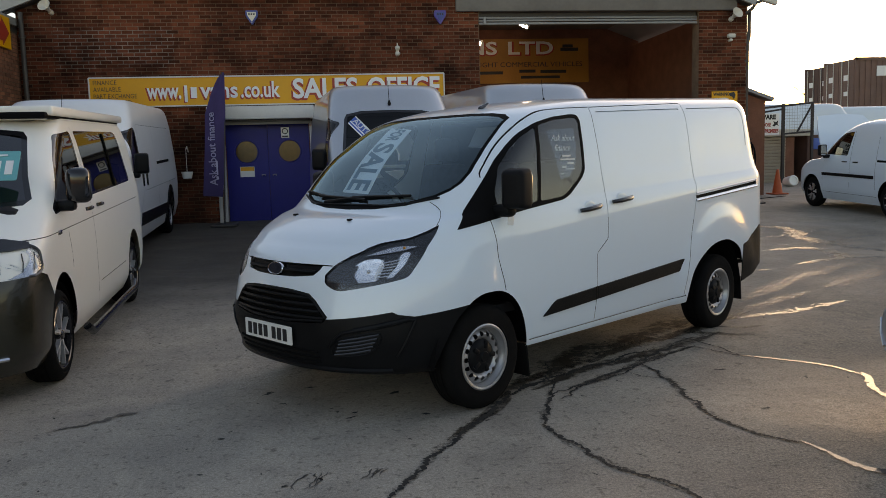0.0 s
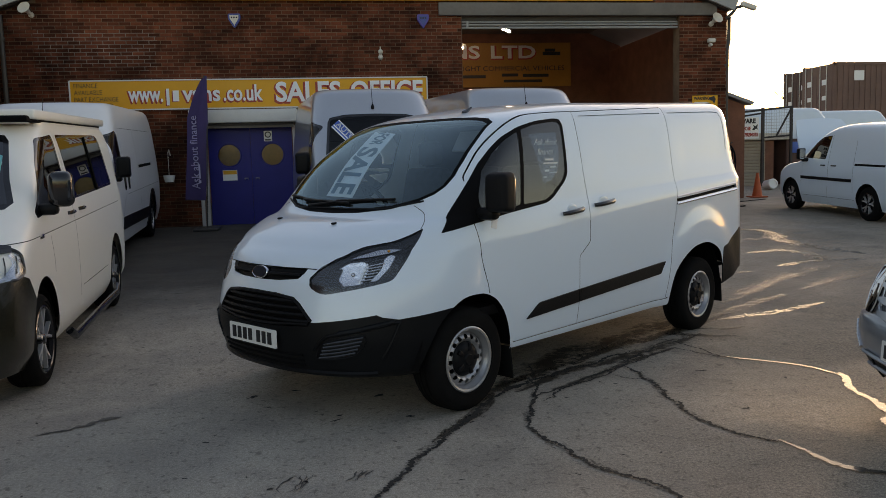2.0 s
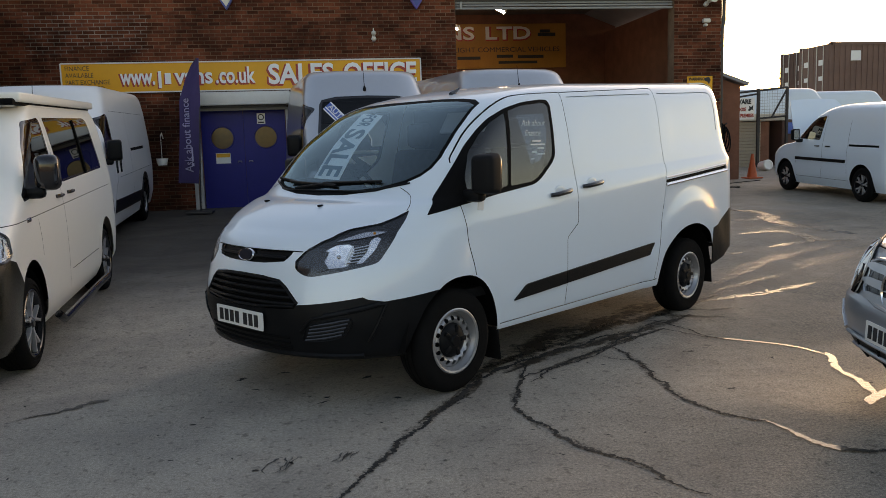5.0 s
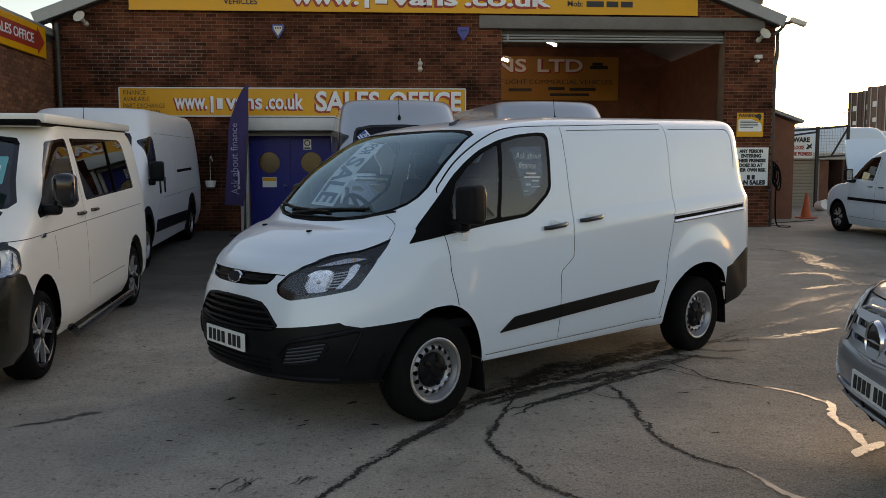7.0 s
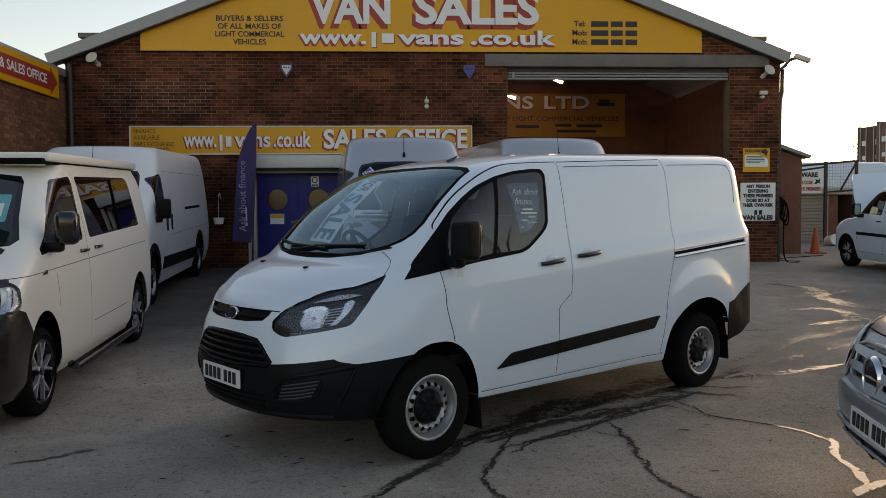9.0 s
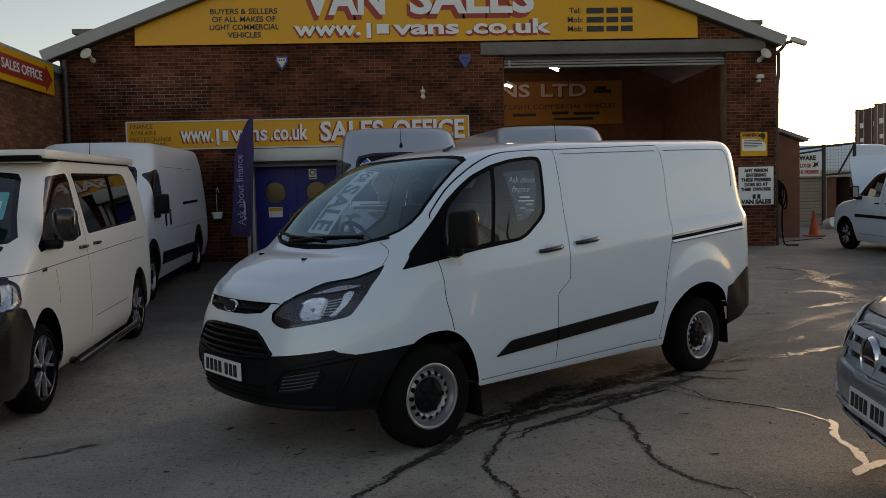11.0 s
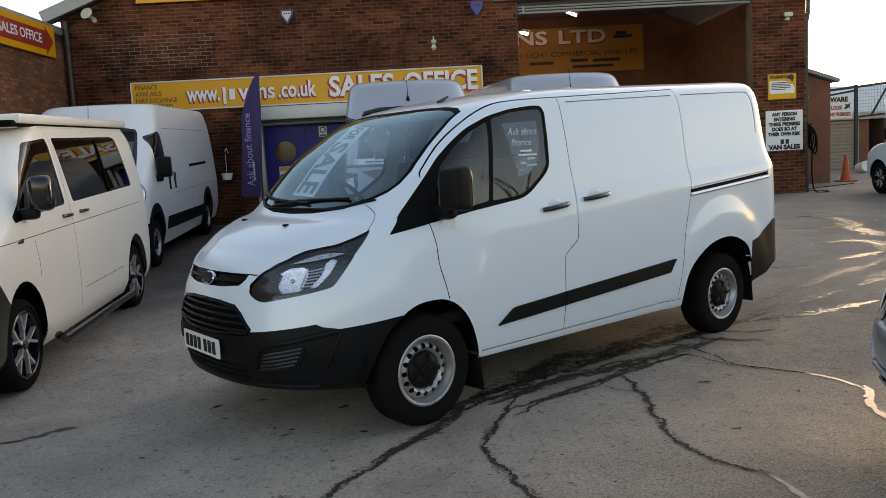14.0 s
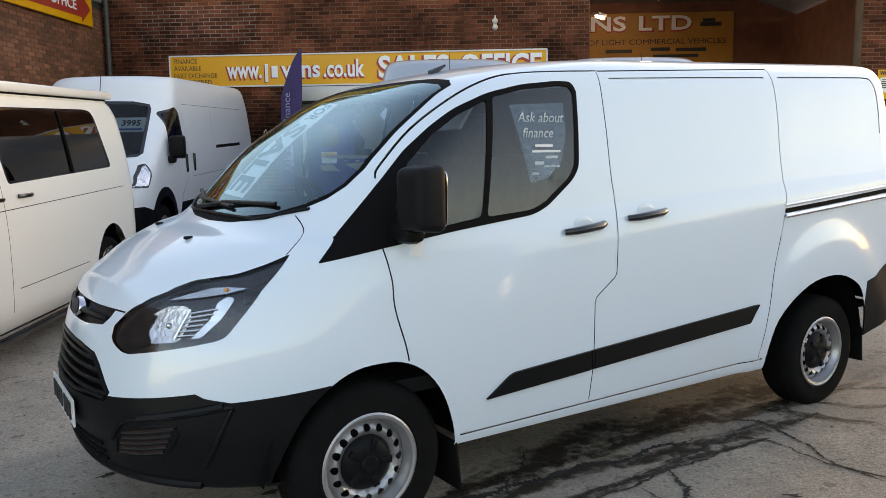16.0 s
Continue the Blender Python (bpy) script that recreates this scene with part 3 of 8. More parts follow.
def skin(bm, thick):
    """Gives an open sheet a thickness, inwards."""
    bm.normal_update()
    nm = {v: v.normal.copy() for v in bm.verts}
    edge = [e for e in bm.edges if e.is_boundary]
    back = {v: bm.verts.new(v.co - nm[v] * thick) for v in list(bm.verts)}
    for f in list(bm.faces):
        bm.faces.new([back[v] for v in reversed(f.verts)])
    for e in edge:
        a, b = e.verts
        try:
            f = bm.faces.new((a, back[a], back[b], b))
        except ValueError:
            continue
    bmesh.ops.recalc_face_normals(bm, faces=bm.faces)
    return bm


def near_side(f):
    return f.normal.y < -0.05


def far_side(f):
    return f.normal.y > 0.05


def front_face(f):
    return f.normal.x < -0.08


def hole_ring(r0, r1, holes, rc, rh, seg=64, hs=10):
    """A flat ring pierced by round holes, as (2D points, faces)."""
    pts, edges = [], []

    def add(ring):
        s = len(pts)
        pts.extend(ring)
        edges.extend((s + i, s + (i + 1) % len(ring)) for i in range(len(ring)))
    add([Vector((r1 * math.cos(2 * math.pi * i / seg), r1 * math.sin(2 * math.pi * i / seg))) for i in range(seg)])
    add([Vector((r0 * math.cos(2 * math.pi * i / seg), r0 * math.sin(2 * math.pi * i / seg))) for i in range(seg)])
    cs = []
    for h in range(holes):
        a = 2 * math.pi * h / holes
        c = Vector((rc * math.cos(a), rc * math.sin(a)))
        cs.append(c)
        add([c + Vector((rh * math.cos(2 * math.pi * i / hs), rh * math.sin(2 * math.pi * i / hs))) for i in range(hs)])
    v, _, f, *_ = delaunay_2d_cdt(pts, edges, [], 0, 1e-6)
    keep = []
    for t in f:
        c = sum((v[i] for i in t), Vector((0, 0))) / len(t)
        if r0 < c.length < r1 and all((c - h).length > rh * 0.93 for h in cs):
            keep.append(t)
    return v, keep


def wheel(parent, x, y, z, r=0.338, rim=0.215, width=0.215, style="steel", side=-1, name="wheel"):
    """A road wheel with its outer face towards side (-1: -y). Its parts: tyre, rim, hub_cap."""
    w = new(name)
    w.parent = parent
    w.matrix_local = Matrix.Translation((x, y, z)) @ Matrix.Diagonal((1, 1 if side < 0 else -1, 1, 1))
    h = width
    prof = [(rim, 0.012), (rim + 0.012, 0.0), (rim + 0.03, 0.004), (r - 0.055, -0.006), (r - 0.022, 0.006), (r - 0.006, 0.022), (r, 0.045), (r, 0.062), (r - 0.008, 0.064), (r - 0.008, 0.072), (r, 0.074), (r, 0.104), (r - 0.008, 0.106), (r - 0.008, 0.114), (r, 0.116),
            (r, h - 0.074), (r - 0.008, h - 0.072), (r - 0.008, h - 0.064), (r, h - 0.062), (r, h - 0.045), (r - 0.02, h - 0.008), (rim + 0.02, h), (rim, h - 0.02), (rim - 0.004, h - 0.05), (rim - 0.004, 0.05)]
    t = lathe(prof, 56, "Y", True)
    part("tyre", t, M_RUBBER, w)
    if style == "steel":
        bm = lathe([(rim + 0.004, 0.004), (rim - 0.004, 0.0), (rim - 0.016, 0.004), (rim - 0.02, 0.022), (rim - 0.03, 0.034), (rim - 0.034, 0.06), (rim - 0.036, 0.14), (rim - 0.005, 0.2)], 56)
        v, f = hole_ring(0.105, rim - 0.034, 16, min(0.148, rim - 0.062), 0.0155)
        b2 = bmesh.new()

        def depth(rr):
            return 0.062 - 0.034 * math.exp(-((rr - 0.135) / 0.028) ** 2)
        bv = [b2.verts.new((q.x, depth(q.length), q.y)) for q in v]
        for tface in f:
            b2.faces.new([bv[i] for i in tface])
        for q in [q for q in b2.verts if not q.link_faces]:
            b2.verts.remove(q)
        bmesh.ops.recalc_face_normals(b2, faces=b2.faces)
        join(bm, b2)
        part("rim", bm, M_STEEL, w, "silver painted steel rim with round holes")
        part("brake_drum", lathe([(0.0, 0.09), (0.16, 0.09), (0.17, 0.12), (0.17, 0.18)], 32), M_INTERIOR, w)
        cap = lathe([(0.0, 0.004), (0.03, 0.004), (0.036, 0.012), (0.05, 0.014), (0.075, 0.016), (0.1, 0.03), (0.112, 0.05)], 40)
        for k in range(5):
            a = 2 * math.pi * k / 5 + 0.3
            b = box(0.03, 0.02, 0.05, 0, 0, 0, 0.006)
            join(cap, moved(b, Matrix.Rotation(a, 4, "Y") @ Matrix.Translation((0, 0.02, 0.05))))
        part("hub_cap", cap, M_PLASTIC, w, "black plastic hub cap")
    else:
        bm = lathe([(rim + 0.006, 0.004), (rim - 0.004, -0.002), (rim - 0.012, 0.004), (rim - 0.016, 0.05), (rim - 0.03, 0.16)], 56)
        part("rim", bm, M_GLOSSBLACK if style == "alloy" else M_STEEL, w, "gloss black alloy rim")
        part("brake_drum", lathe([(0.0, 0.1), (0.15, 0.1), (0.16, 0.12), (0.16, 0.16)], 32), M_SEAL, w)
        for k in range(5):
            a = 2 * math.pi * k / 5 + 0.2
            stem = plate([(-0.016, 0.025), (0.016, 0.025), (0.009, rim * 0.50), (-0.009, rim * 0.50)], 0.03)
            for s in (-1, 1):
                for t, wd in ((0.25, 0.0095),):
                    e = Vector((math.sin(s * t), math.cos(s * t))) * (rim - 0.010)
                    q = Vector((s * 0.004, rim * 0.42))
                    n2 = Vector((-(e - q).y, (e - q).x)).normalized() * wd
                    join(stem, plate([q - n2, q + n2, e + n2, e - n2], 0.03))
            part("spoke", moved(stem, Matrix.Rotation(a, 4, "Y") @ Matrix.Translation((0, 0.012, 0))), M_ALLOY, w, "machined silver split spoke", False)
        part("hub_cap", lathe([(0.0, 0.0), (0.028, 0.0), (0.034, 0.008), (0.05, 0.02), (0.055, 0.05)], 28), M_GLOSSBLACK, w)
    return w

# ---- the white panel van in the middle of the yard ----
VAN = pose(0.380, 5.603, 0, 0, 0, 37.0)


def smooth_box(x, a, b, e):
    s = min(max((x - a) / e, 0), 1) * min(max((b - x) / e, 0), 1)
    return s * s * (3 - 2 * s)


def van_warp(u, y, w):
    v = abs(y)
    hat = max(0.0, 1 - abs(w - 1.13) / 0.45) ** 1.5
    w2 = w + 0.075 * min(max(u - 1.0, -1.2), 2.6) * hat
    if v > 0.5:
        flare = 0.018 * math.exp(-((u - 2.95) / 0.42) ** 2) * math.exp(-((w - 0.78) / 0.16) ** 2)
        flare += 0.012 * math.exp(-((u - 0.0) / 0.45) ** 2) * math.exp(-((w - 0.72) / 0.14) ** 2)
        y += math.copysign(flare, y)
        for a, b, lo, hi in ((1.42, 2.42, 1.34, 1.80), (2.68, 3.62, 1.36, 1.80)):
            press = smooth_box(u, a, b, 0.14) * smooth_box(w, lo, hi, 0.10)
            y -= math.copysign(0.0035 * press, y)
        rr = math.hypot((u - 2.93) / 1.08, w - 0.33)
        k = min(max((0.70 - rr) / 0.11, 0), 1)
        y += math.copysign(0.020 * k * k * (3 - 2 * k), y)
    # the roof rises a little towards the rear
    k = min(max((w - 1.45) / 0.40, 0), 1)
    w2 += k * k * (3 - 2 * k) * (-0.036 + 0.100 * min(max((u - 0.8) / 3.0, 0), 1.05))
    if u < 0.30 and w < 0.5:
        w2 = 0.5 - (0.5 - w) * (0.80 + 0.20 * min(max((u - 0.05) / 0.2, 0), 1))
    if 0.30 < u < 2.62 and w < 0.33:
        w2 = 0.305 + (w - 0.24) * 0.28
    return (u, y * (1.035 if y > 0 else 1.0), w2)


VAN_LEVELS = [
    (0.24, -0.82, 3.84, 0.88, 0.76, 2.4, 0.20), (0.30, -0.905, 3.90, 0.945, 0.82, 2.4, 0.22),
    (0.50, -0.948, 3.93, 0.978, 0.85, 2.4, 0.25), (0.62, -0.952, 3.93, 0.985, 0.875, 2.35, 0.26),
    (0.85, -0.908, 3.93, 0.988, 0.87, 2.3, 0.28), (0.935, -0.882, 3.93, 0.988, 0.87, 2.25, 0.28),
    (1.03, -0.842, 3.93, 0.984, 0.88, 2.3, 0.28), (1.11, -0.772, 3.93, 0.978, 0.87, 2.45, 0.28),
    (1.18, -0.650, 3.93, 0.966, 0.82, 2.65, 0.28), (1.242, -0.465, 3.93, 0.952, 0.72, 2.9, 0.28), (1.275, -0.325, 3.93, 0.944, 0.62, 3.0, 0.28)]
VAN_TOP = [
    (1.40, -0.135, 3.92, 0.925, 0.48, 3.1, 0.28), (1.62, 0.14, 3.91, 0.884, 0.46, 3.7, 0.27),
    (1.79, 0.37, 3.90, 0.842, 0.46, 3.9, 0.26), (1.865, 0.505, 3.895, 0.816, 0.48, 3.6, 0.25),
    (1.92, 0.655, 3.885, 0.778, 0.55, 3.1, 0.24), (1.958, 0.83, 3.87, 0.715, 0.62, 2.6, 0.22),
    (1.984, 1.05, 3.83, 0.58, 0.60, 2.1, 0.2), (2.000, 1.35, 3.74, 0.36, 0.5, 2.0, 0.2), (2.006, 1.8, 3.5, 0.05, 0.3, 2.0, 0.1)]


def half_round(pts):
    """Mirrors a half outline (y >= 0, from the middle round to the middle) into a whole one."""
    p = [Vector(q) for q in pts]
    return p + [Vector((-q.x, q.y)) for q in p[::-1] if q.x > 1e-4]


def groove(bm, line, view, pick, root, width=0.006, deep=0.006, name="panel_gap", material=None):
    """A real gap between two panels: a narrow band pressed in, with a dark seal at its bottom."""
    bm.normal_update()
    f = split(bm, ribbon(line, width), view, pick)
    if f:
        part(name, take(bm, f, -deep), material or M_SEAL, root)


def panel(bm, poly, view, pick, name, material, root, push=0.0, thick=0.0, label=""):
    bm.normal_update()
    f = split(bm, poly, view, pick)
    if not f:
        return None
    return part(name, take(bm, f, push, thick), material, root, label)


def arch_liner(root, x, z, r, y0, depth, side):
    b = lathe([(r, 0.02), (r, depth), (0.02, depth)], 32)
    bmesh.ops.delete(b, geom=[v for v in b.verts if v.co.z < -0.05], context="VERTS")
    return part("wheel_arch", moved(b, Matrix.Translation((x, y0, z)) @ Matrix.Diagonal((1, 1 if side < 0 else -1, 1, 1))), M_SEAL, root)


def seat(root, x, y, z, w=0.5):
    s = box(0.5, w, 0.16, x, y, z, 0.05)
    join(s, moved(box(0.14, w, 0.62, 0, 0, 0, 0.05), Matrix.Translation((x + 0.24, y, z + 0.1)) @ Matrix.Rotation(radians(14), 4, "Y")))
    join(s, box(0.1, w * 0.5, 0.2, x + 0.4, y, z + 0.72, 0.04))
    return part("seat", s, M_SEATCLOTH, root, "grey cloth seat")


def steering_wheel(root, m):
    pts = [(0.19 * math.cos(a), 0.19 * math.sin(a), 0) for a in np.linspace(0, 2 * math.pi, 29)]
    b = tube(pts, 0.016, 8)
    join(b, rod((-0.19, 0, 0), (0.19, 0, 0), 0.018), rod((0, 0, 0), (0, -0.19, 0), 0.018), box(0.14, 0.14, 0.05, 0, 0, -0.03, 0.02))
    return part("steering_wheel", moved(b, m), M_PLASTIC, root)


def wiper(root, a, b, c):
    """An arm from its spindle a to b, and a blade through b towards c."""
    a, b, c = Vector(a), Vector(b), Vector(c)
    w = rod(a, b, 0.011, 8, 0.008)
    join(w, rod(b * 1.2 - c * 0.2, c, 0.009, 6))
    return part("wiper", w, M_PLASTIC, root)


def door_mirror(root, x, y, z, s=1.0, label="black plastic door mirror", shell=None, soft=0.045):
    """A tall two-part mirror head on a short arm; y is the door's skin on the -y side."""
    sd = -1 if y < 0 else 1
    hd = bmesh.new()
    bmesh.ops.create_cube(hd, size=1)
    bmesh.ops.transform(hd, matrix=Matrix.Diagonal((0.16 * s, 0.23 * s, 0.33 * s, 1)), verts=hd.verts)
    for v in hd.verts:
        if v.co.x < 0:
            v.co.y *= 0.82
            v.co.z *= 0.88
    bmesh.ops.bevel(hd, geom=hd.edges[:], offset=soft * s, segments=4, affect="EDGES", profile=0.55)
    mroot = part("door_mirror", moved(hd, Matrix.Translation((x, y + sd * 0.20 * s, z + 0.19 * s)) @ Matrix.Rotation(sd * radians(-12), 4, "Z")), shell or M_PLASTIC, root, label)
    arm = box(0.12 * s, 0.22 * s, 0.10 * s, 0, 0, 0, 0.03)
    part("mirror_arm", moved(arm, Matrix.Translation((x + 0.0, y + sd * 0.06 * s, z - 0.03 * s))), M_PLASTIC, mroot)
    gl = plate(rect(0.17 * s, 0.27 * s, 0, 0, 0.03), 0.004)
    part("mirror_glass", moved(gl, Matrix.Translation((x + 0.085 * s, y + sd * 0.20 * s, z + 0.19 * s)) @ Matrix.Rotation(sd * radians(-12), 4, "Z") @ Matrix.Rotation(radians(90), 4, "Z")), M_CHROME, mroot)
    return mroot


def plate_number(root, m, w=0.52, h=0.111, material=None, blocks=7):
    pl = part("number_plate", plate(rect(w, h, 0, 0, 0.008), 0.006), material or M_PLATEW, root, "number plate", False, m)
    g, xs = w / (blocks + 1.6), []
    for i in range(blocks):
        xs.append((-w / 2 + g * (i + (1.0 if i < 4 else 1.5)), 0, g * 0.62, h * 0.66))
    bars(xs, M_BLACKINK, pl, Matrix.Translation((0, -0.004, 0)), "plate_bar", 0.004)
    return pl


def face_m(x, y, z, turn=-90, lean=0):
    """A pose for a flat sheet that reads from -y, turned about z (-90: it faces the nose) and leaned back."""
    return Matrix.Translation((x, y, z)) @ Matrix.Rotation(radians(turn), 4, "Z") @ Matrix.Rotation(radians(lean), 4, "X")


# outlines of the sticker pieces on the far door glass, along and up
HEX_BAND = [(0.89, 1.742), (0.951, 1.813), (1.0, 1.797), (1.094, 1.708), (1.073, 1.544), (0.966, 1.542), (0.959, 1.599), (0.868, 1.698)]
HEX_BAR = [(0.696, 1.508), (1.046, 1.505), (1.034, 1.483), (0.699, 1.487)]
HEX_FOOT = [(0.83, 1.452), (1.033, 1.463), (1.02, 1.417), (0.971, 1.38), (0.928, 1.405)]
HEX_TAIL = [(0.677, 1.447), (0.751, 1.449), (0.804, 1.406), (0.673, 1.413)]


def panel_van():
    root = thing("panel_van", VAN, "white medium panel van with black bumpers and steel wheels, for sale", "van")
    bm = loft(VAN_LEVELS + VAN_TOP, van_warp)
    inner = BVHTree.FromBMesh(bm)

    def on(u, w, out=0.0):
        """A place on the near flank."""
        h = inner.ray_cast(Vector((u, -3, w)), Vector((0, 1, 0)))[0]
        return Vector((u, h.y - out, w)) if h else Vector((u, -0.97 - out, w))

    def nose(y, w, out=0.0):
        h = inner.ray_cast(Vector((-4, y, w)), Vector((1, 0, 0)))[0]
        return Vector((h.x - out, y, w))
    # wheel arches
    front = curve([(-0.43, 0.20), (-0.41, 0.37), (-0.32, 0.575), (-0.20, 0.69), (-0.10, 0.737), (0.0, 0.747), (0.10, 0.738), (0.20, 0.69), (0.285, 0.60), (0.345, 0.475), (0.378, 0.35), (0.385, 0.20)], 3)
    rear = curve([(2.37, 0.20), (2.385, 0.40), (2.46, 0.60), (2.70, 0.765), (2.96, 0.806), (3.17, 0.75), (3.29, 0.65), (3.36, 0.42), (3.37, 0.20)], 4)
    for a, x in ((front, -0.01), (rear, 2.95)):
        for sd, pick in ((-1, near_side), (1, far_side)):
            lp = panel(bm, offset(a, -0.012), "side", pick, "wheel_arch_edge", M_SEAL, root, -0.05)
            arch_liner(root, x + (0.0 if x < 1 else -0.08), 0.33, 0.44 if x < 1 else 0.53, sd * 0.965, 0.42, sd)
    for o in [o for o in root.children if o.name.startswith("wheel_arch_edge")]:
        bpy.data.objects.remove(o)
    # the black lower bumper round the nose
    bump = [(-1.2, 0.60), (-0.98, 0.60), (-0.88, 0.637), (-0.744, 0.664), (-0.64, 0.684), (-0.615, 0.668), (-0.537, 0.652), (-0.40, 0.664), (-0.20, 0.682), (-0.05, 0.60), (-0.05, 0.1), (-1.2, 0.1)]
    # grille and slots in the nose first
    gr = half_round([(0, 0.788), (0.20, 0.784), (0.345, 0.768), (0.395, 0.735), (0.485, 0.645), (0.47, 0.628), (0.20, 0.615), (0, 0.612)])
    panel(bm, offset(gr, 0.012), "front", front_face, "grille_back", M_SEAL, root, -0.035)
    for i in range(4):
        w = 0.640 + i * 0.038
        hw = 0.47 - 0.035 * i
        line = [nose(y, w, -0.008) for y in np.linspace(-hw, hw, 15)]
        part("grille_bar", tube(line, 0.011, 6), M_PLASTIC, root)
    part("grille_surround", tube([nose(*p, 0.0) for p in [(q.x, q.y) for q in gr] + [(gr[0].x, gr[0].y)]], 0.009, 6), M_PLASTIC, root)
    up = half_round([(0, 0.940), (0.20, 0.942), (0.40, 0.945), (0.385, 0.915), (0.35, 0.882), (0.20, 0.868), (0, 0.864)])
    panel(bm, up, "front", front_face, "upper_grille", M_PLASTIC, root, -0.02)
    part("upper_grille_bar", tube([nose(y, 0.902, -0.005) for y in np.linspace(-0.36, 0.36, 14)], 0.012, 6), M_PLASTIC, root)
    b = lathe([(0, -0.005), (0.058, -0.005), (0.062, -0.007), (0.066, -0.002), (0.066, 0.03)], 32)
    badge = part("badge", moved(b, Matrix.Translation(nose(0, 0.905, 0.006)) @ Matrix.Rotation(radians(16), 4, "Y") @ Matrix.Rotation(radians(-90), 4, "Z") @ Matrix.Diagonal((1.25, 1, 0.62, 1))), M_CHROME, root, "oval chrome badge")
    b = lathe([(0, -0.0105), (0.054, -0.0100), (0.055, 0.0)], 32)
    part("badge_field", moved(b, Matrix.Translation(nose(0, 0.905, 0.006)) @ Matrix.Rotation(radians(16), 4, "Y") @ Matrix.Rotation(radians(-90), 4, "Z") @ Matrix.Diagonal((1.25, 1, 0.60, 1))), mat("badge_blue", (0.010, 0.012, 0.022), 0.5, spec=0.2), badge)
    # headlights
    hl = rounded([(-0.275, 1.158, 0.01), (-0.40, 1.035), (-0.537, 0.874, 0.03), (-0.70, 0.832), (-0.82, 0.798, 0.03), (-0.842, 0.838, 0.02), (-0.824, 0.888), (-0.775, 0.953, 0.03), (-0.712, 0.998), (-0.64, 1.035), (-0.575, 1.066), (-0.50, 1.083), (-0.455, 1.092), (-0.36, 1.125)], 0.02)
    for sd, pick in ((-1, lambda f: f.normal.y < -0.02 and f.calc_center_median().y < -0.3), (1, lambda f: f.normal.y > 0.02 and f.calc_center_median().y > 0.3)):
        bm.normal_update()
        f = split(bm, hl, "side", pick)
        lens = take(bm, f, 0.001)
        bowl = lens.copy()
        head = part("headlight", lens, M_LENS, root, "clear headlight with chrome reflectors")
        bowl.normal_update()
        nm = {v: v.normal.copy() for v in bowl.verts}
        for v in bowl.verts:
            v.co -= nm[v] * 0.016
        part("lamp_housing", bowl, M_LAMPGREY, head, "smoky lamp housing")
        def set_in(poly, depth, dish=0.0, cuts=3):
            """A sheet that follows the lamp's surface, set back behind the lens and dished."""
            g = plate(poly, 0.0)
            bmesh.ops.triangulate(g, faces=g.faces)
            bmesh.ops.subdivide_edges(g, edges=g.edges, cuts=cuts)
            rim = {v for e in g.edges if e.is_boundary for v in e.verts}
            mx, mz = sum(v.co.x for v in g.verts) / len(g.verts), sum(v.co.z for v in g.verts) / len(g.verts)
            far = max(math.hypot(v.co.x - mx, v.co.z - mz) for v in g.verts)
            for v in g.verts:
                k = 1 - (math.hypot(v.co.x - mx, v.co.z - mz) / far) ** 2
                h = inner.ray_cast(Vector((v.co.x, sd * 3, v.co.z)), Vector((0, -sd, 0)))
                v.co = h[0] - h[1] * (depth + dish * k)
            return g
        bowl_1 = rounded([(-0.762, 0.882), (-0.726, 0.948), (-0.678, 0.982), (-0.622, 0.985), (-0.620, 0.948), (-0.672, 0.862), (-0.752, 0.848)], 0.018)
        bowl_2 = rounded([(-0.540, 1.000), (-0.505, 1.022), (-0.485, 1.014), (-0.535, 0.948), (-0.606, 0.878), (-0.636, 0.874), (-0.572, 0.940)], 0.010)
        part("reflector", set_in(bowl_1, 0.006, 0.008), M_LAMPCHROME, head, "bright faceted reflector bowl")
        part("reflector", set_in(bowl_2, 0.006, 0.006), M_REFLECTOR, head, "bright faceted side reflector")
        part("lamp_mask", set_in(rounded([(-0.800, 0.840), (-0.760, 0.925), (-0.712, 0.950), (-0.748, 0.885), (-0.742, 0.850), (-0.79, 0.825)], 0.012), 0.005), M_LAMPGREY, head, "smoky grey lamp mask")
        h = inner.ray_cast(Vector((-0.690, sd * 3, 0.915)), Vector((0, -sd, 0)))
        b = bmesh.new()
        bmesh.ops.create_uvsphere(b, u_segments=14, v_segments=8, radius=0.013)
        part("bulb", moved(b, Matrix.Translation(h[0] - h[1] * 0.016)), M_CHROME, head)

        def strip(pts, r, depth, material, name, label=""):
            hs = [inner.ray_cast(Vector((u, sd * 3, w)), Vector((0, -sd, 0))) for u, w in pts]
            part(name, tube([q[0] - q[1] * depth for q in hs], r, 6), material, head, label)
        strip(((-0.617, 0.974), (-0.648, 0.925), (-0.680, 0.870)), 0.006, 0.006, M_REFLECTOR, "divider")
        for k in range(6):
            t = k / 5
            strip(((-0.622 - 0.050 * t, 0.960 - 0.080 * t), (-0.545 - 0.076 * t, 0.977 - 0.090 * t)), 0.0040, 0.007, M_REFLECTOR, "reflector_rib")
        part("daytime_lamp", set_in(rounded([(-0.668, 1.000), (-0.605, 1.026), (-0.538, 1.047), (-0.489, 1.051), (-0.440, 1.046), (-0.505, 1.030), (-0.589, 1.013)], 0.004), 0.004, 0.002, 2), M_REFLECTOR, head, "slim bright daytime lamp strip")
        h = inner.ray_cast(Vector((-0.501, sd * 3, 1.041)), Vector((0, -sd, 0)))
        b = bmesh.new()
        bmesh.ops.create_uvsphere(b, u_segments=10, v_segments=8, radius=0.009)
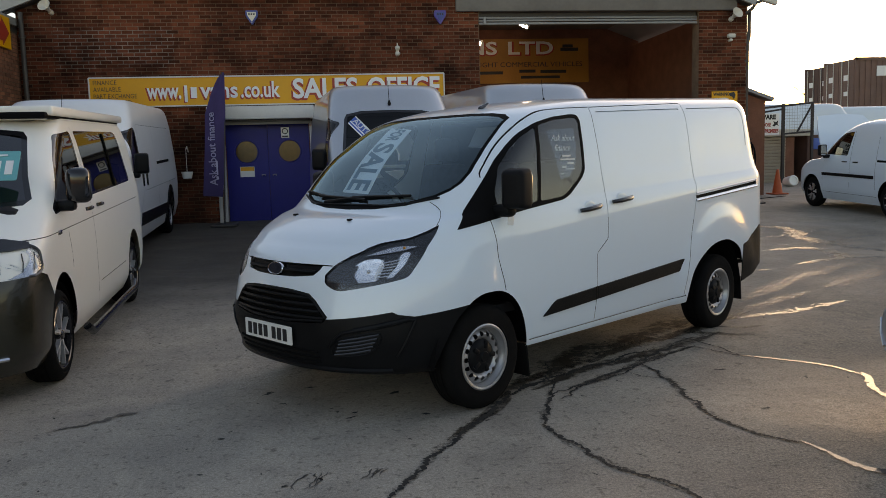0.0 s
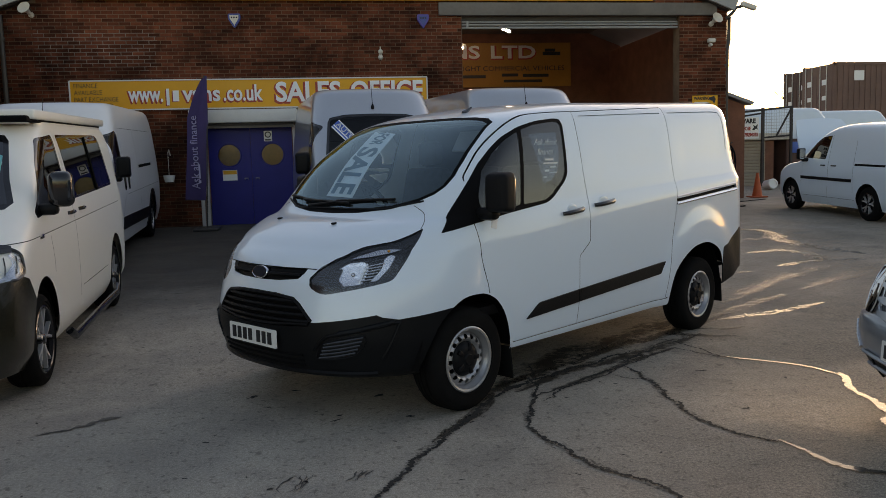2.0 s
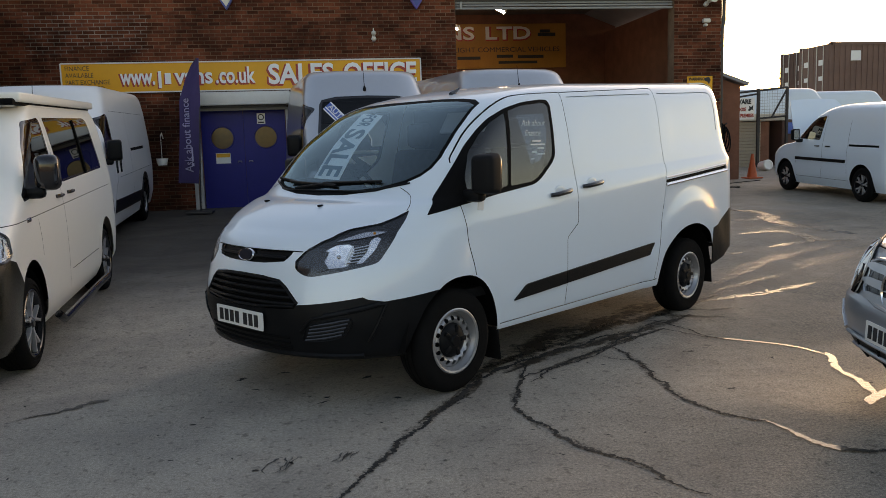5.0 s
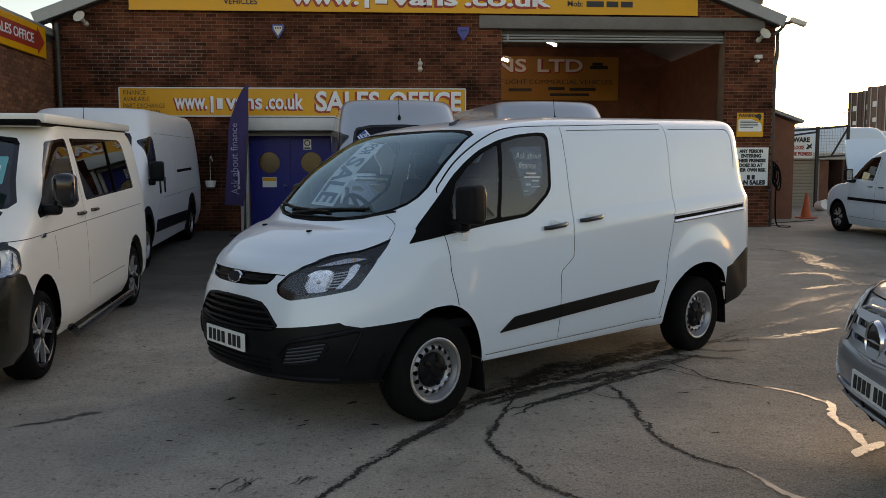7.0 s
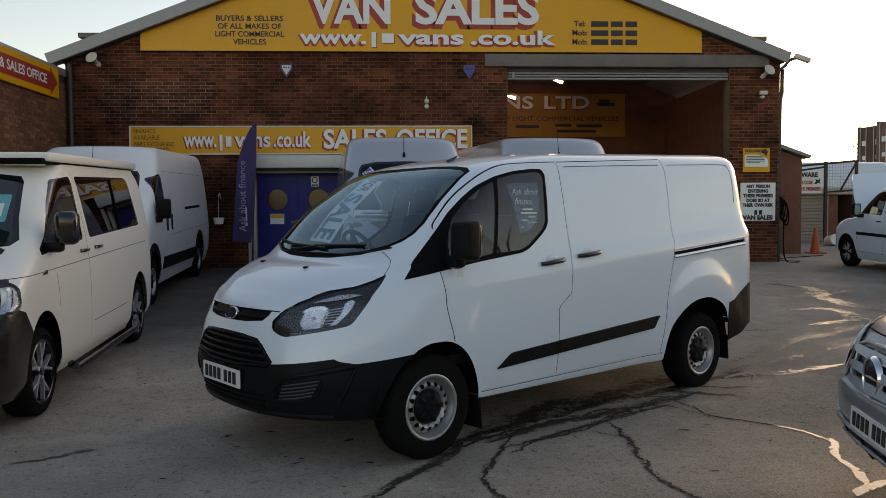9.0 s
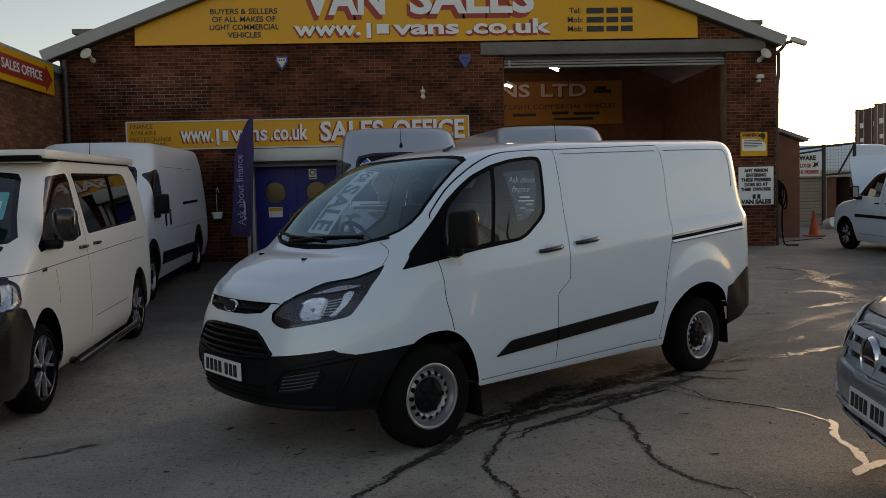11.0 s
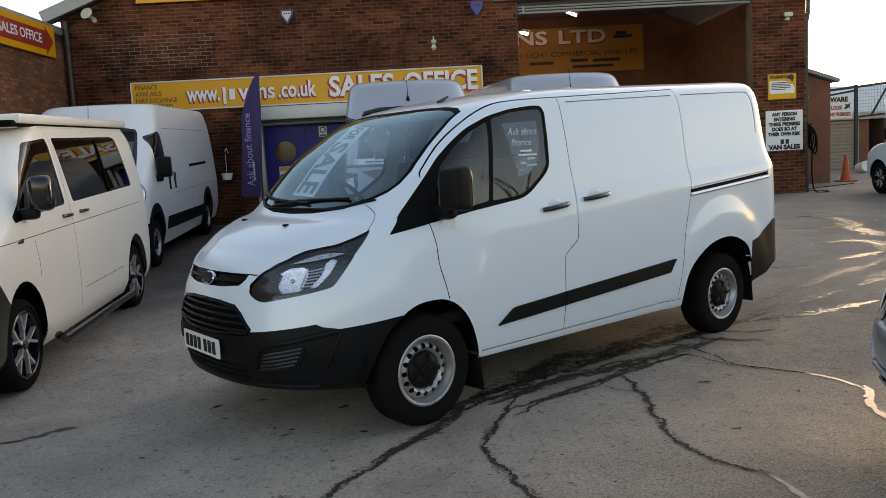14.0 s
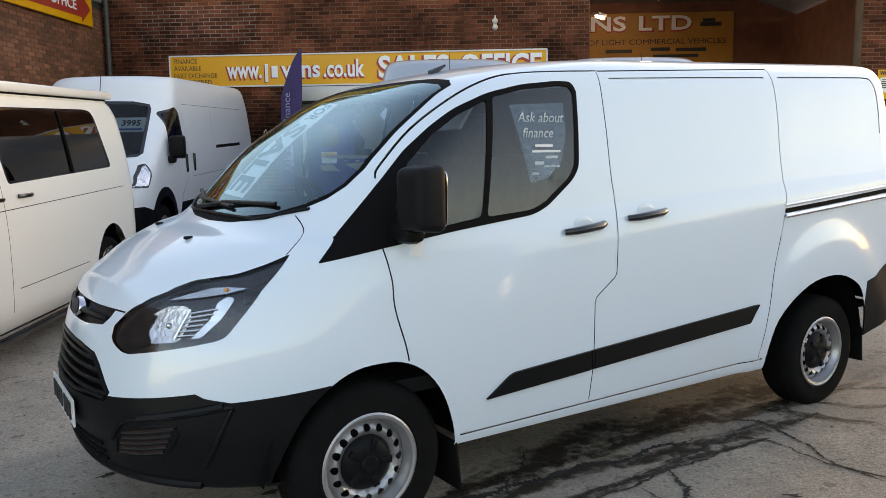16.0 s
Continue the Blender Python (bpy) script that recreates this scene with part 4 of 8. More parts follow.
        part("amber_bulb", moved(b, Matrix.Translation(h[0] - h[1] * 0.006)), M_AMBER, head)
        for k in range(3):
            strip(((-0.46 + 0.02 * k, 0.995 + 0.03 * k), (-0.40 + 0.02 * k, 1.02 + 0.03 * k)), 0.003, 0.012, M_LAMPGREY, "housing_ridge")
    # bumper mouldings
    panel(bm, bump, "side", lambda f: True, "front_bumper", M_PLASTIC, root, 0.002, 0.01, "matt black plastic front bumper")
    for sd in (-1, 1):
        def flank(pts, out=0.004):
            hs = [inner.ray_cast(Vector((u, sd * 3, w)), Vector((0, -sd, 0))) for u, w in pts]
            return [h[0] + h[1] * out for h in hs]
        edge = curve([(-0.868, 0.480), (-0.850, 0.540), (-0.815, 0.572), (-0.68, 0.605), (-0.542, 0.636), (-0.545, 0.612), (-0.572, 0.548), (-0.618, 0.420)], 4)
        part("bumper_moulding", tube(flank(edge, 0.003), 0.010, 8), M_PLASTIC, root)
        part("bumper_ledge", tube(flank([(-0.80, 0.578), (-0.68, 0.612), (-0.56, 0.640)], 0.0), 0.018, 8), M_PLASTIC, root)
        for i in range(5):
            t = i / 4
            pts = [(-0.846 + 0.002 * t, 0.430 + 0.088 * t), (-0.79 + 0.004 * t, 0.448 + 0.088 * t), (-0.735 + 0.028 * t, 0.468 + 0.090 * t)]
            part("bumper_slat", tube(flank(pts, 0.001), 0.0075, 6), M_GLOSSBLACK, root)
        frame = curve([(-0.852, 0.425), (-0.842, 0.525), (-0.70, 0.566), (-0.728, 0.462), (-0.79, 0.430), (-0.852, 0.425)], 3)
        part("lamp_blank_frame", tube(flank(frame, 0.002), 0.006, 6), M_PLASTIC, root)
    for i in range(3):
        w = 0.375 + i * 0.032
        part("lower_slat", tube([nose(y, w, 0.004) for y in np.linspace(-0.42, 0.42, 13)], 0.008, 6), M_SEAL, root)
    part("bumper_lip", tube([nose(y, 0.335, 0.004) for y in np.linspace(-0.78, 0.78, 25)], 0.016, 6), M_PLASTIC, root)
    plate_number(root, face_m(-0.964, 0.0, 0.522, -90, 0))
    # rear bumper
    take(bm, split(bm, [Vector(q) for q in ((3.28, -0.3), (3.28, 0.36), (3.42, 0.395), (3.58, 0.43), (3.70, 0.49), (4.3, 0.55), (4.3, -0.3))], "side", lambda f: True), 0.0).free()
    part("underside", box(0.42, 1.66, 0.03, 3.50, 0, 0.50, 0.005), M_SEAL, root)
    rb = [(3.30, 0.1), (3.315, 0.72), (3.42, 0.745), (3.55, 0.80), (3.68, 0.868), (4.2, 0.868), (4.2, 0.1)]
    panel(bm, rb, "side", lambda f: True, "rear_bumper", M_PLASTIC, root, 0.003, 0.01, "matt black plastic rear bumper")
    bm.normal_update()
    panel(bm, rounded([(3.387, 0.640), (3.432, 0.682), (3.485, 0.698), (3.571, 0.700), (3.526, 0.660), (3.458, 0.638)], 0.008), "side", lambda f: True, "side_reflector", M_SIDEREFLECTOR, root, 0.004, 0.0, "pale amber side reflector")
    # windscreen: black edge band, then the sheet of glass
    sc = half_round([(0, 1.858), (0.30, 1.857), (0.50, 1.850), (0.62, 1.836), (0.690, 1.808), (0.725, 1.70), (0.768, 1.56), (0.782, 1.46), (0.770, 1.395), (0.735, 1.348), (0.66, 1.304), (0.51, 1.262), (0.26, 1.237), (0, 1.230)])
    bm.normal_update()
    band = split(bm, sc, "front", lambda f: f.normal.x < -0.08 and f.calc_center_median().x < 0.84)
    whole = take(bm, band, 0.0)
    whole.normal_update()
    ins = offset(sc, -0.022)
    gl = split(whole, ins, "front", lambda f: True)
    screen = part("windscreen", take(whole, gl, 0.001), M_SCREEN, root, "windscreen with a pale sale banner inside")
    screen.visible_shadow = False
    part("windscreen_edge", whole, M_SEAL, root)
    # side windows
    for sd, pick in ((-1, near_side), (1, far_side)):
        frame_o = rounded([(-0.200, 1.123, 0.01), (-0.063, 1.258, 0.03), (0.057, 1.380, 0.04), (0.209, 1.532, 0.05), (0.333, 1.623, 0.05), (0.462, 1.700, 0.05), (0.631, 1.768, 0.05), (0.82, 1.810, 0.05), (1.03, 1.832, 0.05), (1.105, 1.830, 0.03), (1.127, 1.793, 0.03), (1.073, 1.445, 0.04), (1.03, 1.394, 0.04), (0.87, 1.283, 0.04), (0.79, 1.252, 0.05), (0.376, 1.208, 0.05), (0.064, 1.166, 0.03)], 0.03)
        bm.normal_update()
        whole = take(bm, split(bm, frame_o, "side", pick), 0.002)
        whole.normal_update()
        for nm, po in (("quarter_light", [(0.205, 1.485), (0.335, 1.598), (0.462, 1.676), (0.618, 1.740), (0.522, 1.258), (0.135, 1.205), (0.125, 1.33)]),
                       ("door_glass", [(0.650, 1.752), (0.82, 1.790), (1.03, 1.812), (1.088, 1.808, 0.03), (1.105, 1.782, 0.03), (1.053, 1.455, 0.03), (1.012, 1.405, 0.03), (0.86, 1.302, 0.04), (0.785, 1.274, 0.03), (0.546, 1.256)])):
            g = part(nm, take(whole, split(whole, rounded(po, 0.02), "side", lambda f: True), -0.004), M_GLASS, root)
            g.visible_shadow = False
        part("window_frame", skin(whole, 0.012), M_SEAL, root, "black window surround and mirror base")
        # panel gaps
        groove(bm, curve([(0.049, 1.165), (0.072, 1.05), (0.078, 0.937), (0.116, 0.795), (0.130, 0.725)], 5), "side", pick, root)
        groove(bm, curve([(1.291, 1.885), (1.277, 1.70), (1.265, 1.423), (1.272, 1.265), (1.249, 0.955)], 5), "side", pick, root, 0.005)
        groove(bm, [(1.249, 0.965), (1.240, 0.945), (1.125, 0.865), (1.115, 0.84), (1.114, 0.605), (1.105, 0.375)], "side", pick, root, 0.005)
        groove(bm, curve([(1.295, 1.890), (0.926, 1.870), (0.735, 1.846), (0.566, 1.788), (0.405, 1.702), (0.245, 1.595), (0.110, 1.470), (0.082, 1.425)], 5), "side", pick, root, 0.006)
        groove(bm, [(0.39, 0.365), (1.08, 0.372), (2.36, 0.385)], "side", pick, root, 0.010, 0.008, "sill_press", M_WHITE)
        if sd < 0:
            groove(bm, curve([(2.60, 1.950), (2.586, 1.75), (2.549, 1.429), (2.543, 1.269), (2.500, 1.10), (2.428, 0.869), (2.335, 0.448), (2.33, 0.385)], 5), "side", pick, root, 0.005)
            groove(bm, [(1.30, 1.889), (1.95, 1.922), (2.60, 1.955)], "side", pick, root, 0.006)
            groove(bm, curve([(2.66, 1.908), (3.10, 1.924), (3.52, 1.937), (3.590, 1.915), (3.608, 1.84), (3.602, 1.72), (3.585, 1.60)], 4), "side", pick, root, 0.009, 0.007, "panel_press", M_WHITE)
            groove(bm, [(1.355, 1.854), (1.95, 1.880), (2.53, 1.903)], "side", pick, root, 0.009, 0.007, "panel_press", M_WHITE)
            groove(bm, curve([(2.525, 1.180), (2.9, 1.205), (3.62, 1.258)], 4), "side", pick, root, 0.026, 0.012, "slide_rail")
            line = [on(u, 1.152 + 0.075 * (u - 2.52) / 1.10, 0.004) for u in np.linspace(2.52, 3.62, 20)]
            part("rail_trim", tube(line, 0.012, 6), M_CHROME, root, "bright rail edge")
            line = [on(u, 1.212 + 0.075 * (u - 2.52) / 1.10, 0.003) for u in np.linspace(2.52, 3.62, 20)]
            part("rail_trim", tube(line, 0.008, 6), M_ALLOY, root, "grey rail edge")
        # black side moulding, in two lengths
        st_a = rounded([(0.51, 0.500, 0.01), (0.64, 0.592, 0.03), (1.088, 0.620, 0.002), (1.092, 0.532, 0.002)], 0.01)
        st_b = rounded([(1.094, 0.621, 0.002), (2.305, 0.693, 0.01), (2.235, 0.598, 0.01), (1.098, 0.533, 0.002)], 0.01)
        for st in (st_a, st_b):
            bm.normal_update()
            b = take(bm, split(bm, st, "side", pick), 0.012)
            part("side_moulding", skin(b, 0.014), M_PLASTIC, root)
    # bonnet gap
    for sd, pick in ((-1, lambda f: f.normal.z > 0.05 and f.calc_center_median().y < 0.02), (1, lambda f: f.normal.z > 0.05 and f.calc_center_median().y > -0.02)):
        groove(bm, curve([(-0.176, sd * 0.655), (-0.181, sd * 0.745), (-0.205, sd * 0.778), (-0.25, sd * 0.815), (-0.290, sd * 0.830)], 4), "top", pick, root, 0.0035)
    groove(bm, [(-0.46, 0.940), (-0.40, 0.942), (0.40, 0.942), (0.46, 0.940)], "front", lambda f: f.normal.x < -0.1 and f.calc_center_median().x < -0.5, root, 0.006)
    bm.normal_update()
    for f in [f for f in bm.faces if f.calc_center_median().z < 0.2405 or (f.normal.z < -0.8 and f.calc_center_median().z < 0.36)]:
        bm.faces.remove(f)
    part("body", bm, M_WHITE, root, "glossy white steel body")
    # dark underside and cab
    part("underbody", box(3.9, 1.45, 0.08, 1.75, 0, 0.335, 0.02), M_SEAL, root)
    part("cab_floor", box(2.0, 1.72, 0.06, 0.55, 0, 0.55), M_INTERIOR, root)
    part("bulkhead", box(0.04, 1.62, 1.28, 1.38, 0, 0.56), M_BULKHEAD, root, "grey load space bulkhead")
    part("headlining", box(0.50, 1.15, 0.02, 1.10, 0, 1.86), M_BULKHEAD, root)
    d = box(0.50, 1.62, 0.42, 0.12, 0, 0.82, 0.08)
    join(d, box(0.34, 0.5, 0.14, 0.10, 0.45, 1.18, 0.05), box(0.24, 0.34, 0.30, 0.30, 0, 0.9, 0.05))
    part("dashboard", d, M_INTERIOR, root)
    steering_wheel(root, Matrix.Translation((0.42, 0.45, 1.22)) @ Matrix.Rotation(radians(62), 4, "Y"))
    for y in (-0.55, -0.08, 0.5):
        seat(root, 0.72, y, 0.80, 0.46)
    part("sun_visor", moved(box(0.02, 0.42, 0.17, 0, 0, 0, 0.008), Matrix.Translation((0.60, -0.46, 1.62)) @ Matrix.Rotation(radians(35), 4, "Y")), M_VISOR, root, "pale grey sun visor")
    # wheels
    for x in (-0.022, 2.975):
        wheel(root, x, -0.955, 0.326, 0.327, 0.203, 0.205, "steel", -1)
        wheel(root, x, 0.955, 0.326, 0.327, 0.203, 0.205, "steel", 1)
    for x, z in ((0.40, 0.115), (3.42, 0.20)):
        for sd in (-1, 1):
            part("mud_flap", moved(box(0.012, 0.24, 0.22, 0, 0, 0, 0.004), Matrix.Translation((x, sd * 0.83, z)) @ Matrix.Rotation(radians(-6), 4, "Y")), M_RUBBER, root)
    # handles: a shallow bowl and a black grip
    for sd in (-1, 1):
        for u0, u1, w0, w1 in ((0.945, 1.18, 1.168, 1.190), (1.335, 1.585, 1.207, 1.228)):
            if sd > 0 and u0 > 1.2:
                continue
            a, b = on(u0, w0, 0.018), on(u1, w1, 0.018)
            mid = (a + b) / 2
            g = tube([a + Vector((0, 0.012, 0)), a * 0.8 + b * 0.2 + Vector((0, -0.012, 0)), a * 0.2 + b * 0.8 + Vector((0, -0.012, 0)), b + Vector((0, 0.012, 0))], [0.014, 0.017, 0.019, 0.017], 10)
            if sd > 0:
                moved(g, Matrix.Diagonal((1, -1, 1, 1)))
                bmesh.ops.reverse_faces(g, faces=g.faces)
            h = part("door_handle", g, M_GLOSSBLACK, root, "black pull handle")
            if sd < 0:
                k = bmesh.new()
                bmesh.ops.create_uvsphere(k, u_segments=24, v_segments=12, radius=1)
                part("handle_bowl", moved(k, Matrix.Translation(on(mid.x, mid.z + 0.008, -0.004)) @ Matrix.Diagonal((0.062, 0.006, 0.046, 1))), M_WHITE, h)
    door_mirror(root, 0.135, -0.93, 1.205, 0.78, shell=M_MIRRORSHELL)
    door_mirror(root, 0.22, 0.84, 1.200, 0.80)
    # repaired mirror: silver tape at its foot
    part("tape_strip", moved(box(0.05, 0.012, 0.10, 0, 0, 0, 0.004), Matrix.Translation((0.155, -1.02, 1.13)) @ Matrix.Rotation(radians(8), 4, "Y")), M_WHITEINK, root, "silver tape at the mirror's foot")
    # washer jets, wipers, aerial
    for x, y in ((-0.478, -0.236), (-0.430, 0.43)):
        h = inner.ray_cast(Vector((x, y, 3)), Vector((0, 0, -1)))[0]
        part("washer_jet", box(0.038, 0.022, 0.014, h.x, h.y, h.z - 0.002, 0.006), M_PLASTIC, root)

    def glass_at(y, w, out=0.014):
        h = inner.ray_cast(Vector((-4, y, w)), Vector((1, 0, 0)))
        return h[0] + h[1] * out
    wiper(root, glass_at(0.30, 1.262), glass_at(-0.06, 1.300), glass_at(-0.50, 1.312))
    wiper(root, glass_at(0.66, 1.325), glass_at(0.34, 1.300), glass_at(-0.12, 1.285))
    part("cowl_trim", tube([glass_at(y, 1.258 + 0.05 * max(0, abs(y) - 0.45) / 0.25, 0.004) for y in np.linspace(-0.70, 0.70, 27)], 0.007, 6), M_PLASTIC, root)
    a = inner.ray_cast(Vector((0.70, -0.28, 4)), Vector((0, 0, -1)))[0]
    part("aerial_base", moved(rod((0, 0, 0), (0.085, 0, 0.045), 0.02, 8, 0.006), Matrix.Translation(a)), M_GLOSSBLACK, root)
    # sale banner and round sticker behind the windscreen
    def inner_sheet(name, material, quad, back, cols, rows, label=""):
        """A thin sheet lying just behind the windscreen, between four corners given as across, up."""
        g, q = bmesh.new(), [Vector(c) for c in quad]
        vs = [[None] * (cols + 1) for _ in range(rows + 1)]
        for i in range(rows + 1):
            for j in range(cols + 1):
                c = (q[0] * (1 - j / cols) + q[1] * (j / cols)) * (1 - i / rows) + (q[3] * (1 - j / cols) + q[2] * (j / cols)) * (i / rows)
                vs[i][j] = g.verts.new(glass_at(c.x, c.y, -back))
        for i in range(rows):
            for j in range(cols):
                g.faces.new((vs[i][j], vs[i][j + 1], vs[i + 1][j + 1], vs[i + 1][j]))
        return part(name, skin(g, 0.001), material, screen, label)

    def on_banner(bm2, quad, back):
        """Bends flat lettering, laid out in a unit square, on to the sheet between four corners."""
        q = [Vector(c) for c in quad]
        for v in bm2.verts:
            i, j = v.co.z, v.co.x
            c = (q[0] * (1 - j) + q[1] * j) * (1 - i) + (q[3] * (1 - j) + q[2] * j) * i
            v.co = glass_at(c.x, c.y, -back)
        return bm2
    strip = [(0.245, 1.345), (-0.055, 1.335), (0.135, 1.775), (0.42, 1.80)]
    inner_sheet("banner", M_BANNER, strip, 0.012, 3, 12, "pale vinyl sale banner")

    def banner_word(text, i0, i1, j0, j1):
        """One word down the banner between two heights, turned a quarter round."""
        o = words(text, 1.0, M_BANNERINK, screen, Matrix.Identity(4), "banner_lettering", bold=0.03)
        bl = bmesh.new()
        bl.from_mesh(o.data)
        bmesh.ops.subdivide_edges(bl, edges=[e for e in bl.edges if e.calc_length() > 0.25], cuts=2)
        xs, zs = [v.co.x for v in bl.verts], [v.co.z for v in bl.verts]
        for v in bl.verts:
            a = (v.co.x - min(xs)) / (max(xs) - min(xs))
            b = (v.co.z - min(zs)) / (max(zs) - min(zs))
            v.co = Vector((j0 + (j1 - j0) * b, 0, i1 - (i1 - i0) * a))
        on_banner(bl, strip, 0.009)
        bl.to_mesh(o.data)
        bl.free()
    banner_word("FOR", 0.795, 0.985, 0.26, 0.80)
    banner_word("SALE", 0.035, 0.755, 0.10, 0.90)
    # finance sticker in the door glass
    fx = [Vector((0.74, 1.72)), Vector((1.045, 1.735)), Vector((1.035, 1.60)), Vector((0.99, 1.48)), Vector((0.90, 1.405)), Vector((0.80, 1.385)), Vector((0.77, 1.56))]
    st = plate(fx, 0.001)
    for v in st.verts:
        v.co.y = on(v.co.x, v.co.z, -0.012).y
    glass = [c for c in root.children if c.name.startswith("door_glass")][0]
    sk = part("sticker", st, film_mat("blue_window_film", (0.30, 0.46, 0.62), 0.30), glass, "see-through blue finance sticker")
    small = [(0.885, 1.545, 0.10, 0.012), (0.90, 1.52, 0.16, 0.010), (0.93, 1.495, 0.07, 0.012), (0.86, 1.47, 0.05, 0.014), (0.93, 1.455, 0.09, 0.010), (0.84, 1.425, 0.04, 0.012)]
    bars(small, M_WHITEINK, sk, Matrix.Translation((0, on(0.9, 1.5, -0.006).y, 0)) @ Matrix.Rotation(radians(0), 4, "X"), "small_print", 0.001)
    wt = (words("Ask about", 0.062, M_WHITEINK, sk, Matrix.Translation((0.90, on(0.90, 1.67, -0.004).y, 1.665)) @ Matrix.Rotation(radians(13), 4, "X"), depth=0.001),
          words("finance", 0.062, M_WHITEINK, sk, Matrix.Translation((0.87, on(0.87, 1.60, -0.004).y, 1.598)) @ Matrix.Rotation(radians(13), 4, "X"), depth=0.001))
    far_glass = [c for c in root.children if c.name.startswith("door_glass")][1]

    def far_on(u, w):
        h = inner.ray_cast(Vector((u, 3, w)), Vector((0, -1, 0)))[0]
        return h.y - 0.012
    for nm, po in (("sticker", HEX_BAND), ("sticker", HEX_BAR), ("sticker", HEX_FOOT), ("sticker", HEX_TAIL)):
        st = plate(po, 0.001)
        for v in st.verts:
            v.co.y += far_on(v.co.x, v.co.z)
        part(nm, st, M_BANNER, far_glass, "pale advertising sticker on the far door glass")
    return root, inner


panel_van()

# ---- the other vehicles ----
def gz(x, y):
    """The yard's height: level where the van stands, then rising gently towards the building."""
    s = y - 6.2
    if s <= -1:
        return 0.0
    r = 0.031 * ((s + 1) ** 2 / 4 if s < 1 else s)
    return r if r < 0.52 else 0.52 + 0.06 * (1 - math.exp(-(r - 0.52) / 0.06))


def stand(x, y, turn, wb):
    """The pose of a vehicle whose front axle's middle is over x, y and whose rear lies towards turn, on the sloping ground."""
    a = radians(turn)
    z0, z1 = gz(x, y), gz(x + wb * math.cos(a), y + wb * math.sin(a))
    return Matrix.Translation((x, y, z0)) @ Matrix.Rotation(a, 4, "Z") @ Matrix.Rotation(-math.atan2(z1 - z0, wb), 4, "Y")


def vehicle(name, m, label, category, levels, paint, wb, wheels, arches, screen, windows=(), dark=(), gaps=(), glass=None, warp=None, res=(14, 40, 6, 3), bumper=None, group="", bumper_mat=None):
    """A whole vehicle from its levels; windows, dark panels and gaps are outlines seen from the side."""
    root = thing(name, m, label, category, group)
    bm = loft(levels, warp, *res)
    skin_tree = BVHTree.FromBMesh(bm)
    for a in arches:
        for sd, pick in ((-1, near_side), (1, far_side)):
            bm.normal_update()
            take(bm, split(bm, a, "side", pick)).free()
            xs = [p[0] for p in a]
            arch_liner(root, (min(xs) + max(xs)) / 2, 0.30, (max(xs) - min(xs)) / 2 + 0.05, sd * (levels[3][3] - 0.03), 0.4, sd)
    if bumper:
        panel(bm, bumper, "side", lambda f: True, "front_bumper", bumper_mat or M_PLASTIC, root, 0.002, 0.0, "dark lower bumper")
    if screen:
        bm.normal_update()
        whole = take(bm, split(bm, screen, "front", front_face))
        whole.normal_update()
        g = part("windscreen", take(whole, split(whole, offset(screen, -0.035), "front", lambda f: True), 0.001), glass or M_GLASS, root)
        part("windscreen_edge", whole, M_GLOSSBLACK, root)
    for w in windows:
        for pick in (near_side, far_side):
            bm.normal_update()
            whole = take(bm, split(bm, w, "side", pick), 0.001)
            whole.normal_update()
            part("side_window", take(whole, split(whole, offset(w, -0.022), "side", lambda f: True), -0.003), glass or M_DARKGLASS, root)
            part("window_frame", whole, M_GLOSSBLACK, root)
    for nm, po, mt, push in dark:
        for pick in (near_side, far_side):
            panel(bm, po, "side", pick, nm, mt, root, push, 0.012 if push > 0 else 0.0)
    for g in gaps:
        groove(bm, g, "side", near_side, root, 0.0055)
    part("body", bm, paint, root)
    hw = levels[3][3]
    for x in (0.0, wb):
        for sd in (-1, 1):
            wheel(root, x, sd * (hw - 0.025), wheels[0], *wheels, side=sd)
    x1 = max(l[2] for l in levels)
    part("underbody", box(x1 + 0.3, hw * 1.5, 0.14, x1 / 2 - 0.25, 0, 0.24, 0.03), M_SEAL, root)
    return root, skin_tree


def at_side(tree, u, w, out=0.0):
    h = tree.ray_cast(Vector((u, -4, w)), Vector((0, 1, 0)))[0]
    return Vector((u, (h.y if h else -0.9) - out, w))


def at_nose(tree, y, w, out=0.0):
    h = tree.ray_cast(Vector((-5, y, w)), Vector((1, 0, 0)))[0]
    return Vector(((h.x if h else -0.8) - out, y, w))


def on_nose(tree, outline, out, cuts=3):
    """A thin sheet laid on a nose inside an outline given as across, up."""
    g = plate(outline, 0.0)
    bmesh.ops.triangulate(g, faces=g.faces)
    bmesh.ops.subdivide_edges(g, edges=g.edges, cuts=cuts)
    for v in g.verts:
        v.co = at_nose(tree, v.co.x, v.co.z, out)
    return g


def handle(root, tree, u0, u1, w, r=0.016):
    a, b = at_side(tree, u0, w, 0.02), at_side(tree, u1, w, 0.02)
    part("door_handle", tube([a + Vector((0, 0.015, 0)), a * 0.8 + b * 0.2, a * 0.2 + b * 0.8, b + Vector((0, 0.015, 0))], r, 8), M_GLOSSBLACK, root)


def arch_line(x, r, top, flat=0.0, z0=0.18):
    return [Vector((x - r, z0))] + [Vector((x + r * math.cos(a), 0.33 + (top - 0.33) * math.sin(a))) for a in np.linspace(math.pi, 0, 17)] + [Vector((x + r, z0))]


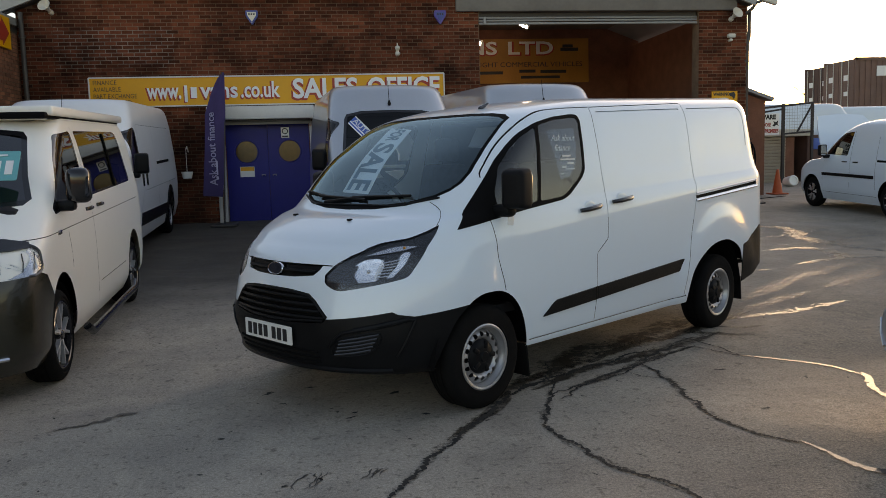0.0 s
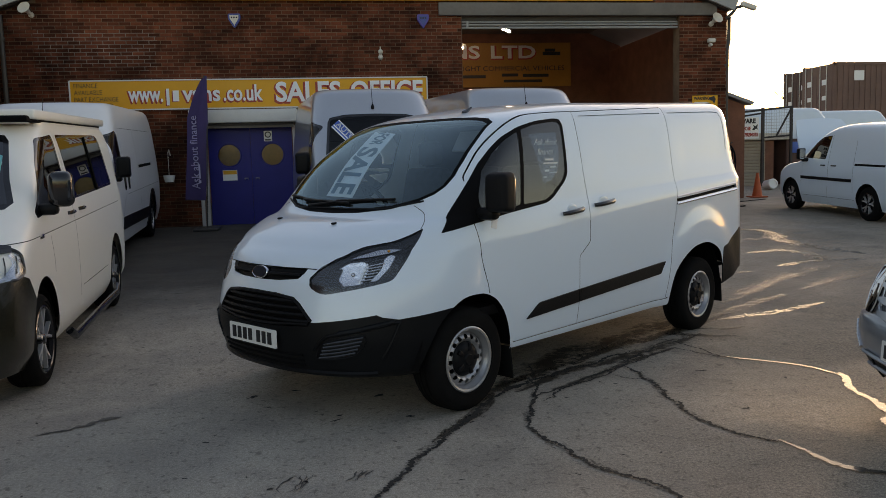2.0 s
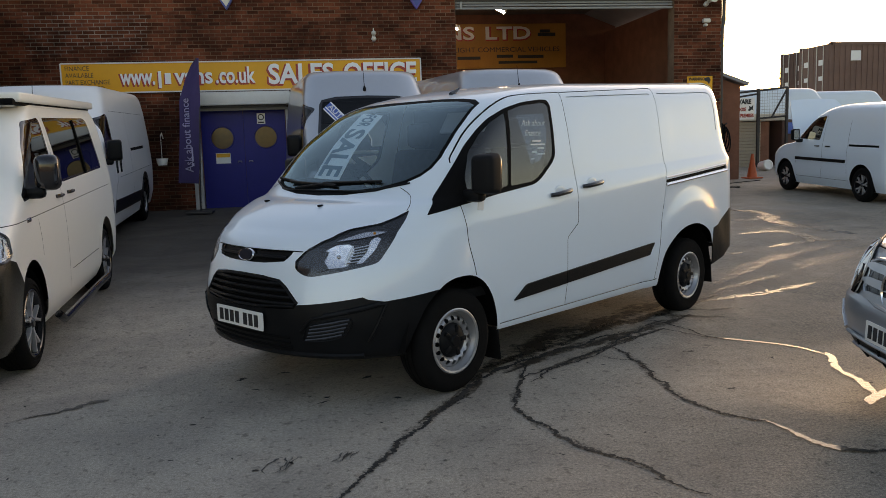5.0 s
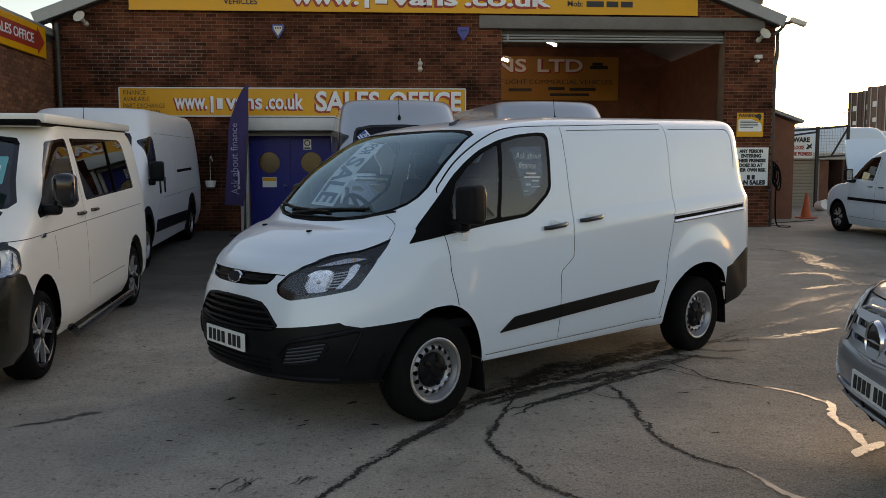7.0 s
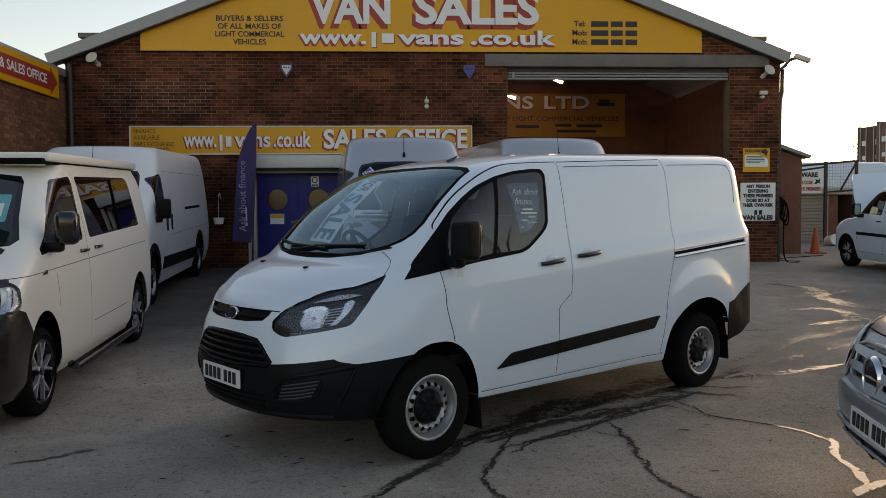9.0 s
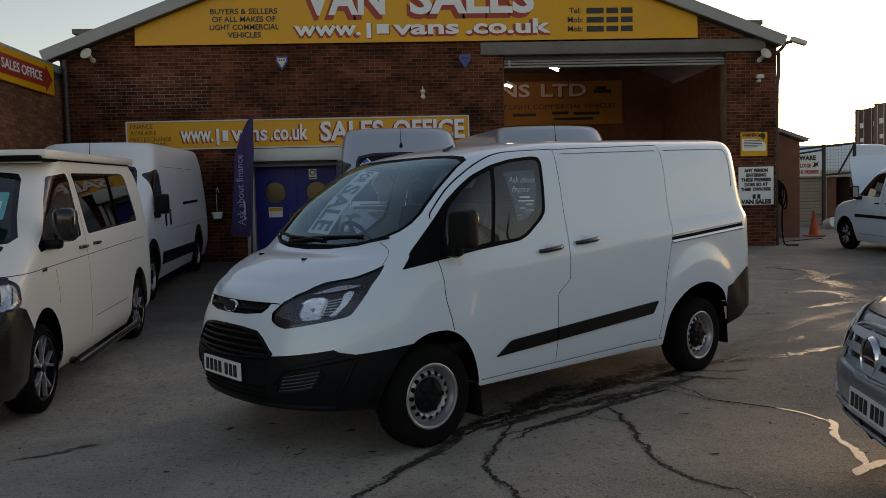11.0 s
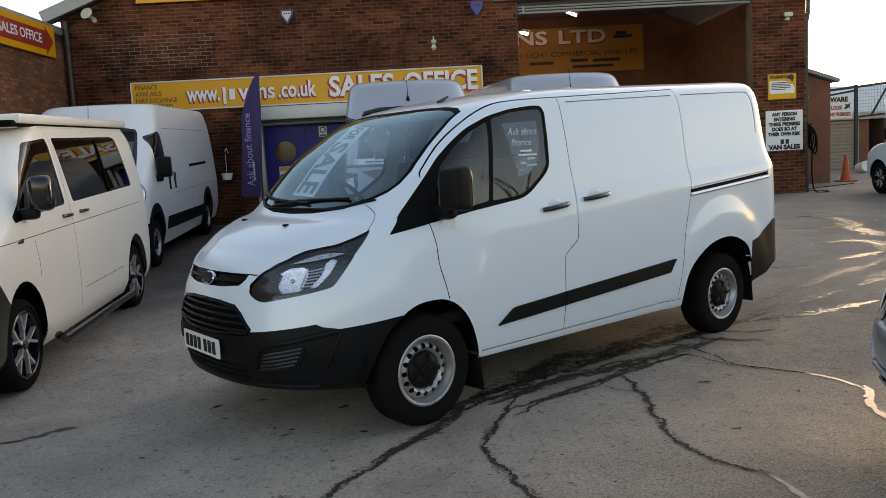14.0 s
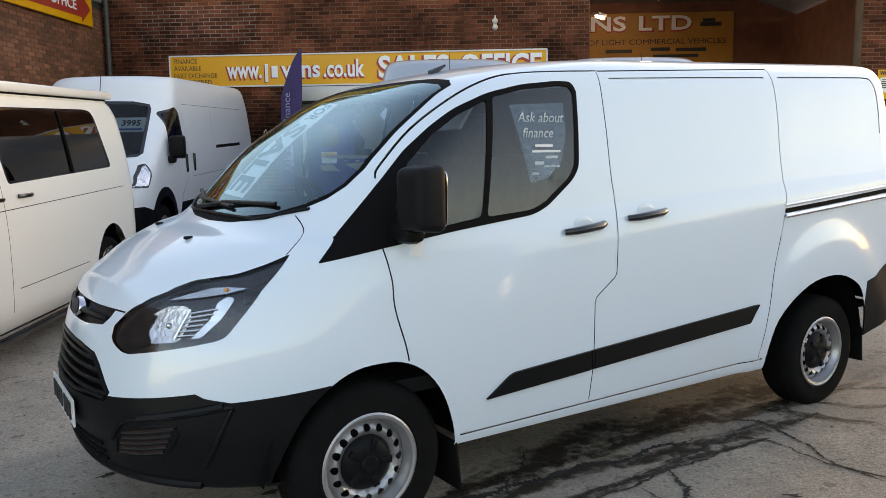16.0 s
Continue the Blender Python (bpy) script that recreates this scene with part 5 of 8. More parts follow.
def cab(root, x0, x1, hw, z0, z1, seats=(-0.5, 0.5), bulk=True):
    part("dashboard", box(0.45, hw * 1.7, 0.4, x0 + 0.1, 0, z0 + 0.25, 0.08), M_INTERIOR, root)
    part("cab_floor", box(x1 - x0 + 0.3, hw * 1.7, 0.05, (x0 + x1) / 2, 0, z0 - 0.05), M_INTERIOR, root)
    for y in seats:
        seat(root, x0 + 0.75, y, z0 + 0.25, 0.48)
    if bulk:
        part("bulkhead", box(0.04, hw * 1.62, z1 - z0, x1, 0, z0), M_INTERIOR, root)


# white camper with a raised roof, beside the van
T_LEVELS = [
    (0.22, -0.78, 3.74, 0.87, 0.50, 2.8, 0.26), (0.35, -0.88, 3.80, 0.935, 0.55, 2.8, 0.26), (0.60, -0.90, 3.84, 0.950, 0.58, 2.8, 0.26), (0.85, -0.87, 3.84, 0.952, 0.58, 2.7, 0.26),
    (1.00, -0.78, 3.84, 0.948, 0.55, 2.6, 0.26), (1.10, -0.62, 3.84, 0.942, 0.52, 2.6, 0.26), (1.20, -0.40, 3.84, 0.932, 0.48, 2.8, 0.26), (1.28, -0.24, 3.84, 0.922, 0.44, 2.8, 0.26),
    (1.50, 0.06, 3.83, 0.888, 0.40, 3.0, 0.26), (1.75, 0.40, 3.80, 0.845, 0.38, 3.0, 0.26), (1.86, 0.56, 3.75, 0.815, 0.38, 2.8, 0.26)]
T_TOP = [(1.915, 0.66, 3.68, 0.795, 0.42, 2.6, 0.26), (1.938, 0.72, 3.64, 0.77, 0.45, 2.4, 0.26), (1.95, 1.2, 3.5, 0.3, 0.4, 2.0, 0.26)]


def camper():
    sc = half_round([(0, 1.86), (0.40, 1.85), (0.62, 1.825), (0.66, 1.78), (0.74, 1.50), (0.80, 1.34), (0.76, 1.30), (0.4, 1.275), (0, 1.27)])
    w1 = rounded([(0.20, 1.36), (0.42, 1.60), (0.655, 1.800), (1.085, 1.832), (1.105, 1.275), (0.42, 1.245), (0.06, 1.215), (0.05, 1.26)], 0.05)
    w2 = rounded([(1.215, 1.832), (2.90, 1.845, 0.08), (3.03, 1.825, 0.06), (3.18, 1.315, 0.06), (1.305, 1.280)], 0.04)
    low = [(-1.2, 0.86), (-0.70, 0.86), (-0.45, 0.87), (-0.36, 0.84), (-0.22, 0.66), (-0.10, 0.5), (-0.10, 0.1), (-1.2, 0.1)]
    fa, ra = arch_line(0.02, 0.375, 0.795), arch_line(3.02, 0.375, 0.795)
    root, tree = vehicle("camper_van", stand(-2.897, 6.10, 94.4, 3.0), "warm white camper van with a raised roof and black bumper", "van",
                         T_LEVELS + T_TOP, M_CREAM, 3.0, (0.336, 0.243, 0.22, "alloy"), (fa, ra), sc, (w1, w2), (), (
                             [(1.155, 1.87), (1.195, 1.27), (1.20, 0.95), (1.20, 0.36)], curve([(0.33, 1.06), (0.36, 0.90), (0.36, 0.78)], 4),
                             [(-0.45, 1.085), (0.4, 1.092), (1.3, 1.10), (3.4, 1.12)], [(1.3, 0.52), (2.5, 0.52)]), M_DARKGLASS, None, (18, 44, 6, 3), low, bumper_mat=M_OLIVE)
    slab = box(3.02, 1.66, 0.075, 2.02, 0, 0, 0.020, 3)
    for v in slab.verts:
        v.co.x += 0.12 * (v.co.y / 0.81) ** 2 * (1 if v.co.x < 1 else 0)
    part("raised_roof", moved(slab, Matrix.Translation((0, 0, 1.950))), M_CREAM, root, "white pop-up roof shell")
    part("roof_seal", box(2.92, 1.58, 0.05, 2.02, 0, 1.925, 0.015), M_SEAL, root, "black roof bellows seal")
    part("roof_lip", tube([(0.62 + 0.10 * (y / 0.75) ** 2, y, 1.945) for y in np.linspace(-0.76, 0.76, 15)], 0.03, 8), M_CREAM, root)
    for sd in (-1, 1):
        pick = (lambda f: f.normal.y < -0.02 and f.normal.x < 0.2) if sd < 0 else (lambda f: f.normal.y > 0.02 and f.normal.x < 0.2)
        ho = rounded([(-0.84, 0.870), (-0.52, 0.862), (-0.44, 0.895), (-0.415, 1.02), (-0.455, 1.062), (-0.74, 1.035)], 0.025)
        h = plate(ho, 0.0)
        bmesh.ops.triangulate(h, faces=h.faces)
        bmesh.ops.subdivide_edges(h, edges=h.edges, cuts=3)
        back = h.copy()
        for v in h.verts:
            q = tree.ray_cast(Vector((v.co.x, sd * 4, v.co.z)), Vector((0, -sd, 0)))[0]
            v.co.y = (q.y if q else sd * 0.8) + sd * 0.012
        for v in back.verts:
            q = tree.ray_cast(Vector((v.co.x, sd * 4, v.co.z)), Vector((0, -sd, 0)))[0]
            v.co.y = (q.y if q else sd * 0.8) + sd * 0.004
        hd = part("headlight", back, M_LAMPCHROME, root, "clear headlight with ribbed chrome inside")
        part("lens", h, M_LENS, hd)
        rim = [tree.ray_cast(Vector((q[0], sd * 4, q[1])), Vector((0, -sd, 0))) for q in [(p.x, p.y) for p in ho] + [(ho[0].x, ho[0].y)]]
        part("lamp_edge", tube([q[0] + q[1] * 0.008 for q in rim if q[0]], 0.011, 6), M_GLOSSBLACK, hd, "black lamp edge")
        for u in (-0.70, -0.60, -0.52):
            q = [tree.ray_cast(Vector((u + 0.03 * k, sd * 4, 0.90 + 0.055 * k)), Vector((0, -sd, 0))) for k in (0, 1, 2)]
            part("lamp_divider", tube([p[0] + p[1] * 0.007 for p in q], 0.004, 5), M_LAMPGREY, hd)
        part("bumper_vent", moved(box(0.03, 0.05, 0.22, 0, 0, 0, 0.01), Matrix.Translation(at_nose(tree, sd * 0.70, 0.42, 0.004))), M_GLOSSBLACK, root)
        part("vent_blade", tube([at_nose(tree, sd * y, 0.36, 0.012) for y in (0.40, 0.55, 0.68, 0.78)], 0.014, 6), M_CHROME, root, "pale bumper blade")
        part("vent_blade", tube([at_nose(tree, sd * y, 0.66, 0.012) for y in (0.40, 0.55, 0.68)], 0.012, 6), M_GLOSSBLACK, root)
        part("side_bar", tube([(0.42, sd * 1.0, 0.30), (0.5, sd * 1.02, 0.24), (2.45, sd * 1.02, 0.24), (2.55, sd * 1.0, 0.30)], 0.032, 10), M_GLOSSBLACK, root, "black tubular side bar")
        door_mirror(root, 0.24, sd * 0.89, 1.25, 0.86, "gloss black rounded door mirror", M_GLOSSBLACK, 0.075)
    guard = on_nose(tree, half_round([(0, 1.125), (0.5, 1.12), (0.74, 1.105), (0.87, 1.075), (0.885, 1.04), (0.80, 1.035), (0.4, 1.035), (0, 1.035)]), 0.016)
    guard.normal_update()
    part("bonnet_guard", skin(guard, 0.008), M_GLOSSBLACK, root, "gloss black guard along the bonnet's edge")
    handle(root, tree, 0.98, 1.19, 1.18)
    handle(root, tree, 1.40, 1.60, 1.185)
    part("side_repeater", moved(box(0.10, 0.014, 0.035, 0, 0, 0, 0.006), Matrix.Translation(at_side(tree, 0.07, 1.065, 0.0))), M_CHROME, root)
    part("window_divider", tube([at_side(tree, 2.36, 1.30, 0.004), at_side(tree, 2.35, 1.56, 0.004), at_side(tree, 2.34, 1.82, 0.004)], 0.014, 6), M_SEAL, root, "black upright between the side panes")
    cab(root, -0.1, 1.2, 0.9, 0.65, 1.8, (-0.5, 0.5), False)
    part("rear_blind", box(2.3, 1.5, 0.9, 2.5, 0, 0.6, 0.05), M_INTERIOR, root, "dark rear cabin furniture")
    plate_number(root, face_m(-0.915, 0, 0.48))
    return root, tree


camper_root = camper()[0]
card = part("price_card", plate(rect(0.36, 0.26, 0, 0, 0.015), 0.004), M_TEAL, camper_root, "teal price card", False, face_m(-0.03, -0.56, 1.58, -90, -40))
bars([(-0.09, -0.02, 0.09, 0.12), (0.02, -0.02, 0.09, 0.12), (0.12, -0.02, 0.05, 0.12)], M_WHITEINK, card, Matrix.Translation((0, -0.004, 0)), "card_panel")
words("5", 0.11, M_BLACKINK, card, Matrix.Translation((0.02, -0.008, -0.02)), "card_figure", bold=0.003)
bars([(0.0, 0.09, 0.2, 0.014), (-0.05, 0.065, 0.12, 0.01)], M_WHITEINK, card, Matrix.Translation((0, -0.004, 0)), "card_print")

# long high-roofed van, near the corner of the building
D_LEVELS = [
    (0.25, -0.84, 5.08, 0.92, 0.55, 2.8, 0.15), (0.50, -0.94, 5.16, 0.985, 0.62, 2.6, 0.15), (0.85, -0.92, 5.18, 1.0, 0.62, 2.6, 0.15), (1.02, -0.85, 5.18, 1.0, 0.60, 2.5, 0.15),
    (1.15, -0.68, 5.18, 0.992, 0.56, 2.5, 0.15), (1.27, -0.46, 5.18, 0.982, 0.50, 2.7, 0.15), (1.50, -0.12, 5.18, 0.965, 0.45, 2.8, 0.15), (1.80, 0.30, 5.17, 0.932, 0.42, 2.8, 0.15),
    (2.00, 0.55, 5.15, 0.910, 0.42, 2.9, 0.15), (2.20, 0.74, 5.14, 0.872, 0.46, 3.2, 0.16)]
D_TOP = [(2.30, 0.83, 5.11, 0.845, 0.48, 3.3, 0.17), (2.355, 0.91, 5.08, 0.805, 0.50, 3.2, 0.18), (2.385, 1.0, 5.03, 0.74, 0.52, 2.9, 0.2), (2.402, 1.25, 4.9, 0.52, 0.6, 2.2, 0.2), (2.410, 2.0, 4.4, 0.05, 0.4, 2.0, 0.1)]
D_SCREEN = [(0, 2.04), (0.45, 2.03), (0.66, 1.99), (0.70, 1.93), (0.77, 1.60), (0.82, 1.36), (0.78, 1.32), (0.4, 1.29), (0, 1.28)]


def high_van(m, paint, label, name="high_roof_van", top=1.0, strip=True, category="van", rail=True):
    """A tall delivery van; top scales the roof's height."""
    lv = [tuple([r[0] if r[0] < 1.3 else 1.27 + (r[0] - 1.27) * top, *r[1:]]) for r in D_LEVELS + D_TOP]
    k = lambda z: z if z < 1.3 else 1.27 + (z - 1.27) * top
    sc = half_round([(y, k(z)) for y, z in D_SCREEN])
    w1 = rounded([(0.36, k(1.58)), (0.50, k(1.88), 0.06), (0.84, k(1.96), 0.08), (0.95, k(1.88), 0.05), (0.99, k(1.38), 0.08), (0.90, 1.27, 0.08), (0.42, 1.25), (0.33, 1.32)], 0.05)
    low = [(-1.2, 0.72), (-0.6, 0.72), (-0.42, 0.66), (-0.2, 0.5), (-0.2, 0.1), (-1.2, 0.1)]
    dark = [("side_moulding", rounded([(0.62, 0.47), (3.38, 0.43), (3.45, 0.62), (0.70, 0.66)], 0.02), M_PLASTIC, 0.008)] if strip else []
    if strip:
        dark += [("wheel_arch_trim", arch_line(x, 0.50, 0.92), M_PLASTIC, 0.012) for x in (0.0, 3.9)]
    dark += [("rail_cover", rounded([(2.60, k(1.345)), (4.16, k(1.35)), (4.16, k(1.40)), (2.60, k(1.395))], 0.01), M_SEAL, -0.008)]
    root, tree = vehicle(name, m, label, category, lv, paint, 3.9, (0.345, 0.20, 0.22, "steel"), (arch_line(0.0, 0.42, 0.80), arch_line(3.9, 0.42, 0.80)), sc, (w1,), dark,
                         (curve([(1.05, k(2.0)), (1.14, 1.6), (1.12, 1.1), (0.75, 0.75), (0.62, 0.4)], 5), [(1.15, k(2.0)), (4.6, k(1.98))], [(2.52, k(1.98)), (2.52, 0.4)], [(1.2, 0.98), (4.9, 1.0)]), M_VANGLASS, None, (14, 40, 6, 2), low)
    for sd in (-1, 1):
        ho = rounded([(-0.70, 0.955), (-0.50, 0.945), (-0.36, 1.10), (-0.315, 1.235), (-0.40, 1.215), (-0.58, 1.09)], 0.02)
        for nm, out, mt, grow in (("headlight", 0.006, M_GLOSSBLACK, 0.0), ("reflector", 0.010, M_LAMPCHROME, -0.022)):
            g = plate(offset(ho, grow) if grow else ho, 0.0)
            bmesh.ops.triangulate(g, faces=g.faces)
            bmesh.ops.subdivide_edges(g, edges=g.edges, cuts=3)
            for v in g.verts:
                q = tree.ray_cast(Vector((v.co.x, sd * 4, v.co.z)), Vector((0, -sd, 0)))
                v.co = q[0] + q[1] * out if q[0] else Vector((v.co.x, sd * 0.8, v.co.z))
            hd = part(nm, g, mt, root if nm == "headlight" else hd, "upswept clear headlight" if nm == "headlight" else "")
        door_mirror(root, 0.30, sd * 0.91, 1.24, 0.95)
    for u in (0.98, 1.33):
        part("door_handle", moved(box(0.045, 0.03, 0.26, 0, 0, 0, 0.012), Matrix.Translation(at_side(tree, u, 1.05, 0.004))), M_GLOSSBLACK, root, "upright black grip")
    base = at_nose(tree, 0.02, k(2.12), 0.01)
    aer = part("aerial", rod(base, base + Vector((0.10, 0, 0.34)), 0.006, 6, 0.003), M_PLASTIC, root, "thin black roof aerial")
    part("aerial_foot", moved(lathe([(0.0, -0.03), (0.022, -0.02), (0.026, 0.01), (0.012, 0.05), (0.0, 0.06)], 12, "Z"), Matrix.Translation(base)), M_PLASTIC, aer)
    part("grille", box(0.04, 0.9, 0.16, at_nose(tree, 0, 0.8).x + 0.01, 0, 0.74, 0.015), M_PLASTIC, root)
    cab(root, -0.1, 1.35, 0.92, 0.75, k(1.98))
    return root, tree


delivery = high_van(stand(-3.86, 11.98, 94.0, 3.9), M_VANWHITE, "white high-roofed delivery van with a black side moulding")[0]
dc = part("price_card", plate(rect(0.42, 0.24, 0, 0, 0.02), 0.004), M_BANNER, delivery, "pale price card behind the glass", False, face_m(0.40, -0.45, 1.72, -90, -38))
words("3995", 0.13, M_BLACKINK, dc, Matrix.Translation((0.02, -0.005, 0.02)), "card_figure", bold=0.003)
bars([(0, -0.08, 0.36, 0.03)], M_SIGNBLUE, dc, Matrix.Translation((0, -0.004, 0)), "card_print")
silver, silver_tree = high_van(stand(0.92, 11.45, 95.0, 3.9), M_SILVER, "silver high-roofed van parked nose out before the sales office", "silver_van", 1.09)


def on_screen(bm, tree, start, end, rise, out):
    """Bends a flat layout, x along the band and z across it, on to a windscreen between two places."""
    a, b = Vector(start), Vector(end)
    d = (b - a).normalized()
    up = Vector((-d.y, d.x)) * rise
    for v in bm.verts:
        c = a + d * v.co.x + up * v.co.z
        v.co = at_nose(tree, c.x, c.y, out)
    return bm


def screen_words(text, size, material, parent, tree, start, end, off, name):
    """Letters that follow a slanted band on a windscreen."""
    o = words(text, size, material, parent, Matrix.Identity(4), name, bold=0.002, depth=0.001)
    g = bmesh.new()
    g.from_mesh(o.data)
    x0 = min(v.co.x for v in g.verts)
    z0 = min(v.co.z for v in g.verts)
    for v in g.verts:
        v.co = Vector((v.co.x - x0 + 0.02, 0, v.co.z - z0 + off))
    on_screen(g, tree, start, end, -1, 0.009)
    g.to_mesh(o.data)
    g.free()
    return o


def band(ln, z0, z1):
    g = bmesh.new()
    q = [[g.verts.new((x, 0, z)) for z in (z0, (z0 + z1) / 2, z1)] for x in np.linspace(0, ln, 12)]
    for m0, m1 in zip(q, q[1:]):
        for k in range(2):
            g.faces.new((m0[k], m1[k], m1[k + 1], m0[k + 1]))
    return g


DA, DB = (0.66, 1.925), (0.30, 1.48)
sb = part("gearbox_decal", on_screen(band(0.60, 0.0, 0.16), silver_tree, DA, DB, -1, 0.003), M_SIGNBLUE, silver, "slanted blue decal with white edges and letters")
for z in (0.0, 0.040, 0.145):
    part("decal_edge", on_screen(band(0.60, z, z + 0.018), silver_tree, DA, DB, -1, 0.006), M_WHITEINK, sb)
screen_words("AUTOMATIC", 0.11, M_WHITEINK, sb, silver_tree, DA, DB, 0.065, "decal_lettering")
pc = part("price_card", on_screen(band(0.84, -0.045, 0.045), silver_tree, (0.84, 1.365), (0.0, 1.365), -1, 0.003), M_BANNER, silver, "long pale card along the foot of the windscreen")
part("card_print", on_screen(band(0.60, -0.008, 0.010), silver_tree, (0.70, 1.365), (0.1, 1.365), -1, 0.006), M_BANNERINK, pc)
pc2 = part("small_card", on_screen(band(0.27, -0.05, 0.05), silver_tree, (0.05, 1.475), (-0.22, 1.475), -1, 0.003), M_BANNER, silver, "pale card with dark letters")
screen_words("AUT", 0.09, M_BANNERINK, pc2, silver_tree, (0.05, 1.475), (-0.22, 1.475), -0.03, "card_lettering")
high_van(stand(3.36, 11.85, 96.0, 3.9), M_SILVER, "silver high-roofed van parked at an angle by the workshop bay", "silver_van", 1.10)

# small white van by the gate with its bonnet up
C_LEVELS = [
    (0.20, -0.72, 3.42, 0.80, 0.5, 2.6, 0.15), (0.40, -0.84, 3.50, 0.87, 0.55, 2.6, 0.15), (0.65, -0.84, 3.52, 0.885, 0.55, 2.5, 0.15), (0.80, -0.80, 3.52, 0.89, 0.55, 2.5, 0.15),
    (0.92, -0.66, 3.52, 0.885, 0.55, 2.4, 0.15), (1.00, -0.40, 3.51, 0.875, 0.5, 2.5, 0.15), (1.06, 0.02, 3.50, 0.865, 0.45, 2.6, 0.15), (1.30, 0.36, 3.48, 0.83, 0.42, 2.7, 0.15), (1.60, 0.78, 3.45, 0.775, 0.45, 2.6, 0.15)]
C_TOP = [(1.74, 1.05, 3.42, 0.72, 0.6, 2.4, 0.18), (1.81, 1.35, 3.38, 0.62, 0.7, 2.2, 0.2), (1.84, 1.8, 3.2, 0.35, 0.6, 2.0, 0.2), (1.845, 2.3, 2.9, 0.05, 0.3, 2.0, 0.1)]


def small_van():
    w1 = rounded([(0.52, 1.14), (0.86, 1.46), (1.05, 1.56), (1.38, 1.60), (1.28, 1.12)], 0.04)
    sc = half_round([(0, 1.62), (0.45, 1.60), (0.58, 1.56), (0.70, 1.25), (0.72, 1.12), (0.4, 1.09), (0, 1.08)])
    root, tree = vehicle("small_van", stand(11.12, 16.38, 267.0, 2.72), "small white delivery van with its bonnet propped open", "van", C_LEVELS + C_TOP, M_WHITE, 2.72,
                         (0.318, 0.20, 0.2, "alloy"), (arch_line(0, 0.37, 0.70), arch_line(2.72, 0.37, 0.70)), sc, (w1,),
                         (("side_moulding", rounded([(0.42, 0.70), (2.22, 0.70), (2.22, 0.76), (0.42, 0.76)], 0.01), M_PLASTIC, 0.01),
                          ("rail_cover", rounded([(2.28, 1.02), (3.20, 1.02), (3.20, 1.06), (2.28, 1.06)], 0.005), M_SEAL, -0.008)),
                         (curve([(1.42, 1.62), (1.40, 1.1), (1.42, 0.7), (1.36, 0.34)], 5), curve([(0.46, 1.02), (0.44, 0.8), (0.42, 0.6)], 4), [(2.24, 1.5), (2.26, 0.5)], [(0.42, 0.36), (2.3, 0.36)]), None, None, (12, 36, 6, 3))
    handle(root, tree, 1.14, 1.30, 1.0, 0.013)
    handle(root, tree, 1.52, 1.68, 1.0, 0.013)
    for sd in (-1, 1):
        door_mirror(root, 0.60, sd * 0.86, 1.08, 0.75)
        part("tail_light", box(0.07, 0.12, 0.36, 3.46, sd * 0.80, 0.92, 0.02), M_REDLENS, root, "red and white tail light")
        part("reverse_lamp", box(0.075, 0.122, 0.07, 3.46, sd * 0.802, 1.06, 0.01), M_PLATEW, root)
        part("rear_window", plate(rect(0.52, 0.52, 0, 0, 0.05), 0.01), M_DARKGLASS, root, "tinted rear door window", False, Matrix.Translation((3.515, sd * 0.34, 1.34)) @ Matrix.Rotation(radians(90), 4, "Z"))
    bo = bmesh.new()
    g = [[bo.verts.new((0.10 - 0.30 * t - 0.30 * t * t, y * (1 - 0.25 * t ** 3), 1.06 + 0.86 * t + 0.05 * math.cos(y * 1.6) * t)) for y in np.linspace(-0.70, 0.70, 13)] for t in np.linspace(0, 1, 9)]
    for a, b in zip(g, g[1:]):
        for i in range(12):
            bo.faces.new((a[i], a[i + 1], b[i + 1], b[i]))
    part("bonnet", skin(bo, 0.03), M_WHITE, root, "white bonnet propped up")
    plate_number(root, Matrix.Translation((3.535, 0, 0.62)) @ Matrix.Rotation(radians(90), 4, "Z"), material=M_PLATEY)
    cab(root, 0.2, 1.6, 0.82, 0.5, 1.6)
    return root


small_van()

# grey van whose nose reaches into view
G_LEVELS = [
    (0.19, -0.74, 3.95, 0.84, 0.36, 2.6, 0.15), (0.25, -0.82, 4.0, 0.90, 0.37, 2.7, 0.15), (0.34, -0.87, 4.03, 0.935, 0.38, 2.9, 0.15), (0.48, -0.89, 4.05, 0.945, 0.39, 2.9, 0.15), (0.56, -0.885, 4.06, 0.947, 0.40, 2.8, 0.15),
    (0.60, -0.865, 4.06, 0.932, 0.43, 2.6, 0.15), (0.70, -0.85, 4.06, 0.932, 0.46, 2.5, 0.15), (0.80, -0.82, 4.06, 0.93, 0.50, 2.4, 0.15), (0.88, -0.76, 4.06, 0.93, 0.50, 2.4, 0.15), (0.96, -0.60, 4.06, 0.93, 0.52, 2.4, 0.15),
    (1.04, -0.36, 4.05, 0.93, 0.50, 2.5, 0.15), (1.12, -0.10, 4.05, 0.925, 0.48, 2.6, 0.15), (1.20, 0.10, 4.04, 0.915, 0.46, 2.6, 0.15), (1.45, 0.46, 4.02, 0.88, 0.46, 2.7, 0.15), (1.72, 0.86, 3.98, 0.82, 0.46, 2.7, 0.15)]
G_TOP = [(1.82, 1.02, 3.95, 0.77, 0.5, 2.5, 0.15), (1.88, 1.25, 3.9, 0.68, 0.5, 2.3, 0.2), (1.90, 1.7, 3.7, 0.35, 0.5, 2.0, 0.2), (1.905, 2.2, 3.4, 0.05, 0.3, 2.0, 0.1)]


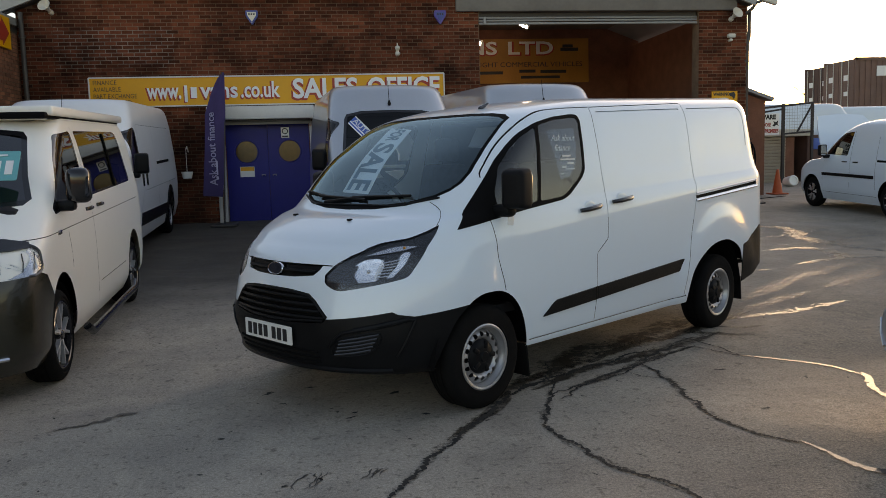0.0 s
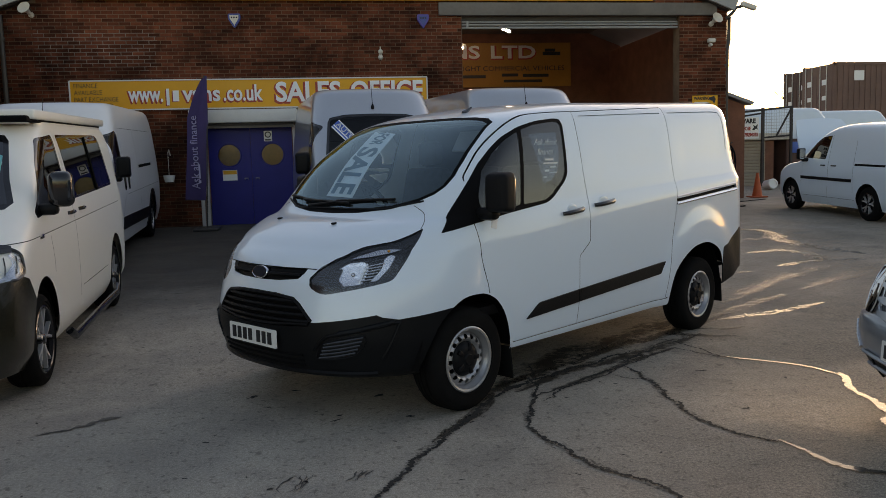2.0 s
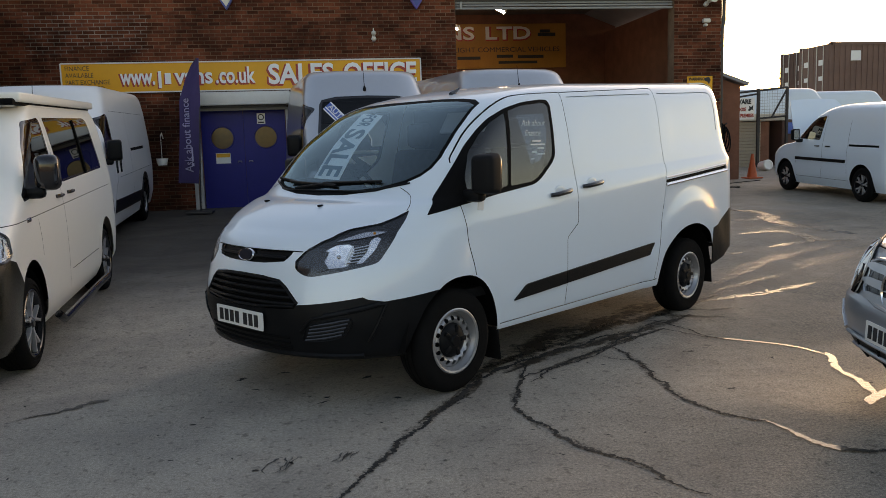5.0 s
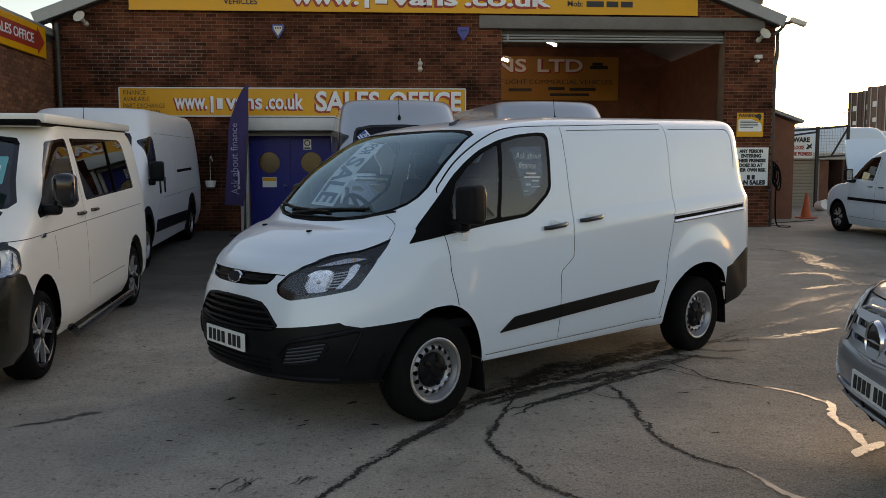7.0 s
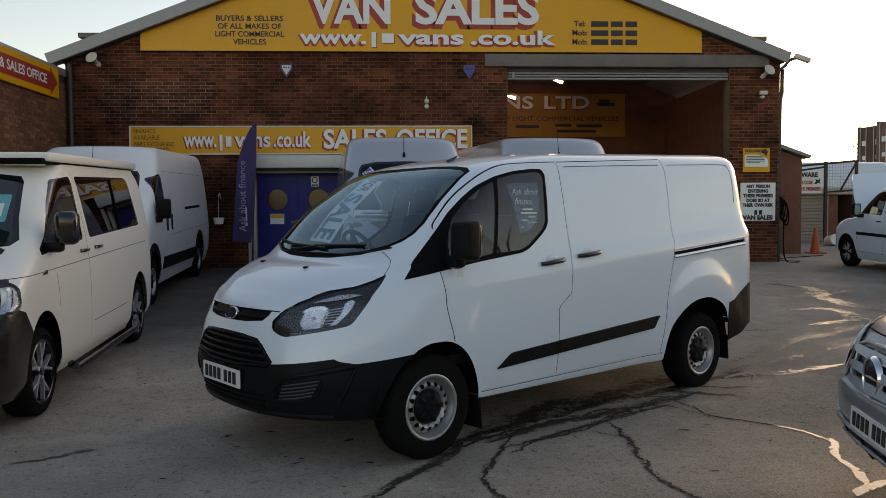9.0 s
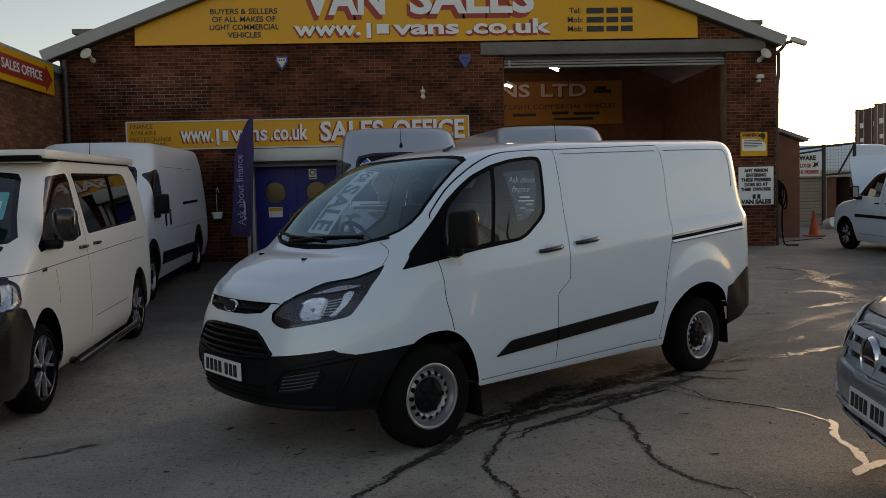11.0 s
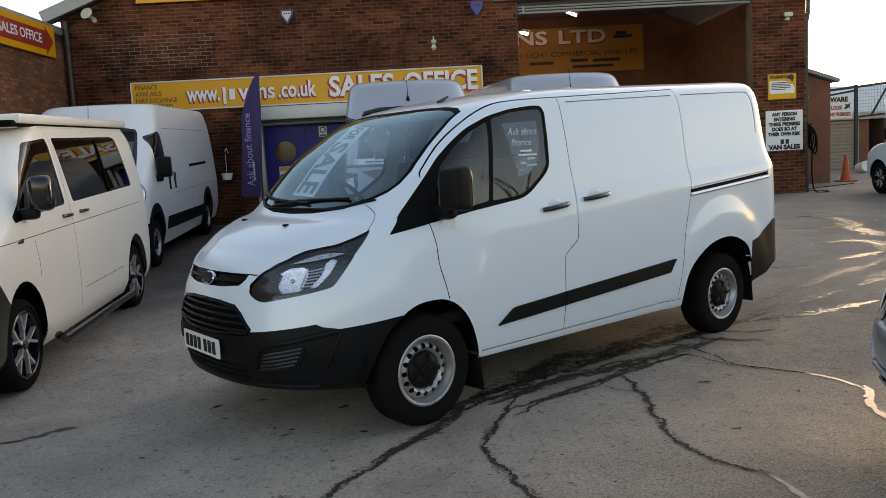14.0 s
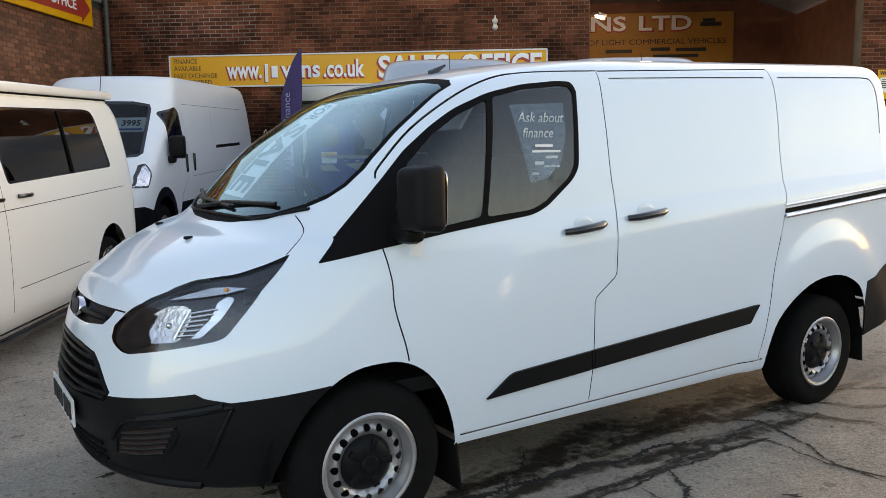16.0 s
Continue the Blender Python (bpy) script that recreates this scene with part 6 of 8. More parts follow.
def grey_van():
    sc = half_round([(0, 1.74), (0.45, 1.73), (0.62, 1.69), (0.74, 1.38), (0.78, 1.26), (0.4, 1.22), (0, 1.21)])
    w1 = rounded([(0.50, 1.26), (0.80, 1.52), (1.0, 1.68), (1.35, 1.72), (1.38, 1.24)], 0.05)
    root, tree = vehicle("grey_van", stand(3.958, 3.588, -11.8, 3.2), "grey metallic van with a chrome-barred grille", "van", G_LEVELS + G_TOP, M_GREYPAINT, 3.2,
                         (0.335, 0.21, 0.22, "steel"), (arch_line(0, 0.38, 0.74), arch_line(3.2, 0.38, 0.74)), sc, (w1,), (), ([(-0.3, 0.575), (-0.62, 0.575)],), None, None, (22, 40, 6, 4))
    gr = half_round([(0, 0.835), (0.30, 0.825), (0.40, 0.80), (0.395, 0.66), (0.36, 0.615), (0.18, 0.585), (0, 0.578)])
    g0 = part("grille", on_nose(tree, gr, 0.006), M_GLOSSBLACK, root, "black grille with three pale bars")
    part("grille_surround", tube([at_nose(tree, q.x, q.y, 0.010) for q in gr + [gr[0]]], 0.013, 8), M_GREYPAINT, g0)
    for w, hw in ((0.628, 0.36), (0.705, 0.375), (0.785, 0.385)):
        blade = half_round([(0, w + 0.024), (hw * 0.8, w + 0.020), (hw, w + 0.008), (hw, w - 0.012), (hw * 0.8, w - 0.022), (0, w - 0.026)])
        sk = on_nose(tree, blade, 0.024, 2)
        sk.normal_update()
        part("grille_bar", skin(sk, 0.014), M_SILVER, g0, "pale grey bar")
    c = at_nose(tree, 0, 0.688, 0.040)
    turned = Matrix.Translation(c) @ Matrix.Rotation(radians(-90), 4, "Z")
    part("badge_ring", moved(lathe([(0.092, 0.0), (0.098, -0.008), (0.106, 0.0), (0.110, 0.02)], 36), turned), M_CHROME, g0, "round chrome badge ring")
    part("badge_disc", moved(lathe([(0, 0.003), (0.094, 0.003), (0.094, 0.02)], 32), turned), M_GLOSSBLACK, g0)
    plate_number(root, face_m(at_nose(tree, 0, 0.434).x - 0.012, 0, 0.434, -90, -3))
    low = half_round([(0, 0.362), (0.40, 0.362), (0.55, 0.358), (0.50, 0.275), (0.36, 0.255), (0, 0.25)])
    lo = part("lower_intake", on_nose(tree, low, 0.010, 5), M_PLASTIC, root, "black lower intake")
    for w, hw in ((0.365, 0.56), (0.300, 0.52)):
        part("intake_bar", tube([at_nose(tree, y, w, 0.016) for y in np.linspace(-hw, hw, 19)], 0.012, 6), M_GREYPAINT, lo)
    for y in (-0.42, -0.15, 0.15, 0.42):
        part("intake_post", tube([at_nose(tree, y, w, 0.008) for w in (0.24, 0.30, 0.36)], 0.014, 6), M_PLASTIC, lo)
    for sd in (-1, 1):
        ho = rounded([(sd * 0.435, 0.815), (sd * 0.44, 0.68), (sd * 0.50, 0.60), (sd * 0.64, 0.595), (sd * 0.78, 0.68), (sd * 0.845, 0.80), (sd * 0.82, 0.90), (sd * 0.70, 0.905), (sd * 0.54, 0.885)], 0.03)
        hd = part("headlight", on_nose(tree, ho, 0.014, 5), M_PALELAMP, root, "large clear headlight")
        part("lens", on_nose(tree, ho, 0.026, 5), M_LENS, hd)
        part("lamp_edge", tube([at_nose(tree, q.x, q.y, 0.012) for q in ho + [ho[0]]], 0.004, 6), M_PLASTIC, hd)
        for y, w, r in ((0.56, 0.70, 0.07), (0.70, 0.80, 0.06)):
            ring = [Vector((sd * y + r * math.cos(a), w + r * math.sin(a))) for a in np.linspace(0, 2 * math.pi, 21)]
            part("reflector", on_nose(tree, ring[:-1], 0.019, 1), M_CHROME, hd, "round chrome reflector")
            part("reflector_ring", tube([at_nose(tree, q.x, q.y, 0.019) for q in ring], 0.004, 5), M_PLASTIC, hd)
        part("amber_lamp", on_nose(tree, rounded([(sd * 0.70, 0.69), (sd * 0.76, 0.70), (sd * 0.81, 0.78), (sd * 0.78, 0.80)], 0.01), 0.018, 1), M_AMBER, hd)
        part("bumper_trim", tube([at_nose(tree, sd * y, w, 0.006) for y, w in ((0.66, 0.36), (0.76, 0.42), (0.82, 0.50))], 0.010, 6), M_CHROME, root, "thin bright bumper trim")
        door_mirror(root, 0.56, sd * 0.92, 1.16, 0.95)
    part("bonnet_gap", tube([at_nose(tree, y, 0.872, -0.003) for y in np.linspace(-0.50, 0.50, 21)], 0.006, 6), M_SEAL, root)
    cab(root, 0.3, 1.7, 0.88, 0.6, 1.75)
    return root


grey_van()
# pale vans behind the gate
for px, py, tn in ((18.4, 27.2, 183.0), (22.6, 29.6, 182.0)):
    high_van(stand(px, py, tn, 3.9), M_WHITE, "white high-roofed van parked behind the gate", "parked_van", 1.13, False)

# ---- cracks, damp and puddles in the yard ----
yr = random.Random(11)


def wander(points, steps=3, rough=0.16):
    """Breaks a line up into a jagged one by moving its midpoints aside."""
    p = [Vector(q) for q in points]
    for _ in range(steps):
        out = [p[0]]
        for a, b in zip(p, p[1:]):
            d = b - a
            out += [(a + b) / 2 + Vector((-d.y, d.x)) * yr.uniform(-rough, rough), b]
        p = out
    return p


def streak(name, points, w0, w1, material, label, lift=0.004, rough=0.16, steps=3, ragged=0.6, fade=True):
    """A flat ragged band that follows the ground."""
    if name == "crack":
        w0, w1, ragged = w0 * 0.46, w1 * 0.46, 0.95

    if name == "crack":
        steps, rough = 5, min(rough, 0.13)
    line = wander(points, steps, rough)
    bm, rows, n = bmesh.new(), [], len(line)
    for i, p in enumerate(line):
        d = (line[min(i + 1, n - 1)] - line[max(i - 1, 0)]).normalized()
        q = Vector((-d.y, d.x))
        t = i / (n - 1)
        w = (w0 + (w1 - w0) * t) * 0.5
        if fade:
            w *= min(1.0, 0.25 + 6 * min(t, 1 - t))
        a, b = w * (1 + yr.uniform(-ragged, ragged)), w * (1 + yr.uniform(-ragged, ragged))
        r = []
        for s in (a, 0, -b):
            c = p + q * s
            r.append(bm.verts.new((c.x, c.y, gz(c.x, c.y) + lift)))
        rows.append(r)
    for a, b in zip(rows, rows[1:]):
        for i in range(2):
            bm.faces.new((a[i + 1], b[i + 1], b[i], a[i]))
    return tagged(part(name, bm, material, None, "", False), label, "puddle" if name == "puddle" else "crack", kind="structure")


def blot(name, x, y, rx, ry, turn, material, label, lift=0.005, n=18, ragged=0.35):
    bm = bmesh.new()
    c, s = math.cos(radians(turn)), math.sin(radians(turn))
    vs = []
    for i in range(n):
        a = 2 * math.pi * i / n
        k = 1 + yr.uniform(-ragged, ragged)
        u, v = rx * k * math.cos(a), ry * k * math.sin(a)
        px, py = x + u * c - v * s, y + u * s + v * c
        vs.append(bm.verts.new((px, py, gz(px, py) + lift)))
    mid = bm.verts.new((x, y, gz(x, y) + lift))
    for i in range(n):
        bm.faces.new((vs[i], vs[(i + 1) % n], mid))
    return tagged(part(name, bm, material, None, "", False), label, "puddle" if name == "puddle" else "stain", kind="structure")


CR, PU = "dark damp crack in the concrete", "thin puddle that mirrors the bright sky"
streak("crack", [(0.10, 3.33), (0.25, 3.59), (0.41, 3.87), (0.60, 4.20), (0.76, 4.46), (0.98, 4.80), (1.20, 5.14)], 0.035, 0.08, M_CRACK, CR, 0.004, 0.10)
streak("crack", [(1.15, 5.06), (1.44, 5.38), (1.68, 5.51), (2.06, 5.73), (2.45, 6.02)], 0.10, 0.05, M_CRACK, CR, 0.0045, 0.14)
streak("crack", [(1.55, 5.80), (1.47, 5.45), (1.42, 5.10), (1.34, 4.86), (1.24, 4.59), (1.22, 4.29), (1.31, 3.95), (1.46, 3.65), (1.62, 3.38), (1.75, 3.1)], 0.05, 0.045, M_CRACK, CR, 0.005, 0.22)
streak("crack", [(1.36, 4.93), (1.62, 5.17), (1.85, 5.36), (2.10, 5.53), (2.39, 5.83), (2.84, 6.25)], 0.035, 0.05, M_CRACK, CR, 0.0055, 0.16)
streak("crack", [(1.42, 4.90), (1.52, 4.97), (1.60, 5.13), (1.80, 5.26), (2.07, 5.44), (2.30, 5.66), (2.75, 6.02)], 0.03, 0.03, M_CRACK, CR, 0.006, 0.2)
streak("crack", [(2.24, 5.62), (2.28, 5.42), (2.27, 5.12), (2.22, 4.85), (2.20, 4.50), (2.25, 4.21), (2.29, 4.07), (2.41, 3.93), (2.50, 3.86)], 0.06, 0.04, M_CRACK, CR, 0.0045, 0.2)
streak("crack", [(2.07, 5.40), (2.18, 5.26), (2.27, 5.18)], 0.02, 0.02, M_CRACK, CR, 0.005, 0.2)
streak("crack", [(2.70, 6.35), (2.88, 6.30), (3.01, 5.97), (3.10, 5.64), (3.18, 5.52)], 0.035, 0.03, M_CRACK, CR, 0.005, 0.18)
streak("crack", [(2.60, 6.10), (2.85, 5.98), (3.00, 5.72), (3.16, 5.55)], 0.03, 0.02, M_CRACK, CR, 0.0055, 0.18)
streak("crack", [(2.70, 3.40), (2.95, 3.30), (3.2, 3.22)], 0.05, 0.03, M_CRACK, CR, 0.005, 0.2)
def film(name, points, w0, w1, material, label, lift=0.004):
    """A broad band that follows the ground along a smooth line, measured along it and across it for its material."""
    line = curve([(x, y) for x, y in points], 8) if len(points) > 2 else [Vector(points[0]).lerp(Vector(points[-1]), k / 8) for k in range(9)]
    bm, rows, n, run = bmesh.new(), [], len(line), 0.0
    lay = bm.loops.layers.uv.new("UVMap")
    at = {}
    for i, p in enumerate(line):
        d = (line[min(i + 1, n - 1)] - line[max(i - 1, 0)]).normalized()
        q = Vector((-d.y, d.x))
        t = i / (n - 1)
        run += (p - line[i - 1]).length if i else 0.0
        w = (w0 + (w1 - w0) * t) * 0.5 * min(1.0, 0.15 + 4 * min(t, 1 - t))
        r = []
        for k in (-1, -0.5, 0, 0.5, 1):
            c = p + q * w * k
            v = bm.verts.new((c.x, c.y, gz(c.x, c.y) + lift))
            at[v] = (run + points[0][0] * 3.7, k)
            r.append(v)
        rows.append(r)
    for a, b in zip(rows, rows[1:]):
        for k in range(4):
            f = bm.faces.new((a[k], b[k], b[k + 1], a[k + 1]))
            for lp in f.loops:
                lp[lay].uv = at[lp.vert]
    bm.normal_update()
    bm.faces.ensure_lookup_table()
    if bm.faces[0].normal.z < 0:
        bmesh.ops.reverse_faces(bm, faces=bm.faces)
    o = tagged(part(name, bm, material, None, "", False), label, "puddle" if name == "puddle" else "stain", kind="structure")
    o.visible_shadow = False
    return o


for k, (pts, w0, w1) in enumerate((
        ([(3.02, 5.70), (3.08, 5.66), (3.26, 5.51), (3.42, 5.36), (3.51, 5.23), (3.56, 5.06), (3.57, 4.98)], 0.026, 0.055),
        ([(3.60, 5.06), (3.57, 4.95), (3.52, 4.86), (3.45, 4.74), (3.41, 4.60)], 0.085, 0.085),
        ([(3.43, 4.68), (3.41, 4.56), (3.40, 4.43), (3.37, 4.30), (3.30, 4.14)], 0.055, 0.12),
        ([(3.46, 4.22), (3.36, 4.16), (3.24, 4.08), (3.16, 4.00)], 0.13, 0.10),
        ([(2.46, 3.92), (2.50, 3.74), (2.52, 3.60), (2.58, 3.47), (2.74, 3.37)], 0.035, 0.10))):
    film("puddle", pts, w0, w1, M_PUDDLE, PU, 0.0065 + 0.0004 * k)
# wet tyre tracks towards the gate
TK = "wet gritty tyre track that catches the low sky"
for k, (pts, w0, w1, mt) in enumerate((
        ([(7.19, 13.6), (7.44, 13.24), (7.61, 12.91), (7.31, 12.0), (7.21, 11.52), (7.27, 10.95), (7.38, 10.51), (7.48, 10.11)], 0.45, 0.60, M_WETSHEET),
        ([(5.95, 10.65), (6.59, 10.74), (6.81, 10.41), (6.71, 9.87), (7.15, 9.71)], 0.35, 0.60, M_WETSHEET),
        ([(6.36, 11.21), (6.75, 11.0), (7.3, 11.1), (8.0, 11.3)], 0.30, 0.35, M_WETTRACK),
        ([(5.80, 9.50), (6.27, 9.68), (6.70, 9.85)], 0.28, 0.30, M_WETSHEET),
        ([(3.95, 7.49), (4.46, 7.93), (4.99, 8.43), (5.43, 8.76), (6.0, 9.09), (6.58, 9.39), (7.3, 9.75)], 0.34, 0.42, M_WETTRACK),
        ([(4.85, 9.19), (5.27, 9.21)], 0.12, 0.14, M_WETSHEET),
        ([(3.55, 6.86), (3.91, 6.97), (4.09, 7.01), (4.39, 7.09), (4.69, 7.23), (5.06, 7.37)], 0.16, 0.26, M_WETSHEET),
        ([(3.70, 7.05), (4.05, 7.32), (4.5, 7.61), (4.95, 7.86)], 0.22, 0.26, M_WETTRACK),
        ([(7.27, 11.17), (7.91, 11.53), (8.4, 11.65)], 0.22, 0.26, M_WETTRACK),
        ([(5.2, 8.0), (6.0, 8.55), (6.8, 9.0), (7.6, 9.4)], 0.55, 0.60, M_WETTRACK),
        ([(6.3, 12.2), (6.9, 12.0), (7.5, 12.3), (8.3, 12.6)], 0.35, 0.45, M_WETTRACK))):
    film("wet_track", pts, w0, w1, mt, TK, 0.0045 + 0.0003 * k)
# Damp beside the crack; shade under the van is painted into these films too.
DK = "dark damp ground beside the crack, with the shade under the van painted in"
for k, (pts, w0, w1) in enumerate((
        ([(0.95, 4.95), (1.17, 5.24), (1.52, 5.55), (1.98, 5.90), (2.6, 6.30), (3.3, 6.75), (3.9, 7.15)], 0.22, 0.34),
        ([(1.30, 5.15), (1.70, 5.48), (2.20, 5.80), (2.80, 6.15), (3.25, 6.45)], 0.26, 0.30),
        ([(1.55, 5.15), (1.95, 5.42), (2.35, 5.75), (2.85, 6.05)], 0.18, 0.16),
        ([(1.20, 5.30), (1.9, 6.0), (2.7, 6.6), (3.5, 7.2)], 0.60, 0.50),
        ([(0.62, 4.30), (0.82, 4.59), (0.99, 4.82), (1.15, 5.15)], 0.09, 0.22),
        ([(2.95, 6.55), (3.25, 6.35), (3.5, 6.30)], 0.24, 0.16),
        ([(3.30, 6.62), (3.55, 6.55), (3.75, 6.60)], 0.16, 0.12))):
    film("damp_shade_patch", pts, w0, w1, M_DAMPSHADE, DK, 0.0030 + 0.00015 * k)
ED = "dirt gathered along a crack in the concrete"
for k, (pts, w0, w1) in enumerate((
        ([(0.10, 3.33), (0.31, 3.70), (0.49, 4.05), (0.66, 4.35), (0.82, 4.59), (1.0, 4.83)], 0.10, 0.20),
        ([(1.43, 5.22), (1.34, 4.86), (1.24, 4.58), (1.22, 4.30), (1.31, 3.98), (1.46, 3.66), (1.66, 3.3)], 0.14, 0.09),
        ([(2.26, 5.45), (2.27, 5.12), (2.22, 4.85), (2.20, 4.50), (2.26, 4.18), (2.41, 3.95)], 0.16, 0.10))):
    film("crack_dirt", pts, w0, w1, M_CRACKEDGE, ED, 0.0022 + 0.0002 * k)
SPOT = "small dark oil spot or leaf scrap on the concrete"
for x, y, r in ((-0.33, 5.19, 0.045), (0.12, 4.91, 0.04), (0.10, 4.82, 0.05), (0.56, 4.79, 0.05), (0.40, 5.29, 0.06), (-0.17, 5.54, 0.05), (-0.45, 5.45, 0.06), (0.02, 4.95, 0.025), (-0.02, 5.02, 0.02), (0.69, 3.75, 0.022), (0.98, 4.69, 0.03), (1.21, 4.06, 0.02), (2.58, 4.47, 0.05), (2.72, 5.35, 0.06), (0.3, 4.6, 0.018), (-0.6, 4.7, 0.02)):
    blot("ground_stain", x, y, r * 0.62, r * 0.28, yr.uniform(-20, 60), M_CRACK, SPOT, 0.004, 18, 0.6)
for k in range(110):
    x, y = yr.uniform(-2.5, 4.0), yr.uniform(2.3, 8)
    blot("ground_stain", x, y, yr.uniform(0.007, 0.022), yr.uniform(0.004, 0.010), yr.uniform(0, 180), M_CRACK, SPOT, 0.004, 8, 0.4)
for x, y, r in ((-0.12, 3.87, 0.10), (0.19, 3.91, 0.06)):
    for k in range(4):
        streak("wet_patch", [(x + 0.03 * k - 0.06, y - r), (x + 0.03 * k, y + r)], 0.004, 0.009, M_DAMP, "dark scuff on the concrete", 0.004, 0.2, 3, 0.9)
streak("wet_patch", [(-1.66, 4.93), (-1.45, 5.06), (-1.24, 5.20)], 0.02, 0.055, M_DAMP, "dark scuff on the concrete", 0.004, 0.15, 3, 0.9)
streak("wet_patch", [(-1.72, 4.89), (-1.5, 5.03)], 0.006, 0.012, M_DAMP, "dark scuff on the concrete", 0.0042, 0.15, 3, 0.9)

# ---- ground ----
def sheet(xs, ys, f):
    bm = bmesh.new()
    g = [[bm.verts.new((x, y, f(x, y))) for x in xs] for y in ys]
    for a, b in zip(g, g[1:]):
        for i in range(len(xs) - 1):
            bm.faces.new((a[i], a[i + 1], b[i + 1], b[i]))
    return bm


far = [-3000, -1000, -400, -150, -60]
gx = far + [x * 0.5 - 30 for x in range(121)] + [-q for q in far[::-1]]
gy = far + [-20, -10] + [y * 0.5 - 4 for y in range(75)] + [45, 60, 150, 400, 1000, 3000]
tagged(part("ground", sheet(gx, gy, gz), M_GROUND), "worn grey concrete yard with damp stains and shade painted in by the office", "ground", kind="structure")

# ---- the brick workshop ----
FY = 17.53
L0, L1, B0, B1, EAVE, APEX, AX = -6.25, 9.30, 3.18, 8.16, 4.86, 7.82, 1.55


def gable(x):
    return EAVE + (APEX - EAVE) * (1 - abs(x - AX) / ((L1 - L0) / 2))


def wall(name, poly, y, t, label, m=None, material=None, holes=()):
    return tagged(part(name, plate(poly, t, holes=holes), material or M_MORTAR, None, "", False, Matrix.Translation((0, y, 0)) if m is None else m), label, "wall", kind="structure")


outline = [(L0, 0), (-2.37, 0), (-2.37, 2.44), (-0.46, 2.44), (-0.46, 0), (B0, 0), (B0, 4.68), (B1, 4.68), (B1, 0), (L1, 0), (L1, EAVE), (AX, APEX), (L0, EAVE)]
wall_north = wall("wall_north", outline, FY, 0.34, "red-brown brick front wall of the workshop with a gable")

# inside of the wall's openings is lined by its own thickness; behind them the workshop hall
BACK = 24.2
for nm, sx, sy, sz, x, y, z, mt, lab in (
        ("wall_back", L1 - L0, 0.3, 5.2, (L0 + L1) / 2, BACK + 0.15, 0.2, M_BRICKDARK, "dark inside back wall of the workshop"),
        ("wall_side", 0.34, 22.0, 4.6, L1 - 0.17, FY + 0.34 + 11.0, 0.2, M_BRICKDARK, "brick side wall of the workshop"),
        ("wall_partition", 0.25, BACK - FY - 0.34, 5.0, B0 - 0.55, (BACK + FY + 0.34) / 2, 0.2, M_BRICKDARK, "inner partition beside the bay"),
        ("ceiling", L1 - L0 - 0.3, BACK - FY - 0.34, 0.1, (L0 + L1) / 2, (BACK + FY + 0.34) / 2, 5.35, M_LINTEL, "dark underside of the workshop roof"),
        ("floor", L1 - L0 - 0.4, BACK - FY - 0.2, 0.06, (L0 + L1) / 2, (BACK + FY + 0.3) / 2, 0.36, M_GROUND, "concrete workshop floor")):
    tagged(part(nm, box(sx, sy, sz, x, y, z), mt, None, "", False), lab, "ceiling" if nm == "ceiling" else "floor" if nm == "floor" else "wall", kind="structure")


# roof: two sloping sheets and grey barge boards along the gable
roof = thing("roof", Matrix.Identity(4), "grey sheet roof with plain barge boards", "roof", kind="structure")
sl = math.atan2(APEX - EAVE, (L1 - L0) / 2)
for sd, nm in ((-1, "west"), (1, "east")):
    ln = (L1 - L0) / 2 / math.cos(sl) + (0.35 if sd < 0 else 0.10)
    mid = Matrix.Translation((AX, FY, APEX + 0.10)) @ Matrix.Rotation(sd * sl, 4, "Y")
    part("roof_sheet", moved(box(ln, 22.4, 0.06, sd * ln / 2, 11.0, 0), mid), M_ROOF, roof, "", False)
    part("barge_board", moved(box(ln, 0.06, 0.24, sd * ln / 2, -0.235, -0.19, 0.008), mid), M_GREYMETAL, roof, "pale grey barge board", False)
    part("soffit", moved(box(ln - 0.1, 0.20, 0.03, sd * ln / 2, -0.10, -0.20), mid), M_PIPE, roof, "", False)
# lintel cladding, shutter guide and bay sign
tagged(part("lintel", box(B1 + 0.85 - 2.68, 0.10, 0.27, (B1 + 0.85 + 2.68) / 2, FY - 0.052, 4.68, 0.01), M_LINTEL), "weathered cladding over the wide bay", "lintel", kind="structure")
sh = thing("roller_shutter", Matrix.Translation(((B0 + B1) / 2, FY + 0.2, 4.42)), "rolled-up grey steel roller shutter at the bay head", "shutter")
part("shutter_box", box(B1 - B0 - 0.04, 0.30, 0.12, 0, 0.05, 0.16), M_PIPE, sh)
for i, (z, r) in enumerate(((0.02, 0.026), (0.085, 0.022), (0.14, 0.020))):
    part("shutter_rail", rod((-(B1 - B0) / 2 + 0.02, -0.13, z), ((B1 - B0) / 2 - 0.02, -0.13, z), r, 8), M_GREYMETAL, sh, "pale shutter bar")
part("shutter_stop", box(0.05, 0.06, 0.16, -2.35, -0.14, 0.0, 0.008), M_GREYMETAL, sh)
lit = mat("lit_tube", (1.0, 0.92, 0.80), 0.4, emit=14.0)
for lx, ly, lz, ln in ((5.2, 22.0, 5.08, 0.75), (3.95, 22.2, 4.66, 0.5)):
    sl_ = thing("strip_light", pose(lx, ly, lz, 0, 0, 60), "fluorescent strip light under the workshop roof", "lamp")
    part("fitting", box(ln, 0.16, 0.07, 0, 0, 0.05, 0.01), M_FRAMEW, sl_)
    part("tube", rod((-ln / 2 + 0.03, 0, 0.02), (ln / 2 - 0.03, 0, 0.02), 0.03, 8), lit, sl_)
    part("hanger", rod((0, 0, 0.1), (0, 0, 5.36 - lz), 0.01, 6), M_PIPE, sl_)


